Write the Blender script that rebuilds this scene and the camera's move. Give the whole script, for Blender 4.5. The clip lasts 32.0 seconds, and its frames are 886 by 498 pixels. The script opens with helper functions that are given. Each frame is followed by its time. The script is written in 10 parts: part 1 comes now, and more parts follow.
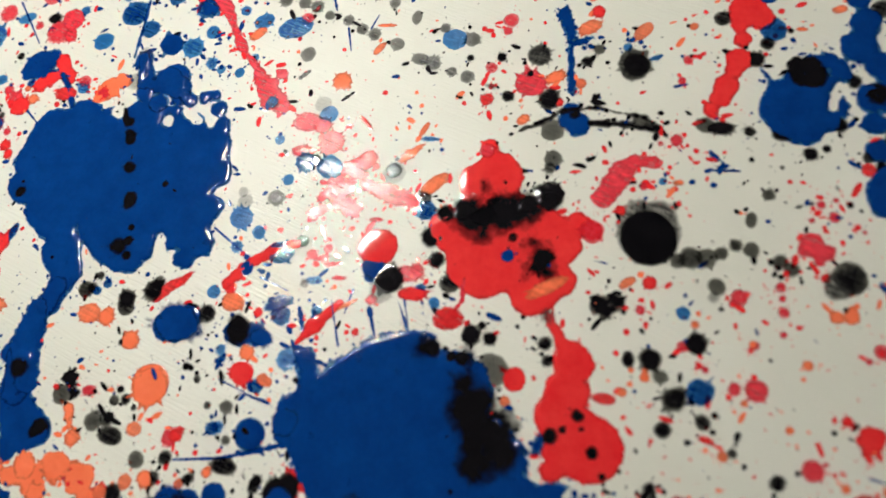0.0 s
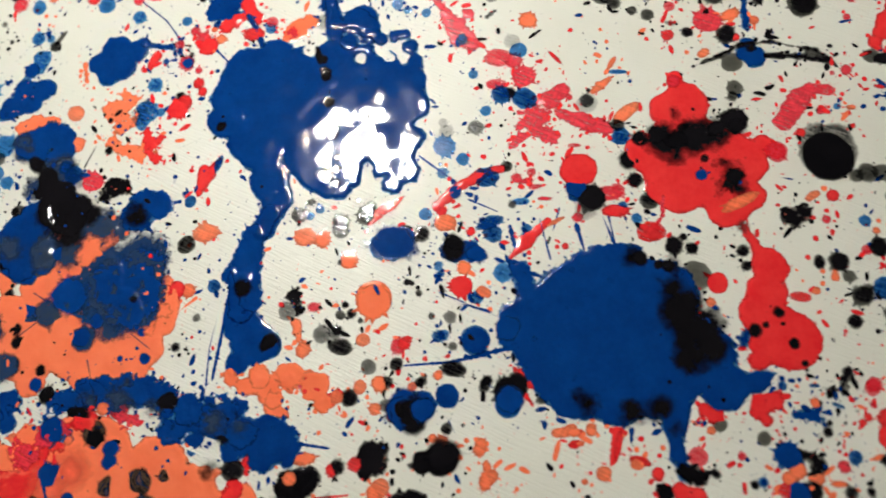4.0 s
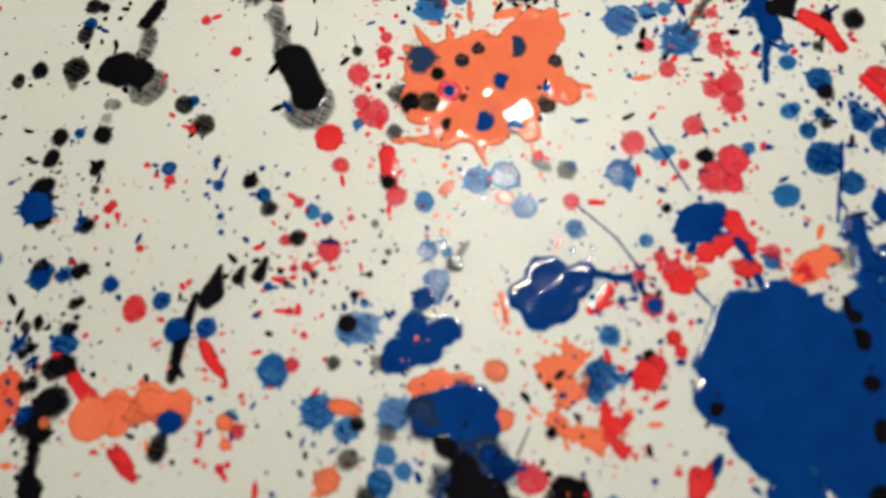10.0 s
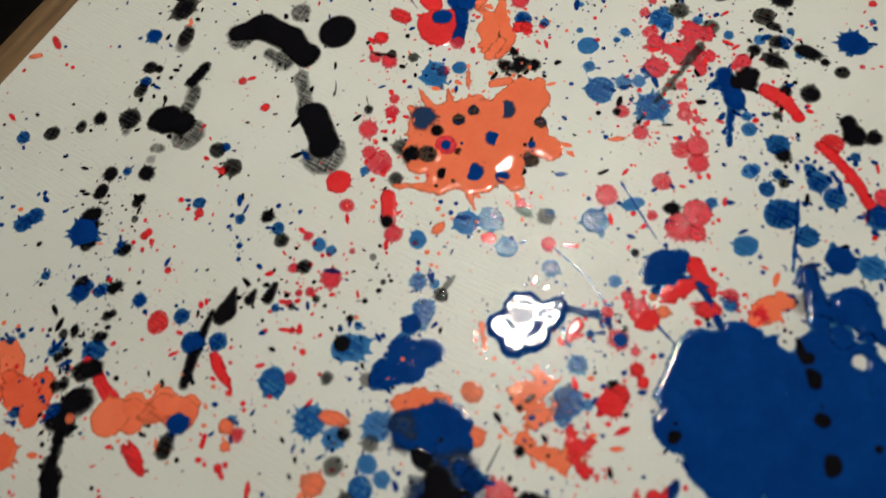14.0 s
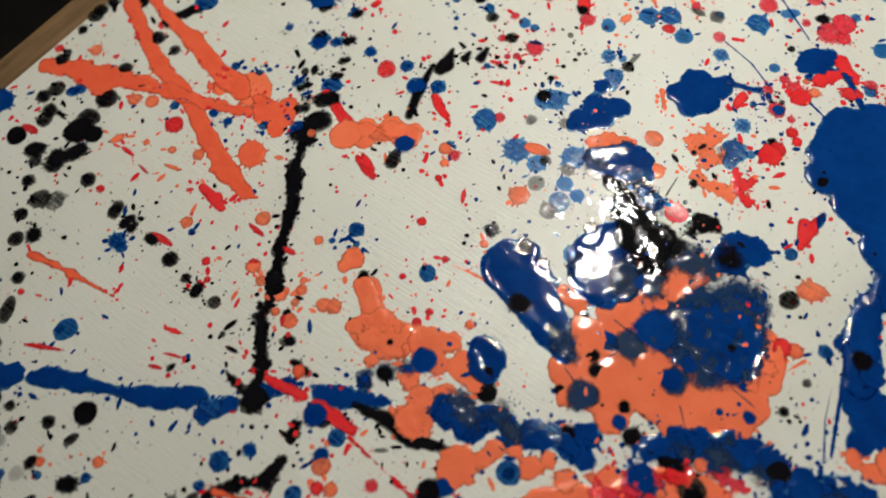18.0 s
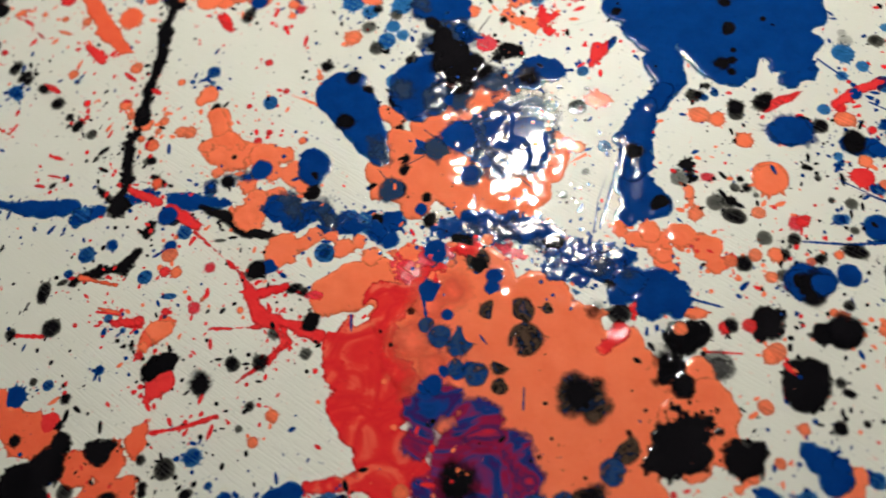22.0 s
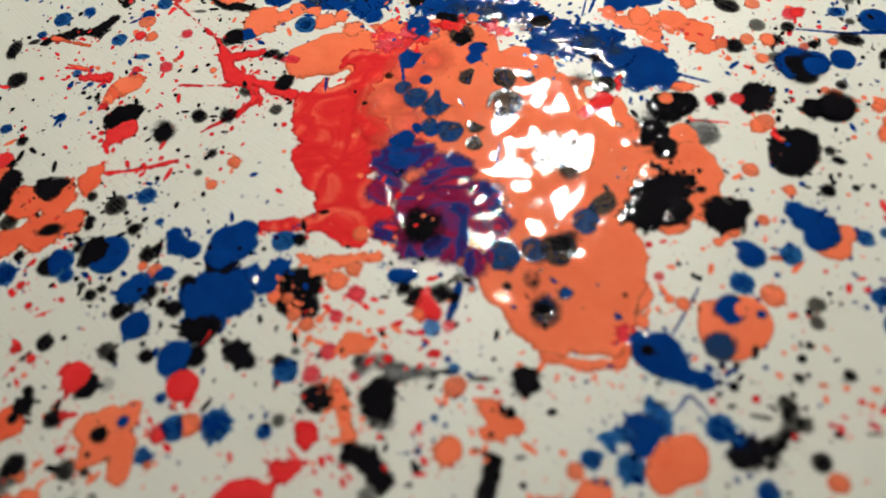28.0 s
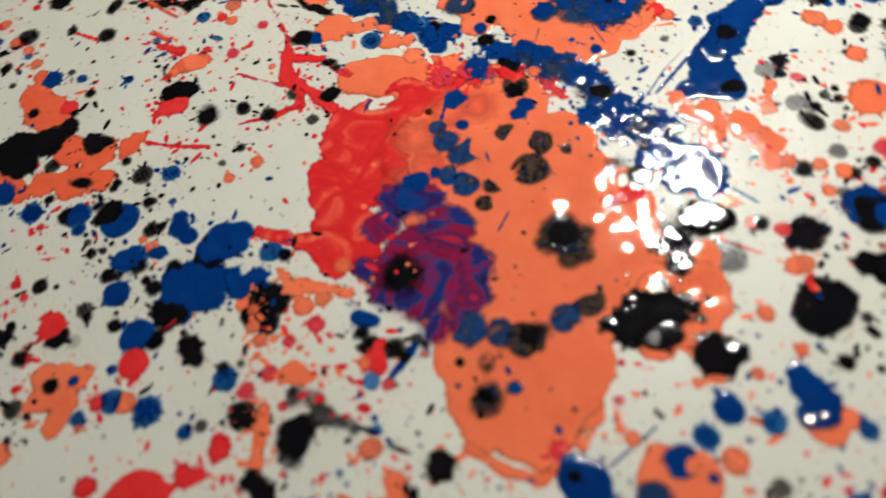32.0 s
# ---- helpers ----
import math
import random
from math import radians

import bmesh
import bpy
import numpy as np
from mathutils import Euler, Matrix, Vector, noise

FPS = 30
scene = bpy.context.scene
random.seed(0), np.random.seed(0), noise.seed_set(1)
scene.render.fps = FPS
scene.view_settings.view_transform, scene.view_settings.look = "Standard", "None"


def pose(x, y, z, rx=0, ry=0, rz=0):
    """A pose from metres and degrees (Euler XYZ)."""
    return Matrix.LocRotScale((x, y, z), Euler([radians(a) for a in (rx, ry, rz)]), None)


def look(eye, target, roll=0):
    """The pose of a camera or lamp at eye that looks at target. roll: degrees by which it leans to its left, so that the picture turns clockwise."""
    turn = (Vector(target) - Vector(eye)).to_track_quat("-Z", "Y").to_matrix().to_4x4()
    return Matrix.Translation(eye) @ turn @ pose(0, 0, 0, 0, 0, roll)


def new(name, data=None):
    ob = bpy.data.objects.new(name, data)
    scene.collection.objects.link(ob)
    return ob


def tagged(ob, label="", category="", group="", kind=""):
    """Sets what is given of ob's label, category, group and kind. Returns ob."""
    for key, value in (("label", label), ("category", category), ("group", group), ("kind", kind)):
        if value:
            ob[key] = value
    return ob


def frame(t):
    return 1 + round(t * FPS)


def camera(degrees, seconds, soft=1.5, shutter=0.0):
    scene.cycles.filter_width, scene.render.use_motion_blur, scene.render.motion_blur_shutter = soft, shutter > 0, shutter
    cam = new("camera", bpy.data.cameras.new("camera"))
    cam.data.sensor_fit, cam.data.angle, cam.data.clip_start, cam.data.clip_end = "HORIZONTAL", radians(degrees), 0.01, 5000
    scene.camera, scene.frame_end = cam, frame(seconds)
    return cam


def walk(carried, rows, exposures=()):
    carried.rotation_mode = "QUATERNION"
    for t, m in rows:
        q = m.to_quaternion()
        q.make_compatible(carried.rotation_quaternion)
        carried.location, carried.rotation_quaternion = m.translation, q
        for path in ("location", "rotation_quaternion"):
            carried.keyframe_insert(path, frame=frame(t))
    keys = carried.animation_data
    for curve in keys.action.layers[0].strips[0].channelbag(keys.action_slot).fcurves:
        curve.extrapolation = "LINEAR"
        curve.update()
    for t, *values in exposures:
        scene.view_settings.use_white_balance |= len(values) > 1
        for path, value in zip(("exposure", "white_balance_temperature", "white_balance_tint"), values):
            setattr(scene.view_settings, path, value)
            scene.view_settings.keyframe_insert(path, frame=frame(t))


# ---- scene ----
cam = camera(62.0, 32.0, soft=1.8, shutter=0.5)
cam.data.dof.use_dof, cam.data.dof.focus_distance, cam.data.dof.aperture_fstop = True, 0.45, 2.8
PATH = [
    (0, (0.047, 0.046, 0.379), (-0.238, 0.599, -1.522), -28.2),
    (0.5, (0.054, 0.032, 0.405), (-0.222, 0.593, -1.495), -27.5),
    (1, (0.066, 0.025, 0.417), (-0.211, 0.578, -1.485), -27.9),
    (1.5, (0.051, 0.017, 0.422), (-0.218, 0.563, -1.483), -27.1),
    (2, (0.036, 0.004, 0.421), (-0.219, 0.551, -1.486), -25.8),
    (2.5, (0.017, -0.007, 0.424), (-0.22, 0.54, -1.485), -24.5),
    (3, (-0.029, -0.013, 0.426), (-0.229, 0.507, -1.495), -22.5),
    (3.5, (-0.064, -0.004, 0.425), (-0.233, 0.494, -1.505), -21.0),
    (5.5, (-0.17, 0.025, 0.414), (-0.345, 0.512, -1.518), -22.1),
    (6, (-0.2, 0.034, 0.405), (-0.369, 0.506, -1.531), -21.4),
    (6.5, (-0.233, 0.045, 0.395), (-0.421, 0.517, -1.539), -22.7),
    (7, (-0.262, 0.069, 0.391), (-0.431, 0.513, -1.552), -21.7),
    (7.5, (-0.296, 0.089, 0.387), (-0.441, 0.525, -1.559), -19.1),
    (8, (-0.335, 0.101, 0.381), (-0.451, 0.565, -1.561), -14.4),
    (8.5, (-0.361, 0.114, 0.368), (-0.462, 0.604, -1.569), -11.6),
    (9, (-0.382, 0.145, 0.359), (-0.471, 0.601, -1.586), -10.9),
    (9.5, (-0.384, 0.173, 0.352), (-0.474, 0.616, -1.597), -11.3),
    (10, (-0.377, 0.204, 0.348), (-0.471, 0.611, -1.608), -12.8),
    (10.5, (-0.373, 0.227, 0.341), (-0.474, 0.604, -1.621), -14.8),
    (11, (-0.369, 0.255, 0.342), (-0.48, 0.604, -1.624), -17.2),
    (11.5, (-0.363, 0.283, 0.358), (-0.48, 0.585, -1.616), -21.0),
    (12, (-0.372, 0.307, 0.374), (-0.474, 0.576, -1.605), -20.3),
    (12.5, (-0.373, 0.278, 0.385), (-0.486, 0.657, -1.576), -15.1),
    (13, (-0.366, 0.231, 0.393), (-0.498, 0.751, -1.533), -11.7),
    (13.5, (-0.344, 0.195, 0.378), (-0.543, 0.828, -1.509), -14.9),
    (15.5, (-0.359, 0.102, 0.385), (-0.612, 0.743, -1.492), -15.3),
    (16, (-0.394, 0.084, 0.384), (-0.61, 0.739, -1.493), -11.3),
    (16.5, (-0.422, 0.06, 0.386), (-0.629, 0.727, -1.488), -9.5),
    (17, (-0.44, 0.029, 0.389), (-0.642, 0.708, -1.482), -8.4),
    (17.5, (-0.437, -0.001, 0.399), (-0.647, 0.689, -1.466), -8.5),
    (18, (-0.441, -0.027, 0.404), (-0.646, 0.683, -1.455), -7.2),
    (18.5, (-0.461, -0.058, 0.401), (-0.666, 0.659, -1.454), -6.1),
    (19, (-0.49, -0.093, 0.398), (-0.699, 0.661, -1.443), -4.3),
    (19.5, (-0.485, -0.124, 0.402), (-0.706, 0.663, -1.423), -4.5),
    (20, (-0.452, -0.144, 0.411), (-0.684, 0.629, -1.42), -5.9),
    (20.5, (-0.413, -0.149, 0.422), (-0.654, 0.616, -1.41), -7.6),
    (21, (-0.376, -0.158, 0.415), (-0.638, 0.605, -1.415), -9.8),
    (21.5, (-0.339, -0.15, 0.409), (-0.626, 0.594, -1.425), -12.6),
    (22, (-0.29, -0.143, 0.408), (-0.6, 0.584, -1.43), -15.4),
    (22.5, (-0.262, -0.157, 0.402), (-0.575, 0.579, -1.431), -15.9),
    (23, (-0.257, -0.165, 0.407), (-0.545, 0.539, -1.443), -14.8),
    (23.5, (-0.267, -0.2, 0.393), (-0.555, 0.508, -1.455), -14.5),
    (24, (-0.277, -0.253, 0.394), (-0.541, 0.463, -1.454), -12.1),
    (24.5, (-0.277, -0.278, 0.378), (-0.523, 0.424, -1.478), -11.8),
    (25, (-0.285, -0.284, 0.36), (-0.523, 0.425, -1.495), -10.9),
    (25.5, (-0.263, -0.271, 0.33), (-0.56, 0.468, -1.505), -13.9),
    (27.5, (-0.258, -0.278, 0.318), (-0.623, 0.592, -1.445), -10.7),
    (28, (-0.257, -0.281, 0.323), (-0.587, 0.581, -1.451), -9.3),
    (28.5, (-0.263, -0.278, 0.358), (-0.575, 0.522, -1.449), -10.7),
    (29, (-0.257, -0.284, 0.38), (-0.56, 0.497, -1.436), -10.4),
    (29.5, (-0.256, -0.279, 0.386), (-0.549, 0.497, -1.434), -9.7),
    (30, (-0.249, -0.287, 0.376), (-0.549, 0.517, -1.431), -9.6),
    (30.5, (-0.252, -0.288, 0.359), (-0.548, 0.511, -1.45), -9.0),
    (31, (-0.242, -0.265, 0.333), (-0.633, 0.511, -1.469), -11.9),
    (31.5, (-0.214, -0.219, 0.322), (-0.747, 0.515, -1.461), -15.0),
    (32, (-0.196, -0.218, 0.319), (-0.875, 0.474, -1.43), -14.8),
]
EXPOSURES = [(0, 0.2), (3, 0.2), (6, 0.18), (7, 0.02), (9, -0.05), (10, -0.2), (12, -0.43), (13, -0.6), (16, -0.4), (19, -0.12), (22, 0.14), (24, 0.26), (28, 0.4), (32, 0.36)]
walk(cam, [(t, look(eye, target, roll)) for t, eye, target, roll in PATH], EXPOSURES)

# ---- world and lamps ----
world = bpy.data.worlds.new("room_dusk")
scene.world = world
world.use_nodes = True
world.node_tree.nodes["Background"].inputs["Color"].default_value = (1.0, 0.93, 0.82, 1)
world.node_tree.nodes["Background"].inputs["Strength"].default_value = 0.02

LAMP = Vector((-0.336, 0.51, 0.83))
LAMP_RADIUS = 0.072
glow = bpy.data.lights.new("lamp_light", "POINT")
glow.shadow_soft_size, glow.energy = LAMP_RADIUS, 212.0
glow.color = (1.0, 0.97, 0.905)
lamp_light = new("lamp_light", glow)
lamp_light.matrix_world = Matrix.Translation(LAMP)


# ---- materials ----
def nodes_of(name):
    m = bpy.data.materials.new(name)
    m.use_nodes = True
    return m, m.node_tree, m.node_tree.nodes["Principled BSDF"]


def ramp(tree, source, a, b, low=0.3, high=0.7):
    r = tree.nodes.new("ShaderNodeMapRange")
    r.inputs["From Min"].default_value, r.inputs["From Max"].default_value = low, high
    r.inputs["To Min"].default_value, r.inputs["To Max"].default_value = a, b
    tree.links.new(source, r.inputs["Value"])
    return r.outputs["Result"]


def grain(tree, scale, stretch=(1, 1, 1), turn=0.0, detail=3.0, rough=0.55):
    """Noise over the world's metres, stretched along one way."""
    geo = tree.nodes.new("ShaderNodeNewGeometry")
    swing, mapping = tree.nodes.new("ShaderNodeMapping"), tree.nodes.new("ShaderNodeMapping")
    swing.inputs["Rotation"].default_value = (0, 0, radians(-turn))
    mapping.inputs["Scale"].default_value = stretch
    tex = tree.nodes.new("ShaderNodeTexNoise")
    tex.inputs["Scale"].default_value, tex.inputs["Detail"].default_value = scale, detail
    tex.inputs["Roughness"].default_value = rough
    tree.links.new(geo.outputs["Position"], swing.inputs["Vector"])
    tree.links.new(swing.outputs["Vector"], mapping.inputs["Vector"])
    tree.links.new(mapping.outputs["Vector"], tex.inputs["Vector"])
    return tex.outputs["Fac"]


def mixed(tree, fac, a, b):
    mix = tree.nodes.new("ShaderNodeMix")
    mix.data_type = "RGBA"
    mix.inputs["A"].default_value, mix.inputs["B"].default_value = (*a, 1), (*b, 1)
    tree.links.new(fac, mix.inputs["Factor"])
    return mix.outputs["Result"]


def maths(tree, kind, a, b):
    n = tree.nodes.new("ShaderNodeMath")
    n.operation = kind
    for socket, value in zip(n.inputs, (a, b)):
        if isinstance(value, (int, float)):
            socket.default_value = value
        else:
            tree.links.new(value, socket)
    return n.outputs["Value"]


def bumped(tree, shader, height, strength, distance):
    bump = tree.nodes.new("ShaderNodeBump")
    bump.inputs["Strength"].default_value, bump.inputs["Distance"].default_value = strength, distance
    tree.links.new(height, bump.inputs["Height"])
    tree.links.new(bump.outputs["Normal"], shader.inputs["Normal"])


WEAVE = -26.0  # the way of the primer's brush strokes, degrees


def weave(tree):
    """Brushed primer: long strokes one way, fainter ones across."""
    along = grain(tree, 1.0, (70, 820, 1), WEAVE, 2.5)
    across = grain(tree, 1.0, (700, 100, 1), WEAVE, 2.0)
    return maths(tree, "ADD", along, maths(tree, "MULTIPLY", across, 0.5))


def board_white():
    m, tree, b = nodes_of("primed_white")
    fac = ramp(tree, grain(tree, 9.0, detail=5.0), 0, 1)
    tree.links.new(mixed(tree, fac, (0.70, 0.70, 0.608), (0.757, 0.762, 0.675)), b.inputs["Base Color"])
    tree.links.new(ramp(tree, grain(tree, 220.0), 0.32, 0.46), b.inputs["Roughness"])
    b.inputs["Specular IOR Level"].default_value = 0.42
    bumped(tree, b, weave(tree), 0.8, 0.0005)
    return m


def paint(name, dark, light, rough=0.045, rim=0.3, least=0.35, thin=0.0, smoke=0.0, tint=(1, 1, 1), swirl=()):
    """Wet paint: two tones and a gloss that varies a little. Where the coat runs out at its rim (rim: how far in, least: how much
    colour is left there), and all over a thin coat, the primer's grain shows through. Smoke breaks a coat that blends into the wet paint under it."""
    m, tree, b = nodes_of(name)
    info = tree.nodes.new("ShaderNodeObjectInfo")
    coat = tree.nodes.new("ShaderNodeAttribute")
    coat.attribute_name = "coat"
    threads = weave(tree)
    blotch = maths(tree, "ADD", ramp(tree, grain(tree, 70.0, detail=4.0), 0, 0.6), maths(tree, "MULTIPLY", info.outputs["Random"], 0.3))
    spots = ramp(tree, grain(tree, 420.0, detail=3.0), -0.12, 0.12)
    tree.links.new(mixed(tree, maths(tree, "ADD", blotch, spots), dark, light), b.inputs["Base Color"])
    if swirl:  # colours stirred into one another while wet: size per metre, twist, and the colours in turn
        size, twist, tones = swirl
        tex = tree.nodes.new("ShaderNodeTexNoise")
        tex.inputs["Scale"].default_value, tex.inputs["Detail"].default_value, tex.inputs["Distortion"].default_value = size, 3.0, twist
        geo, band = tree.nodes.new("ShaderNodeNewGeometry"), tree.nodes.new("ShaderNodeValToRGB")
        tree.links.new(geo.outputs["Position"], tex.inputs["Vector"])
        tree.links.new(tex.outputs["Fac"], band.inputs["Fac"])
        while len(band.color_ramp.elements) < len(tones):
            band.color_ramp.elements.new(0.5)
        for k, tone in enumerate(tones):
            band.color_ramp.elements[k].position = 0.3 + 0.4 * k / (len(tones) - 1)
            band.color_ramp.elements[k].color = (*tone, 1)
        tree.links.new(band.outputs["Color"], b.inputs["Base Color"])
    tree.links.new(ramp(tree, grain(tree, 160.0), rough * 0.7, rough * 1.6), b.inputs["Roughness"])
    b.inputs["Specular IOR Level"].default_value = 0.5
    bare = maths(tree, "MAXIMUM", maths(tree, "SUBTRACT", 1.0, coat.outputs["Fac"]), 0.55 if thin else 0.0)
    swell = maths(tree, "MULTIPLY", grain(tree, 60.0, detail=1.0), 0.25)
    bumped(tree, b, maths(tree, "ADD", maths(tree, "MULTIPLY", threads, bare), swell), 0.8 if thin else 0.45, 0.0007 if thin else 0.0004)
    worn = maths(tree, "ADD", coat.outputs["Fac"], maths(tree, "MULTIPLY", maths(tree, "SUBTRACT", threads, 0.75), rim * 2.2))
    if smoke:
        cloud = maths(tree, "ADD", grain(tree, 150.0, detail=5.0, rough=0.6), maths(tree, "MULTIPLY", grain(tree, 800.0, detail=2.0), 0.35))
        worn = maths(tree, "ADD", coat.outputs["Fac"], maths(tree, "MULTIPLY", maths(tree, "SUBTRACT", cloud, 0.675), smoke))
    cover = ramp(tree, worn, least, 1.0, 0.08 if smoke else 0.0, rim)
    if thin:
        holes = ramp(tree, threads, 1.0, 1.0 - thin * 1.2, 0.64, 0.88)
        soft = ramp(tree, grain(tree, 230.0), 1.0, 1.0 - thin * 0.6, 0.35, 0.7)
        cover = maths(tree, "MULTIPLY", cover, maths(tree, "MINIMUM", holes, soft))
    clear = tree.nodes.new("ShaderNodeBsdfTransparent")
    clear.inputs["Color"].default_value = (*tint, 1)
    mix = tree.nodes.new("ShaderNodeMixShader")
    tree.links.new(cover, mix.inputs["Fac"])
    tree.links.new(clear.outputs["BSDF"], mix.inputs[1])
    tree.links.new(b.outputs["BSDF"], mix.inputs[2])
    tree.links.new(mix.outputs["Shader"], tree.nodes["Material Output"].inputs["Surface"])
    return m


def worn_wood():
    m, tree, b = nodes_of("worn_wood")
    fac = ramp(tree, grain(tree, 1.0, (14, 160, 30), EDGE_TURN, 5.0), 0, 1)
    tree.links.new(mixed(tree, fac, (0.10, 0.055, 0.022), (0.24, 0.14, 0.06)), b.inputs["Base Color"])
    tree.links.new(ramp(tree, grain(tree, 40.0), 0.5, 0.8), b.inputs["Roughness"])
    bumped(tree, b, fac, 0.3, 0.001)
    return m


def plain(name, dark, light, scale, rough):
    m, tree, b = nodes_of(name)
    tree.links.new(mixed(tree, ramp(tree, grain(tree, scale, detail=6.0), 0, 1), dark, light), b.inputs["Base Color"])
    b.inputs["Roughness"].default_value = rough
    bumped(tree, b, grain(tree, scale * 12), 0.2, 0.002)
    return m


EDGE_TURN = 59.5
BLUE = ("blue", paint("blue_paint", (0.0015, 0.026, 0.155), (0.003, 0.05, 0.24), rim=0.4, least=0.35, tint=(0.22, 0.55, 0.88)))
RED = ("red", paint("red_paint", (0.77, 0.02, 0.026), (0.89, 0.055, 0.052), rim=0.35, least=0.4, tint=(1.0, 0.45, 0.48)))
ORANGE = ("orange", paint("orange_paint", (0.92, 0.175, 0.076), (0.985, 0.235, 0.108), rim=0.3, least=0.5, tint=(1.0, 0.9, 0.82)))
VERMILION = ("red", paint("vermilion_paint", (0.87, 0.115, 0.05), (0.95, 0.165, 0.075), rim=0.3, least=0.4, tint=(1.0, 0.6, 0.5)))
BLACK = ("black", paint("black_ink", (0.003, 0.003, 0.004), (0.010, 0.009, 0.011), 0.05, rim=0.34, least=0.35, tint=(0.62, 0.62, 0.60)))
PINK = ("red", paint("thin_red_paint", (0.82, 0.035, 0.062), (0.92, 0.075, 0.105), 0.10, rim=0.35, least=0.4, thin=0.5, tint=(1.0, 0.45, 0.48)))
THIN_BLUE = ("blue", paint("thin_blue_paint", (0.008, 0.075, 0.28), (0.03, 0.14, 0.39), 0.10, rim=0.4, least=0.35, thin=0.6, tint=(0.22, 0.55, 0.88)))
THIN_BLACK = ("black", paint("thin_black_ink", (0.006, 0.006, 0.006), (0.02, 0.02, 0.02), 0.2, rim=0.45, least=0.35, thin=0.42, tint=(0.62, 0.62, 0.60)))
SLATE = ("slate", paint("smoky_slate_paint", (0.008, 0.04, 0.13), (0.04, 0.05, 0.065), 0.06, rim=0.7, least=0.0, smoke=1.6))
SMOKY_BLACK = ("black", paint("smoky_black_ink", (0.003, 0.003, 0.004), (0.010, 0.009, 0.011), 0.05, rim=0.8, least=0.0, smoke=1.5))
SMOKY_BLUE = ("blue", paint("smoky_blue_paint", (0.0015, 0.026, 0.155), (0.003, 0.05, 0.24), rim=0.6, least=0.0, smoke=1.3))
SALMON = ("salmon", paint("smoky_salmon_paint", (0.86, 0.13, 0.07), (0.92, 0.21, 0.11), 0.07, rim=1.0, least=0.0, smoke=0.5))
MARBLE = ("purple", paint("smoky_marbled_paint", (0, 0, 0), (0, 0, 0), 0.05, rim=0.45, least=0.0, smoke=0.5, swirl=(24.0, 1.7, ((0.004, 0.035, 0.17), (0.006, 0.05, 0.24), (0.05, 0.012, 0.10), (0.006, 0.04, 0.19), (0.30, 0.012, 0.05), (0.05, 0.02, 0.10), (0.55, 0.02, 0.04)))))
RED_SWIRL = ("red", paint("stirred_red_paint", (0, 0, 0), (0, 0, 0), rim=0.35, least=0.4, tint=(1.0, 0.45, 0.48), swirl=(40.0, 1.2, ((0.90, 0.15, 0.09), (0.80, 0.035, 0.032), (0.74, 0.022, 0.028), (0.82, 0.04, 0.035), (0.92, 0.17, 0.095)))))
DARK_SWIRL = ("black", paint("smoky_stirred_ink", (0, 0, 0), (0, 0, 0), 0.05, rim=0.5, least=0.0, smoke=0.7, swirl=(85.0, 2.5, ((0.004, 0.004, 0.005), (0.02, 0.015, 0.012), (0.10, 0.06, 0.04), (0.006, 0.006, 0.008), (0.012, 0.03, 0.08), (0.16, 0.07, 0.04)))))
SLATE_SWIRL = ("slate", paint("smoky_stirred_slate", (0, 0, 0), (0, 0, 0), 0.05, rim=0.5, least=0.0, smoke=0.9, swirl=(75.0, 2.5, ((0.006, 0.04, 0.17), (0.008, 0.05, 0.20), (0.03, 0.06, 0.12), (0.006, 0.04, 0.17), (0.02, 0.025, 0.04), (0.20, 0.09, 0.08)))))
GREY = ("grey", paint("grey_wash", (0.02, 0.02, 0.02), (0.06, 0.06, 0.055), 0.3, rim=0.5, least=0.3, thin=0.5))
WHITE = board_white()
WOOD = worn_wood()
DARK_FLOOR = plain("dark_floor", (0.012, 0.010, 0.009), (0.03, 0.024, 0.02), 6.0, 0.6)
WALL_PAINT = plain("dim_wall", (0.045, 0.04, 0.034), (0.06, 0.054, 0.046), 3.0, 0.85)


# ---- the room ----
def part(name, bm, material, parent, label=""):
    mesh = bpy.data.meshes.new(name)
    bm.to_mesh(mesh)
    bm.free()
    mesh.materials.append(material)
    ob = new(name, mesh)
    ob.parent = parent
    return tagged(ob, label)


def block(x0, y0, z0, x1, y1, z1, bevel=0.0):
    bm = bmesh.new()
    bmesh.ops.create_cube(bm, size=1.0, matrix=Matrix.Translation(((x0 + x1) / 2, (y0 + y1) / 2, (z0 + z1) / 2)) @ Matrix.Diagonal((x1 - x0, y1 - y0, z1 - z0, 1)))
    if bevel:
        bmesh.ops.bevel(bm, geom=bm.edges[:], offset=bevel, segments=3, affect="EDGES", profile=0.5)
    return bm


FLOOR = -0.78
R = 2.2
for name, box, material, label in (
    ("floor", (-R, -R, FLOOR - 0.1, R, R, FLOOR), DARK_FLOOR, "dark floor of the room below the table"),
    ("ceiling", (-R, -R, FLOOR + 2.5, R, R, FLOOR + 2.6), WALL_PAINT, "dim painted ceiling"),
    ("wall_north", (-R, R, FLOOR, R, R + 0.1, FLOOR + 2.5), WALL_PAINT, "dim painted wall"),
    ("wall_south", (-R, -R - 0.1, FLOOR, R, -R, FLOOR + 2.5), WALL_PAINT, "dim painted wall"),
    ("wall_east", (R, -R - 0.1, FLOOR, R + 0.1, R + 0.1, FLOOR + 2.5), WALL_PAINT, "dim painted wall"),
    ("wall_west", (-R - 0.1, -R - 0.1, FLOOR, -R, R + 0.1, FLOOR + 2.5), WALL_PAINT, "dim painted wall"),
):
    tagged(part(name, block(*box), material, None), label, name.split("_")[0], kind="structure")

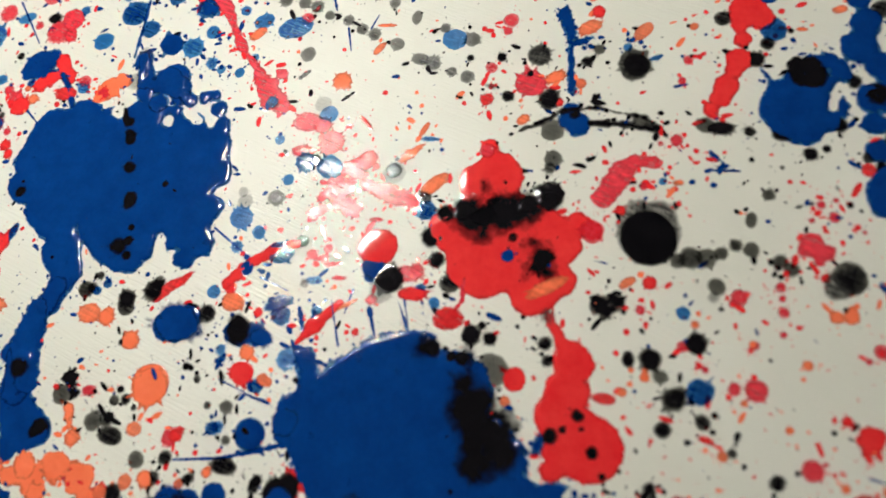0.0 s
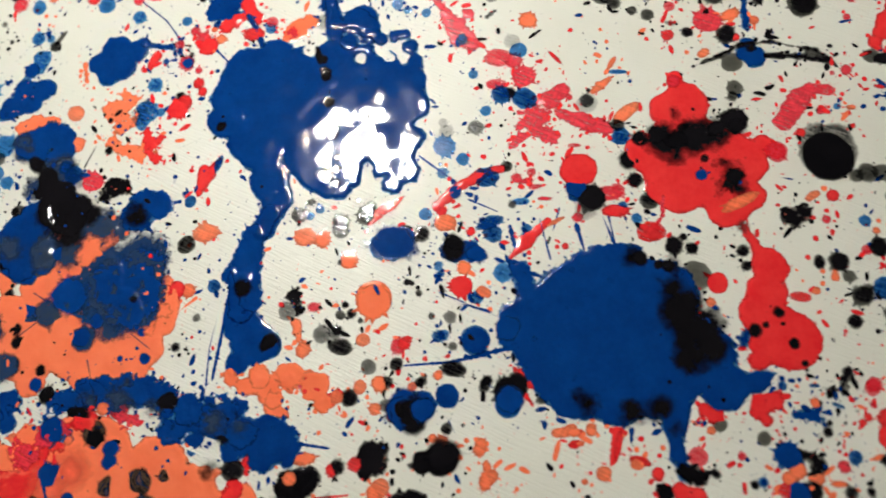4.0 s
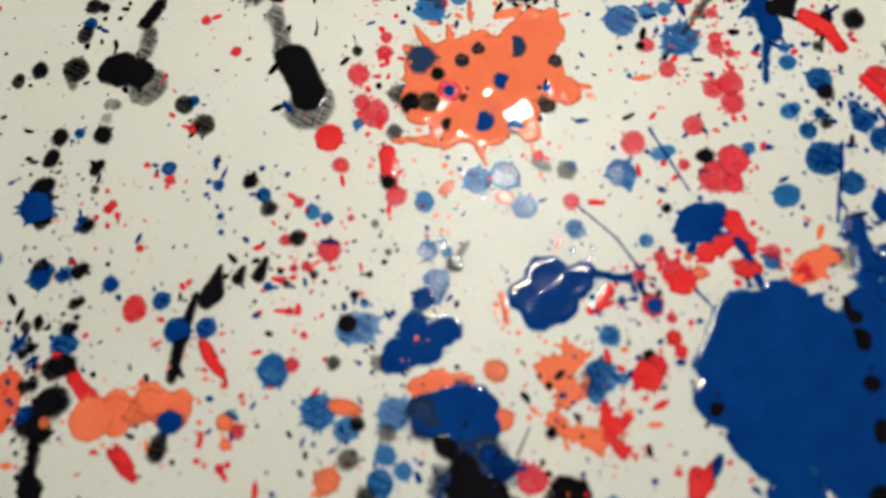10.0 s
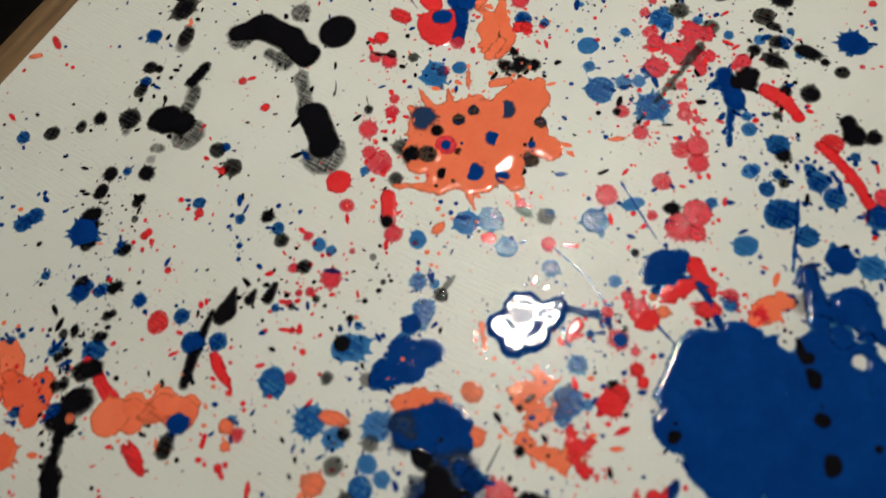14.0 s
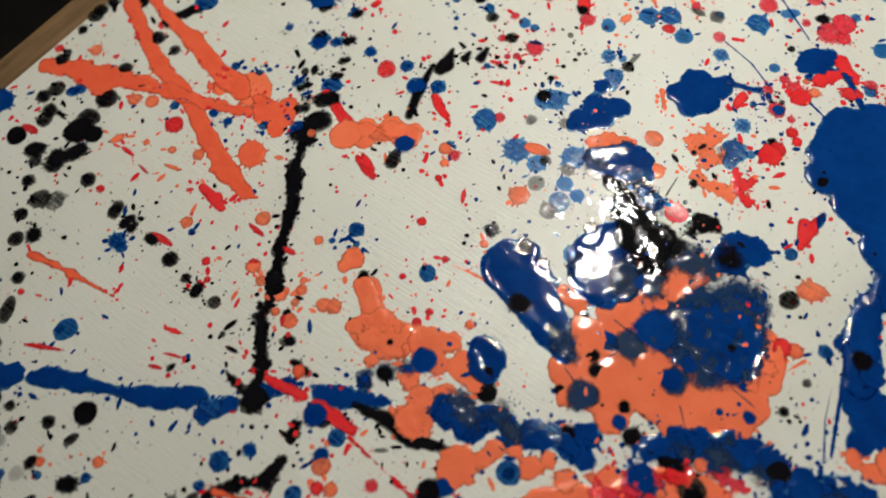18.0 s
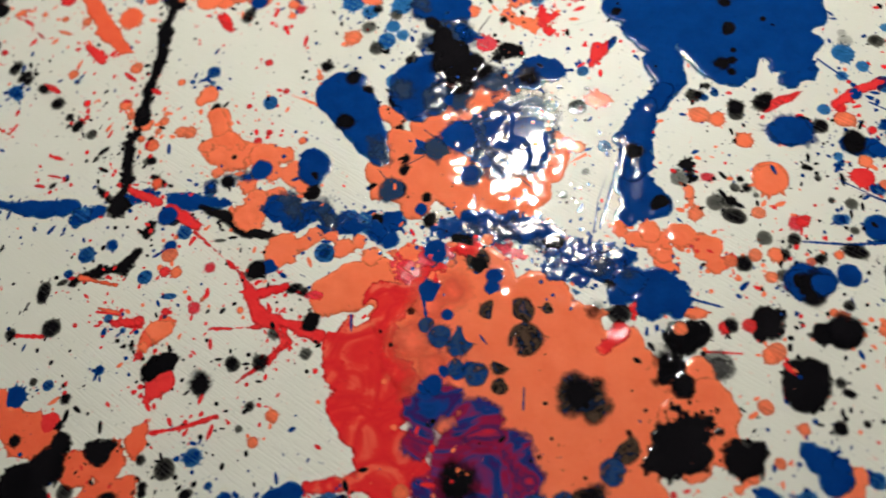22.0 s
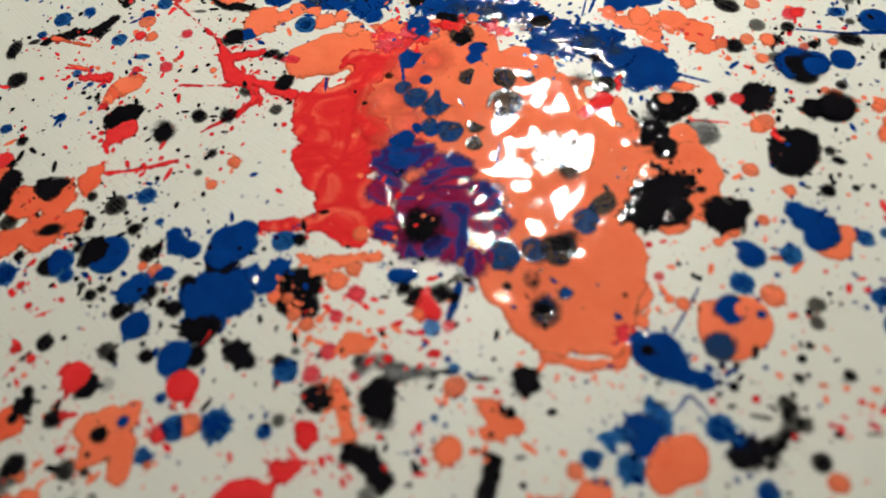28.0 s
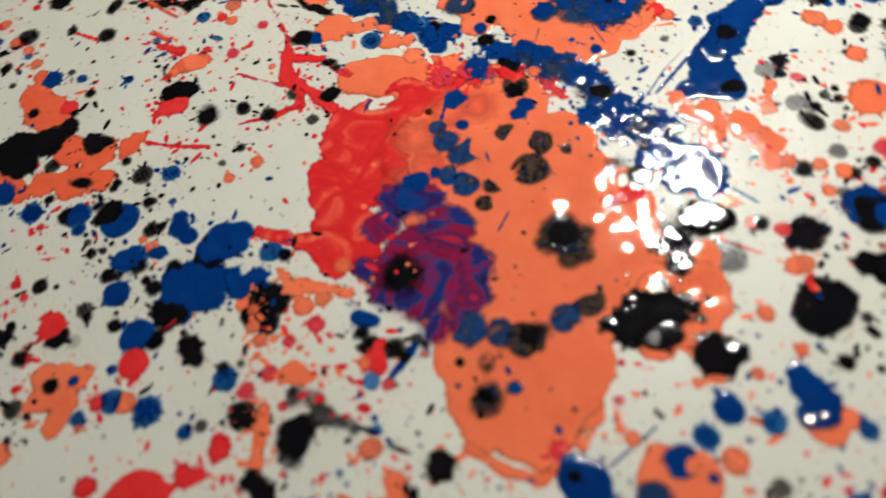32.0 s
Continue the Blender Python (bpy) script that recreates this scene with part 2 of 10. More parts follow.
# ---- the table and the board, turned with the board's edge ----
BOARD_AT = pose(-0.171, 0.133, 0, 0, 0, EDGE_TURN)
HALF_X, HALF_Y = 0.6, 0.57
THICK, RIM = 0.004, 0.027

table = tagged(new("table"), "worn brown wooden table under the painting", "table")
table.matrix_world = BOARD_AT @ Matrix.Translation((0, 0, FLOOR))
TOP = -FLOOR - THICK
part("tabletop", block(-HALF_X - RIM, -HALF_Y - RIM, TOP - 0.03, HALF_X + RIM, HALF_Y + RIM, TOP, 0.003), WOOD, table)
for sx in (-1, 1):
    for sy in (-1, 1):
        cx, cy = sx * (HALF_X - 0.06), sy * (HALF_Y - 0.06)
        part("leg", block(cx - 0.03, cy - 0.03, 0, cx + 0.03, cy + 0.03, TOP - 0.03, 0.004), WOOD, table)

painting = tagged(new("painting"), "blue, red, orange and black splatter painting on a white board", "painting")
painting.matrix_world = Matrix.Translation((0, 0, -THICK))
bm = block(-HALF_X, -HALF_Y, 0, HALF_X, HALF_Y, THICK, 0.0008)
bm.transform(Matrix.Translation((0, 0, 0)) @ BOARD_AT)
part("board", bm, WHITE, painting, "white primed board with a brushed grain")

# ---- the lamp ----
lamp = tagged(new("pendant_lamp"), "lit pendant lamp with a round white bulb over the table", "lamp")
lamp.matrix_world = Matrix.Translation(LAMP)


def ring_mesh(rings, segments=48):
    bm = bmesh.new()
    loops = [[bm.verts.new((r * math.cos(2 * math.pi * k / segments), r * math.sin(2 * math.pi * k / segments), z)) for k in range(segments)] for r, z in rings]
    for a, b in zip(loops, loops[1:]):
        for k in range(segments):
            bm.faces.new((a[k], a[(k + 1) % segments], b[(k + 1) % segments], b[k])).smooth = True
    return bm, loops


lamp_metal = plain("lamp_metal", (0.05, 0.05, 0.05), (0.08, 0.08, 0.08), 30.0, 0.4)
r = LAMP_RADIUS
bm, loops = ring_mesh(((0.030, r * 0.9), (0.034, r * 0.9), (0.034, r + 0.03), (0.02, r + 0.045), (0.011, r + 0.045)), 32)
part("holder", bm, lamp_metal, lamp)
# unseen cone, added to keep the bulb's light off the ceiling and upper walls
bm, loops = ring_mesh(((0.13, 0.012), (0.134, 0.012), (0.10, 0.062), (0.034, r + 0.028), (0.034, r + 0.024), (0.097, 0.06), (0.13, 0.012)))
part("shade", bm, lamp_metal, lamp, "unseen dark metal cone added over the bulb to block upward light")
bm, loops = ring_mesh(((0.011, r + 0.04), (0.011, FLOOR + 2.5 - LAMP.z)), 16)
bm.faces.new(loops[-1])
part("stem", bm, lamp_metal, lamp)
lit, tree, b = nodes_of("lit_bulb")
b.inputs["Base Color"].default_value = (0.9, 0.88, 0.82, 1)
b.inputs["Emission Color"].default_value = (1.0, 0.95, 0.84, 1)
b.inputs["Emission Strength"].default_value = 20.0
bm = bmesh.new()
bmesh.ops.create_uvsphere(bm, u_segments=32, v_segments=16, radius=r * 0.93)
for face in bm.faces:
    face.smooth = True
part("bulb", bm, lit, lamp, "glowing white glass bulb")

# ---- paint ----
CELL = 0.001
X0, Y0, NX, NY = -1.1, -0.8, 1800, 1800
surface = np.zeros((NY, NX), np.float32)  # height of the paint so far, metres


def hashed(ix, iy, seed):
    v = np.sin(ix * 127.1 + iy * 311.7 + seed * 74.7) * 43758.5453
    return v - np.floor(v)


def lattice(x, y, seed):
    ix, iy = np.floor(x), np.floor(y)
    fx, fy = x - ix, y - iy
    fx, fy = fx * fx * (3 - 2 * fx), fy * fy * (3 - 2 * fy)
    a, b = hashed(ix, iy, seed), hashed(ix + 1, iy, seed)
    c, d = hashed(ix, iy + 1, seed), hashed(ix + 1, iy + 1, seed)
    return (a * (1 - fx) + b * fx) * (1 - fy) + (c * (1 - fx) + d * fx) * fy - 0.5


def rough_noise(x, y, size, seed):
    x, y = x / size, y / size
    return lattice(x, y, seed) + 0.5 * lattice(2.1 * x + 7, 2.1 * y, seed + 1) + 0.25 * lattice(4.3 * x, 4.3 * y + 3, seed + 2)


def inside(lobe, x, y):
    """How far (x, y) lies inside a round lobe, or a run between two of them."""
    if len(lobe) == 3:
        return lobe[2] - np.hypot(x - lobe[0], y - lobe[1])
    ax, ay, ra, bx, by, rb = lobe
    dx, dy = bx - ax, by - ay
    s = np.clip(((x - ax) * dx + (y - ay) * dy) / (dx * dx + dy * dy + 1e-12), 0, 1)
    return ra + (rb - ra) * s - np.hypot(x - ax - s * dx, y - ay - s * dy)


def lifted(x, y):
    """The paint's height so far at points."""
    gx, gy = (x - X0) / CELL, (y - Y0) / CELL
    ix, iy = np.clip(gx.astype(int), 0, NX - 2), np.clip(gy.astype(int), 0, NY - 2)
    fx, fy = gx - ix, gy - iy
    return (surface[iy, ix] * (1 - fx) + surface[iy, ix + 1] * fx) * (1 - fy) + (surface[iy + 1, ix] * (1 - fx) + surface[iy + 1, ix + 1] * fx) * fy


EDGES = ((0.0003, 0.0002), (0.0011, 0.0004), (0.0017, 0.0008), (0.0036, 0.0022))  # how ragged a rim is: wide waves, fine ones
sheets = []


def depth_inside(x, y, lobes, holes, ragged, seed, mottle=None):
    k = 0.0011
    total = sum(np.exp(np.clip(inside(lobe, x, y) / k, -60, 60)) for lobe in lobes)
    s = k * np.log(total + 1e-30)
    wide, fine = EDGES[ragged]
    s = s + wide * 1.6 * rough_noise(x, y, 0.0065, seed) + fine * 1.6 * rough_noise(x, y, 0.0019, seed + 9)
    if ragged:  # splashed fingers along the rim
        finger = np.maximum(rough_noise(x, y, 0.0032, seed + 31) + 0.25 * rough_noise(x, y, 0.02, seed + 33), 0)
        s = s + (0.0, 0.003, 0.0065, 0.011)[ragged] * finger ** 2
    if mottle:  # only the swirls of a warped noise are covered
        size, level = mottle
        wx, wy = x + 1.1 * size * lattice(x / size, y / size, seed + 21), y + 1.1 * size * lattice(x / size + 5, y / size, seed + 23)
        s = np.minimum(s, (rough_noise(wx, wy, size, seed + 25) - level) * size * 1.2)
    for hole in holes:
        s = np.minimum(s, -inside(hole, x, y) + 0.0026 * rough_noise(x, y, 0.006, seed + 5))
    return s


flecks = {}


def paint_mesh(name, colour, verts, faces, coat=None):
    """A smooth mesh of paint, with how thick the coat is at each vertex (0 at a rim, 1 where it covers)."""
    mesh = bpy.data.meshes.new(name)
    mesh.from_pydata(verts, [], faces)
    mesh.polygons.foreach_set("use_smooth", [True] * len(mesh.polygons))
    mesh.attributes.new("coat", "FLOAT", "POINT").data.foreach_set("value", coat if coat is not None else [1.0] * len(verts))
    mesh.materials.append(colour[1])
    return mesh


def mesh_object(name, colour, verts, faces, coat=None):
    ob = new(name, paint_mesh(name, colour, verts, faces, coat))
    ob.parent = painting
    return tagged(ob, "dried " + colour[0] + " paint" if "thin" in name or "smoky" in name else "glossy " + colour[0] + " paint")


def islands(on):
    """A number for each separate patch of a mask, from runs along its rows."""
    root, marks, before = [], np.full(on.shape, -1), []

    def find(k):
        while root[k] != k:
            k = root[k]
        return k

    for j, row in enumerate(on):
        edge = np.flatnonzero(np.diff(np.concatenate(([0], row.astype(np.int8), [0]))))
        now = []
        for a, b in zip(edge[::2], edge[1::2]):
            k = len(root)
            root.append(k)
            for c, d, other in before:
                if c <= b and a <= d:
                    root[find(other)] = find(k)
            now.append((a, b, k))
            marks[j, a:b] = k
        before = now
    final = np.array([find(k) for k in range(len(root))] + [-1])
    return final[marks]


def sheet(name, colour, height, ragged, lobes, holes=(), mottle=None):
    """A pool or run of paint: the union of its lobes with an uneven rim, bulging to height millimetres, laid over what is there."""
    seed = len(sheets) * 3.7
    height *= (1.0, 1.0, 0.7, 0.45)[ragged] * (0.6 if colour[0] == "black" else 1.0)
    points = [(q[i], q[i + 1], q[i + 2]) for q in lobes for i in range(0, len(q), 3)]
    pad = 0.006
    x0, x1 = min(p[0] - p[2] for p in points) - pad, max(p[0] + p[2] for p in points) + pad
    y0, y1 = min(p[1] - p[2] for p in points) - pad, max(p[1] + p[2] for p in points) + pad
    least = min(p[2] for p in points)
    cell = min(max(least * 0.4, 0.0005), 0.0006 if mottle else 0.0007)
    cell = max(cell, max(x1 - x0, y1 - y0) / 400)
    nx, ny = int((x1 - x0) / cell) + 2, int((y1 - y0) / cell) + 2
    xs, ys = np.meshgrid(x0 + cell * np.arange(nx), y0 + cell * np.arange(ny))
    s = depth_inside(xs, ys, lobes, holes, ragged, seed, mottle)
    s[0, :] = s[-1, :] = s[:, 0] = s[:, -1] = -0.001
    s[np.abs(s) < 1e-7] = 1e-7
    on = s > 0
    index = np.full(on.shape, -1)
    index[on] = np.arange(on.sum())
    px, py, depth = list(xs[on]), list(ys[on]), list(s[on])
    faces, cuts = [], {}

    def cut(a, b):
        key = (a, b) if a < b else (b, a)
        if key not in cuts:
            f = s[a] / (s[a] - s[b])
            cuts[key] = len(px)
            px.append(xs[a] + f * (xs[b] - xs[a]))
            py.append(ys[a] + f * (ys[b] - ys[a]))
            depth.append(0.0)
        return cuts[key]

    quads = on[:-1, :-1].astype(int) + on[:-1, 1:] + on[1:, 1:] + on[1:, :-1]
    j, i = np.nonzero(quads == 4)
    faces.extend(zip(index[j, i].tolist(), index[j, i + 1].tolist(), index[j + 1, i + 1].tolist(), index[j + 1, i].tolist()))
    for j, i in zip(*np.nonzero((quads > 0) & (quads < 4))):
        corners = ((j, i), (j, i + 1), (j + 1, i + 1), (j + 1, i))
        loop = []
        for a, b in zip(corners, corners[1:] + corners[:1]):
            if on[a]:
                loop.append(int(index[a]))
            if on[a] != on[b]:
                loop.append(cut(a, b))
        if len(loop) > 2:
            faces.append(loop)
    if not faces:
        return
    px, py, depth = np.array(px), np.array(py), np.array(depth)
    if "smoky" in colour[1].name:  # blended in: no relief of its own
        height = 0.03
    shoulder = 0.0035 if height > 0.3 else 0.0015

    def rise(depth, x, y):
        u = np.clip(depth / shoulder, 0, 1)
        wave = (0.0013 if name == "orange_field" else 0.0006) * lattice(x / 0.028, y / 0.028, seed + 3) + (0.0010 if name == "orange_pool" else 0.0009 if name == "orange_field" else 0.0005 if colour[0] == "orange" else 0.0004) * lattice(x / 0.011, y / 0.011, seed + 6) + (0.00045 if name == "orange_pool" else 0.00018 if colour[0] == "orange" else 0.0) * lattice(x / 0.006, y / 0.006, seed + 8) + (0.0007 if name.startswith("wet") else 0.0) * lattice(x / 0.008, y / 0.008, seed + 8)
        return height * 0.001 * 0.62 * u * (2 - u) + wave * min(height, 1.0) * (1.3 if name.startswith("wet") else 0.12 if colour[0] == "black" else 1.0) * np.clip(depth / 0.006, 0, 1)

    ground = lifted(px, py)
    if np.median(ground) > 0.0004 and colour in (BLACK, BLUE) and "blot" in name and not name.startswith("wet") and max(p[2] for p in points) < 0.009:
        colour = SMOKY_BLACK if colour is BLACK else SMOKY_BLUE  # sinks into the wet paint under it
        height = 0.03
    flat = colour[0] == "black" and not mottle and not name.startswith(("wet", "smoky"))
    level = np.percentile(ground, 85)

    def bed(ground, depth):
        """Thick black ink fills the hollows under it."""
        return np.maximum(ground, ground + (level - ground) * np.clip(depth / 0.005, 0, 1)) if flat else ground

    pz = bed(ground, depth) + 0.00005 + np.maximum(rise(depth, px, py), 0)
    place = np.stack([px, py, pz + THICK], 1)
    island = islands(on)[on]
    feather = 0.004
    if "smoky" in colour[1].name:
        feather = mottle[0] * 0.35 if mottle else (0.017 if colour[0] == "salmon" else 0.009)
    coat = np.clip(depth / feather, 0, 1)
    groups = {}
    for face in faces:
        groups.setdefault(int(island[min(face)]), []).append(face)
    for group in groups.values():
        used = sorted({v for face in group for v in face})
        to = {v: k for k, v in enumerate(used)}
        group = [[to[v] for v in face] for face in group]
        if len(group) * cell * cell < 1.5e-5 and len(groups) > 1:
            rest = flecks.setdefault(colour[1].name, (colour, [], []))
            rest[2].extend([v + len(rest[1]) for v in face] for face in group)
            rest[1].extend(place[used].tolist())
            continue
        mesh_object(name, colour, place[used].tolist(), group, coat[used].tolist())
    i0, i1 = int((x0 - X0) / CELL), int((x1 - X0) / CELL) + 1
    j0, j1 = int((y0 - Y0) / CELL), int((y1 - Y0) / CELL) + 1
    gx, gy = np.meshgrid(X0 + CELL * np.arange(i0, i1), Y0 + CELL * np.arange(j0, j1))
    d = depth_inside(gx, gy, lobes, holes, ragged, seed, mottle)
    under = surface[j0:j1, i0:i1]
    surface[j0:j1, i0:i1] = np.where(d > 0, bed(under, d) + np.maximum(rise(d, gx, gy), 0) + 0.00005, under)
    sheets.append((colour, points))


SEGMENTS = 40
RINGS = ((1.0, 0.0, 0.0), (0.9, 0.5, 0.3), (0.72, 0.85, 0.75), (0.4, 0.97, 1.0))  # radius, height, coat
DROP_COAT = [c for r, h, c in RINGS for k in range(SEGMENTS)] + [1.0]
drop_meshes, drop_counts, drops, crowd = {}, {}, [], {}


def drop_points(variant):
    """A splashed drop of radius 1 and height 1: a nearly round rim, often with fine spikes, and a flat dome."""
    rng = random.Random(variant)
    waves = [(k, rng.uniform(0, 0.09 / k ** 0.7), rng.uniform(0, 6.28)) for k in (2, 3, 4, 6, 9)]
    spikes = {rng.randrange(SEGMENTS): rng.uniform(0.1, 0.45) for _ in range((0, 3, 6, 9, 1, 14)[variant % 6])}
    points = []
    for r, h, c in RINGS:
        for k in range(SEGMENTS):
            a = 2 * math.pi * k / SEGMENTS
            q = 1 + sum(w * math.cos(n * a + p) for n, w, p in waves)
            if r == 1.0:
                q += spikes.get(k, 0) + rng.uniform(-0.035, 0.035)
            points.append((q * r * math.cos(a), q * r * math.sin(a), h))
    return points + [(0, 0, 1.0)]


def drop_faces(base=0):
    faces = []
    for ring in range(3):
        for k in range(SEGMENTS):
            a, b = base + ring * SEGMENTS + k, base + ring * SEGMENTS + (k + 1) % SEGMENTS
            faces.append((a, b, b + SEGMENTS, a + SEGMENTS))
    top = base + 4 * SEGMENTS
    return faces + [(base + 3 * SEGMENTS + k, base + 3 * SEGMENTS + (k + 1) % SEGMENTS, top) for k in range(SEGMENTS)]


def drop_coat(variant, black):
    """Small drops (the first 17 shapes) are thin, so that the primer's grain shows in many of them."""
    most = 1.0 if variant >= 17 else random.Random(variant * 7 + 1).uniform(0.22 if black else 0.12, 0.55 if black else 0.42)
    return [c * most for c in DROP_COAT]


def drop_mesh(colour, variant):
    key = (colour[1].name, variant)
    if key not in drop_meshes:
        drop_meshes[key] = paint_mesh(colour[0] + "_drop", colour, drop_points(variant), drop_faces(), drop_coat(variant, colour[0] == "black"))
    return drop_meshes[key]


def drop(colour, x, y, rx, ry=None, angle=None):
    """One drop of paint with half axes rx and ry."""
    n = len(drops)
    ry = ry or rx
    turn = angle if angle is not None else (n * 137.5) % 360
    z = float(lifted(np.array([x]), np.array([y]))[0]) + THICK + 0.00004 + 0.000004 * (n % 9)
    high = min(0.00012 + 0.035 * min(rx, ry), 0.0005)
    if z > THICK + 0.0003:
        high *= 0.2
    if "thin" in colour[1].name:
        high *= 0.35
    drops.append((colour, x, y, max(rx, ry)))
    count = drop_counts[colour[0]] = drop_counts.get(colour[0], 0) + 1
    grow = 0.95 if colour[0] in ("red", "orange") else 1.0
    m = Matrix.Translation((x, y, z)) @ Matrix.Rotation(radians(turn), 4, "Z") @ Matrix.Diagonal((rx * grow, ry * grow, high, 1))
    variant = n % 17 + (17 if min(rx, ry) > 0.0062 + 0.001 * (n % 4) else 0)
    if z > THICK + 0.0003 and colour in (BLACK, BLUE) and max(rx, ry) > 0.0025:  # sinks into the wet paint under it
        colour, variant = (SMOKY_BLACK if colour is BLACK else SMOKY_BLUE), n % 17 + 17
        m = m @ Matrix.Diagonal((1.25, 1.25, 1, 1))
    elif "smoky" in colour[1].name:
        variant = n % 17 + 17
        m = m @ Matrix.Diagonal((1.15, 1.15, 1, 1))
    if count <= 300:
        ob = new(colour[0] + "_drop", drop_mesh(colour, variant))
        ob.parent = painting
        ob.matrix_basis = m
    else:
        crowd.setdefault(colour[1].name, (colour, []))[1].append((m, variant))


def hair(colour, w0, w1, *points):
    """A thin thrown line of paint along points, w0 to w1 metres half wide, with an uneven edge."""
    n = len(drops)
    rng = random.Random(n + len(sheets) * 31 + int(1e5 * points[0][0]))
    track = []
    for (ax, ay), (bx, by) in zip(points, points[1:]):
        steps = max(3, int(math.hypot(bx - ax, by - ay) / 0.0012))
        track += [(ax + (bx - ax) * k / steps, ay + (by - ay) * k / steps, bx - ax, by - ay) for k in range(steps)]
    track.append((*points[-1], track[-1][2], track[-1][3]))
    verts, faces = [], []
    for k, (x, y, dx, dy) in enumerate(track):
        f = k / (len(track) - 1)
        size = math.hypot(dx, dy) or 1
        ox, oy = -dy / size, dx / size
        w = (w0 + (w1 - w0) * f) * rng.uniform(0.6, 1.25) * (0.25 if k in (0, len(track) - 1) else 1)
        z = float(lifted(np.array([x]), np.array([y]))[0]) + THICK + 0.00003
        verts += [(x + ox * w, y + oy * w, z), (x, y, z + 0.00012), (x - ox * w, y - oy * w, z)]
        if k:
            i = 3 * k
            faces += [(i - 3, i - 2, i + 1, i), (i - 2, i - 1, i + 2, i + 1)]
    mesh_object(colour[0] + "_streak", colour, verts, faces, [0.2, 1.0, 0.2] * len(track))


sheet("grey_wash", GREY, 0.06, 2, [(-0.526, 0.431, 0.0095), (-0.489, 0.449, 0.0071), (-0.495, 0.415, 0.0073), (-0.504, 0.418, 0.0041)])
sheet("blue_pool", BLUE, 1.6, 1, [(-0.2485, 0.2314, 0.0234), (-0.2622, 0.2231, 0.0149), (-0.2657, 0.207, 0.0133), (-0.2552, 0.2449, 0.0115), (-0.2345, 0.2491, 0.0129), (-0.2144, 0.2366, 0.0198), (-0.2286, 0.2084, 0.0263), (-0.2423, 0.1844, 0.0157), (-0.2361, 0.1633, 0.0134), (-0.2305, 0.1512, 0.0099), (-0.2489, 0.1918, 0.0158), (-0.2017, 0.214, 0.0263), (-0.1939, 0.2427, 0.0162), (-0.1744, 0.2304, 0.0229), (-0.1622, 0.2117, 0.0245), (-0.1483, 0.2251, 0.0124), (-0.143, 0.207, 0.0088), (-0.1638, 0.1837, 0.022), (-0.1521, 0.166, 0.0105), (-0.1591, 0.1563, 0.0065), (-0.1867, 0.178, 0.022), (-0.1971, 0.1632, 0.0132), (-0.191, 0.1538, 0.0059), (-0.2066, 0.1687, 0.014), (-0.2128, 0.1794, 0.0162), (-0.1451, 0.1862, 0.0073), (-0.1774, 0.2715, 0.0108), (-0.193, 0.2651, 0.0093), (-0.1713, 0.2597, 0.0064), (-0.2028, 0.278, 0.0065), (-0.1468, 0.2487, 0.0056), (-0.1562, 0.2579, 0.0042), (-0.1436, 0.2375, 0.0055), (-0.1991, 0.2866, 0.0066), (-0.1495, 0.2582, 0.0035), (-0.2332, 0.1463, 0.0079, -0.2383, 0.1315, 0.0065)], [(-0.2122, 0.2521, 0.0043), (-0.1871, 0.2609, 0.0036, -0.1815, 0.2575, 0.0032), (-0.1788, 0.2424, 0.0035), (-0.1651, 0.2489, 0.0046, -0.1594, 0.2433, 0.0031), (-0.175, 0.1672, 0.003, -0.1741, 0.1487, 0.0042), (-0.2057, 0.2763, 0.0051)])
sheet("red_pool", RED, 1.2, 1, [(0.02, 0.196, 0.0147), (0.009, 0.195, 0.0101), (0.019, 0.163, 0.0274), (0.039, 0.158, 0.0214), (0.012, 0.149, 0.0203), (0.039, 0.137, 0.0162), (0.054, 0.156, 0.0104), (-0.006, 0.167, 0.0129), (0.063, 0.168, 0.0058, 0.07, 0.163, 0.0054), (0.037, 0.127, 0.0091), (0.016, 0.214, 0.0048), (0.052, 0.137, 0.0085)])
sheet("smoky_black_spill", SMOKY_BLACK, 0.3, 2, [(0.006, 0.174, 0.0135), (0.021, 0.175, 0.0143), (0.036, 0.178, 0.0118), (0.012, 0.164, 0.0089), (0.028, 0.174, 0.0125)])
sheet("black_spill", BLACK, 0.4, 2, [(0.002, 0.178, 0.0052), (0.013, 0.174, 0.0054), (0.037, 0.18, 0.0052), (0.049, 0.184, 0.0069), (0.043, 0.187, 0.0044)])
sheet("smoky_black_spill", SMOKY_BLACK, 0.3, 2, [(0.043, 0.15, 0.0099), (0.045, 0.14, 0.0079), (0.036, 0.143, 0.0065), (0.039, 0.157, 0.0067), (0.013, 0.193, 0.0037, 0.017, 0.183, 0.0041)])
sheet("black_spill", BLACK, 0.4, 2, [(0.044, 0.149, 0.005), (0.039, 0.144, 0.0029)])
sheet("red_run", RED, 1.1, 1, [(0.046, 0.118, 0.0019, 0.052, 0.101, 0.0036), (0.057, 0.094, 0.0107), (0.053, 0.079, 0.0112), (0.049, 0.066, 0.0118), (0.065, 0.053, 0.0143), (0.063, 0.049, 0.0139), (0.048, 0.05, 0.0085), (0.044, 0.041, 0.0056), (0.044, 0.07, 0.0069, 0.058, 0.063, 0.0099)])
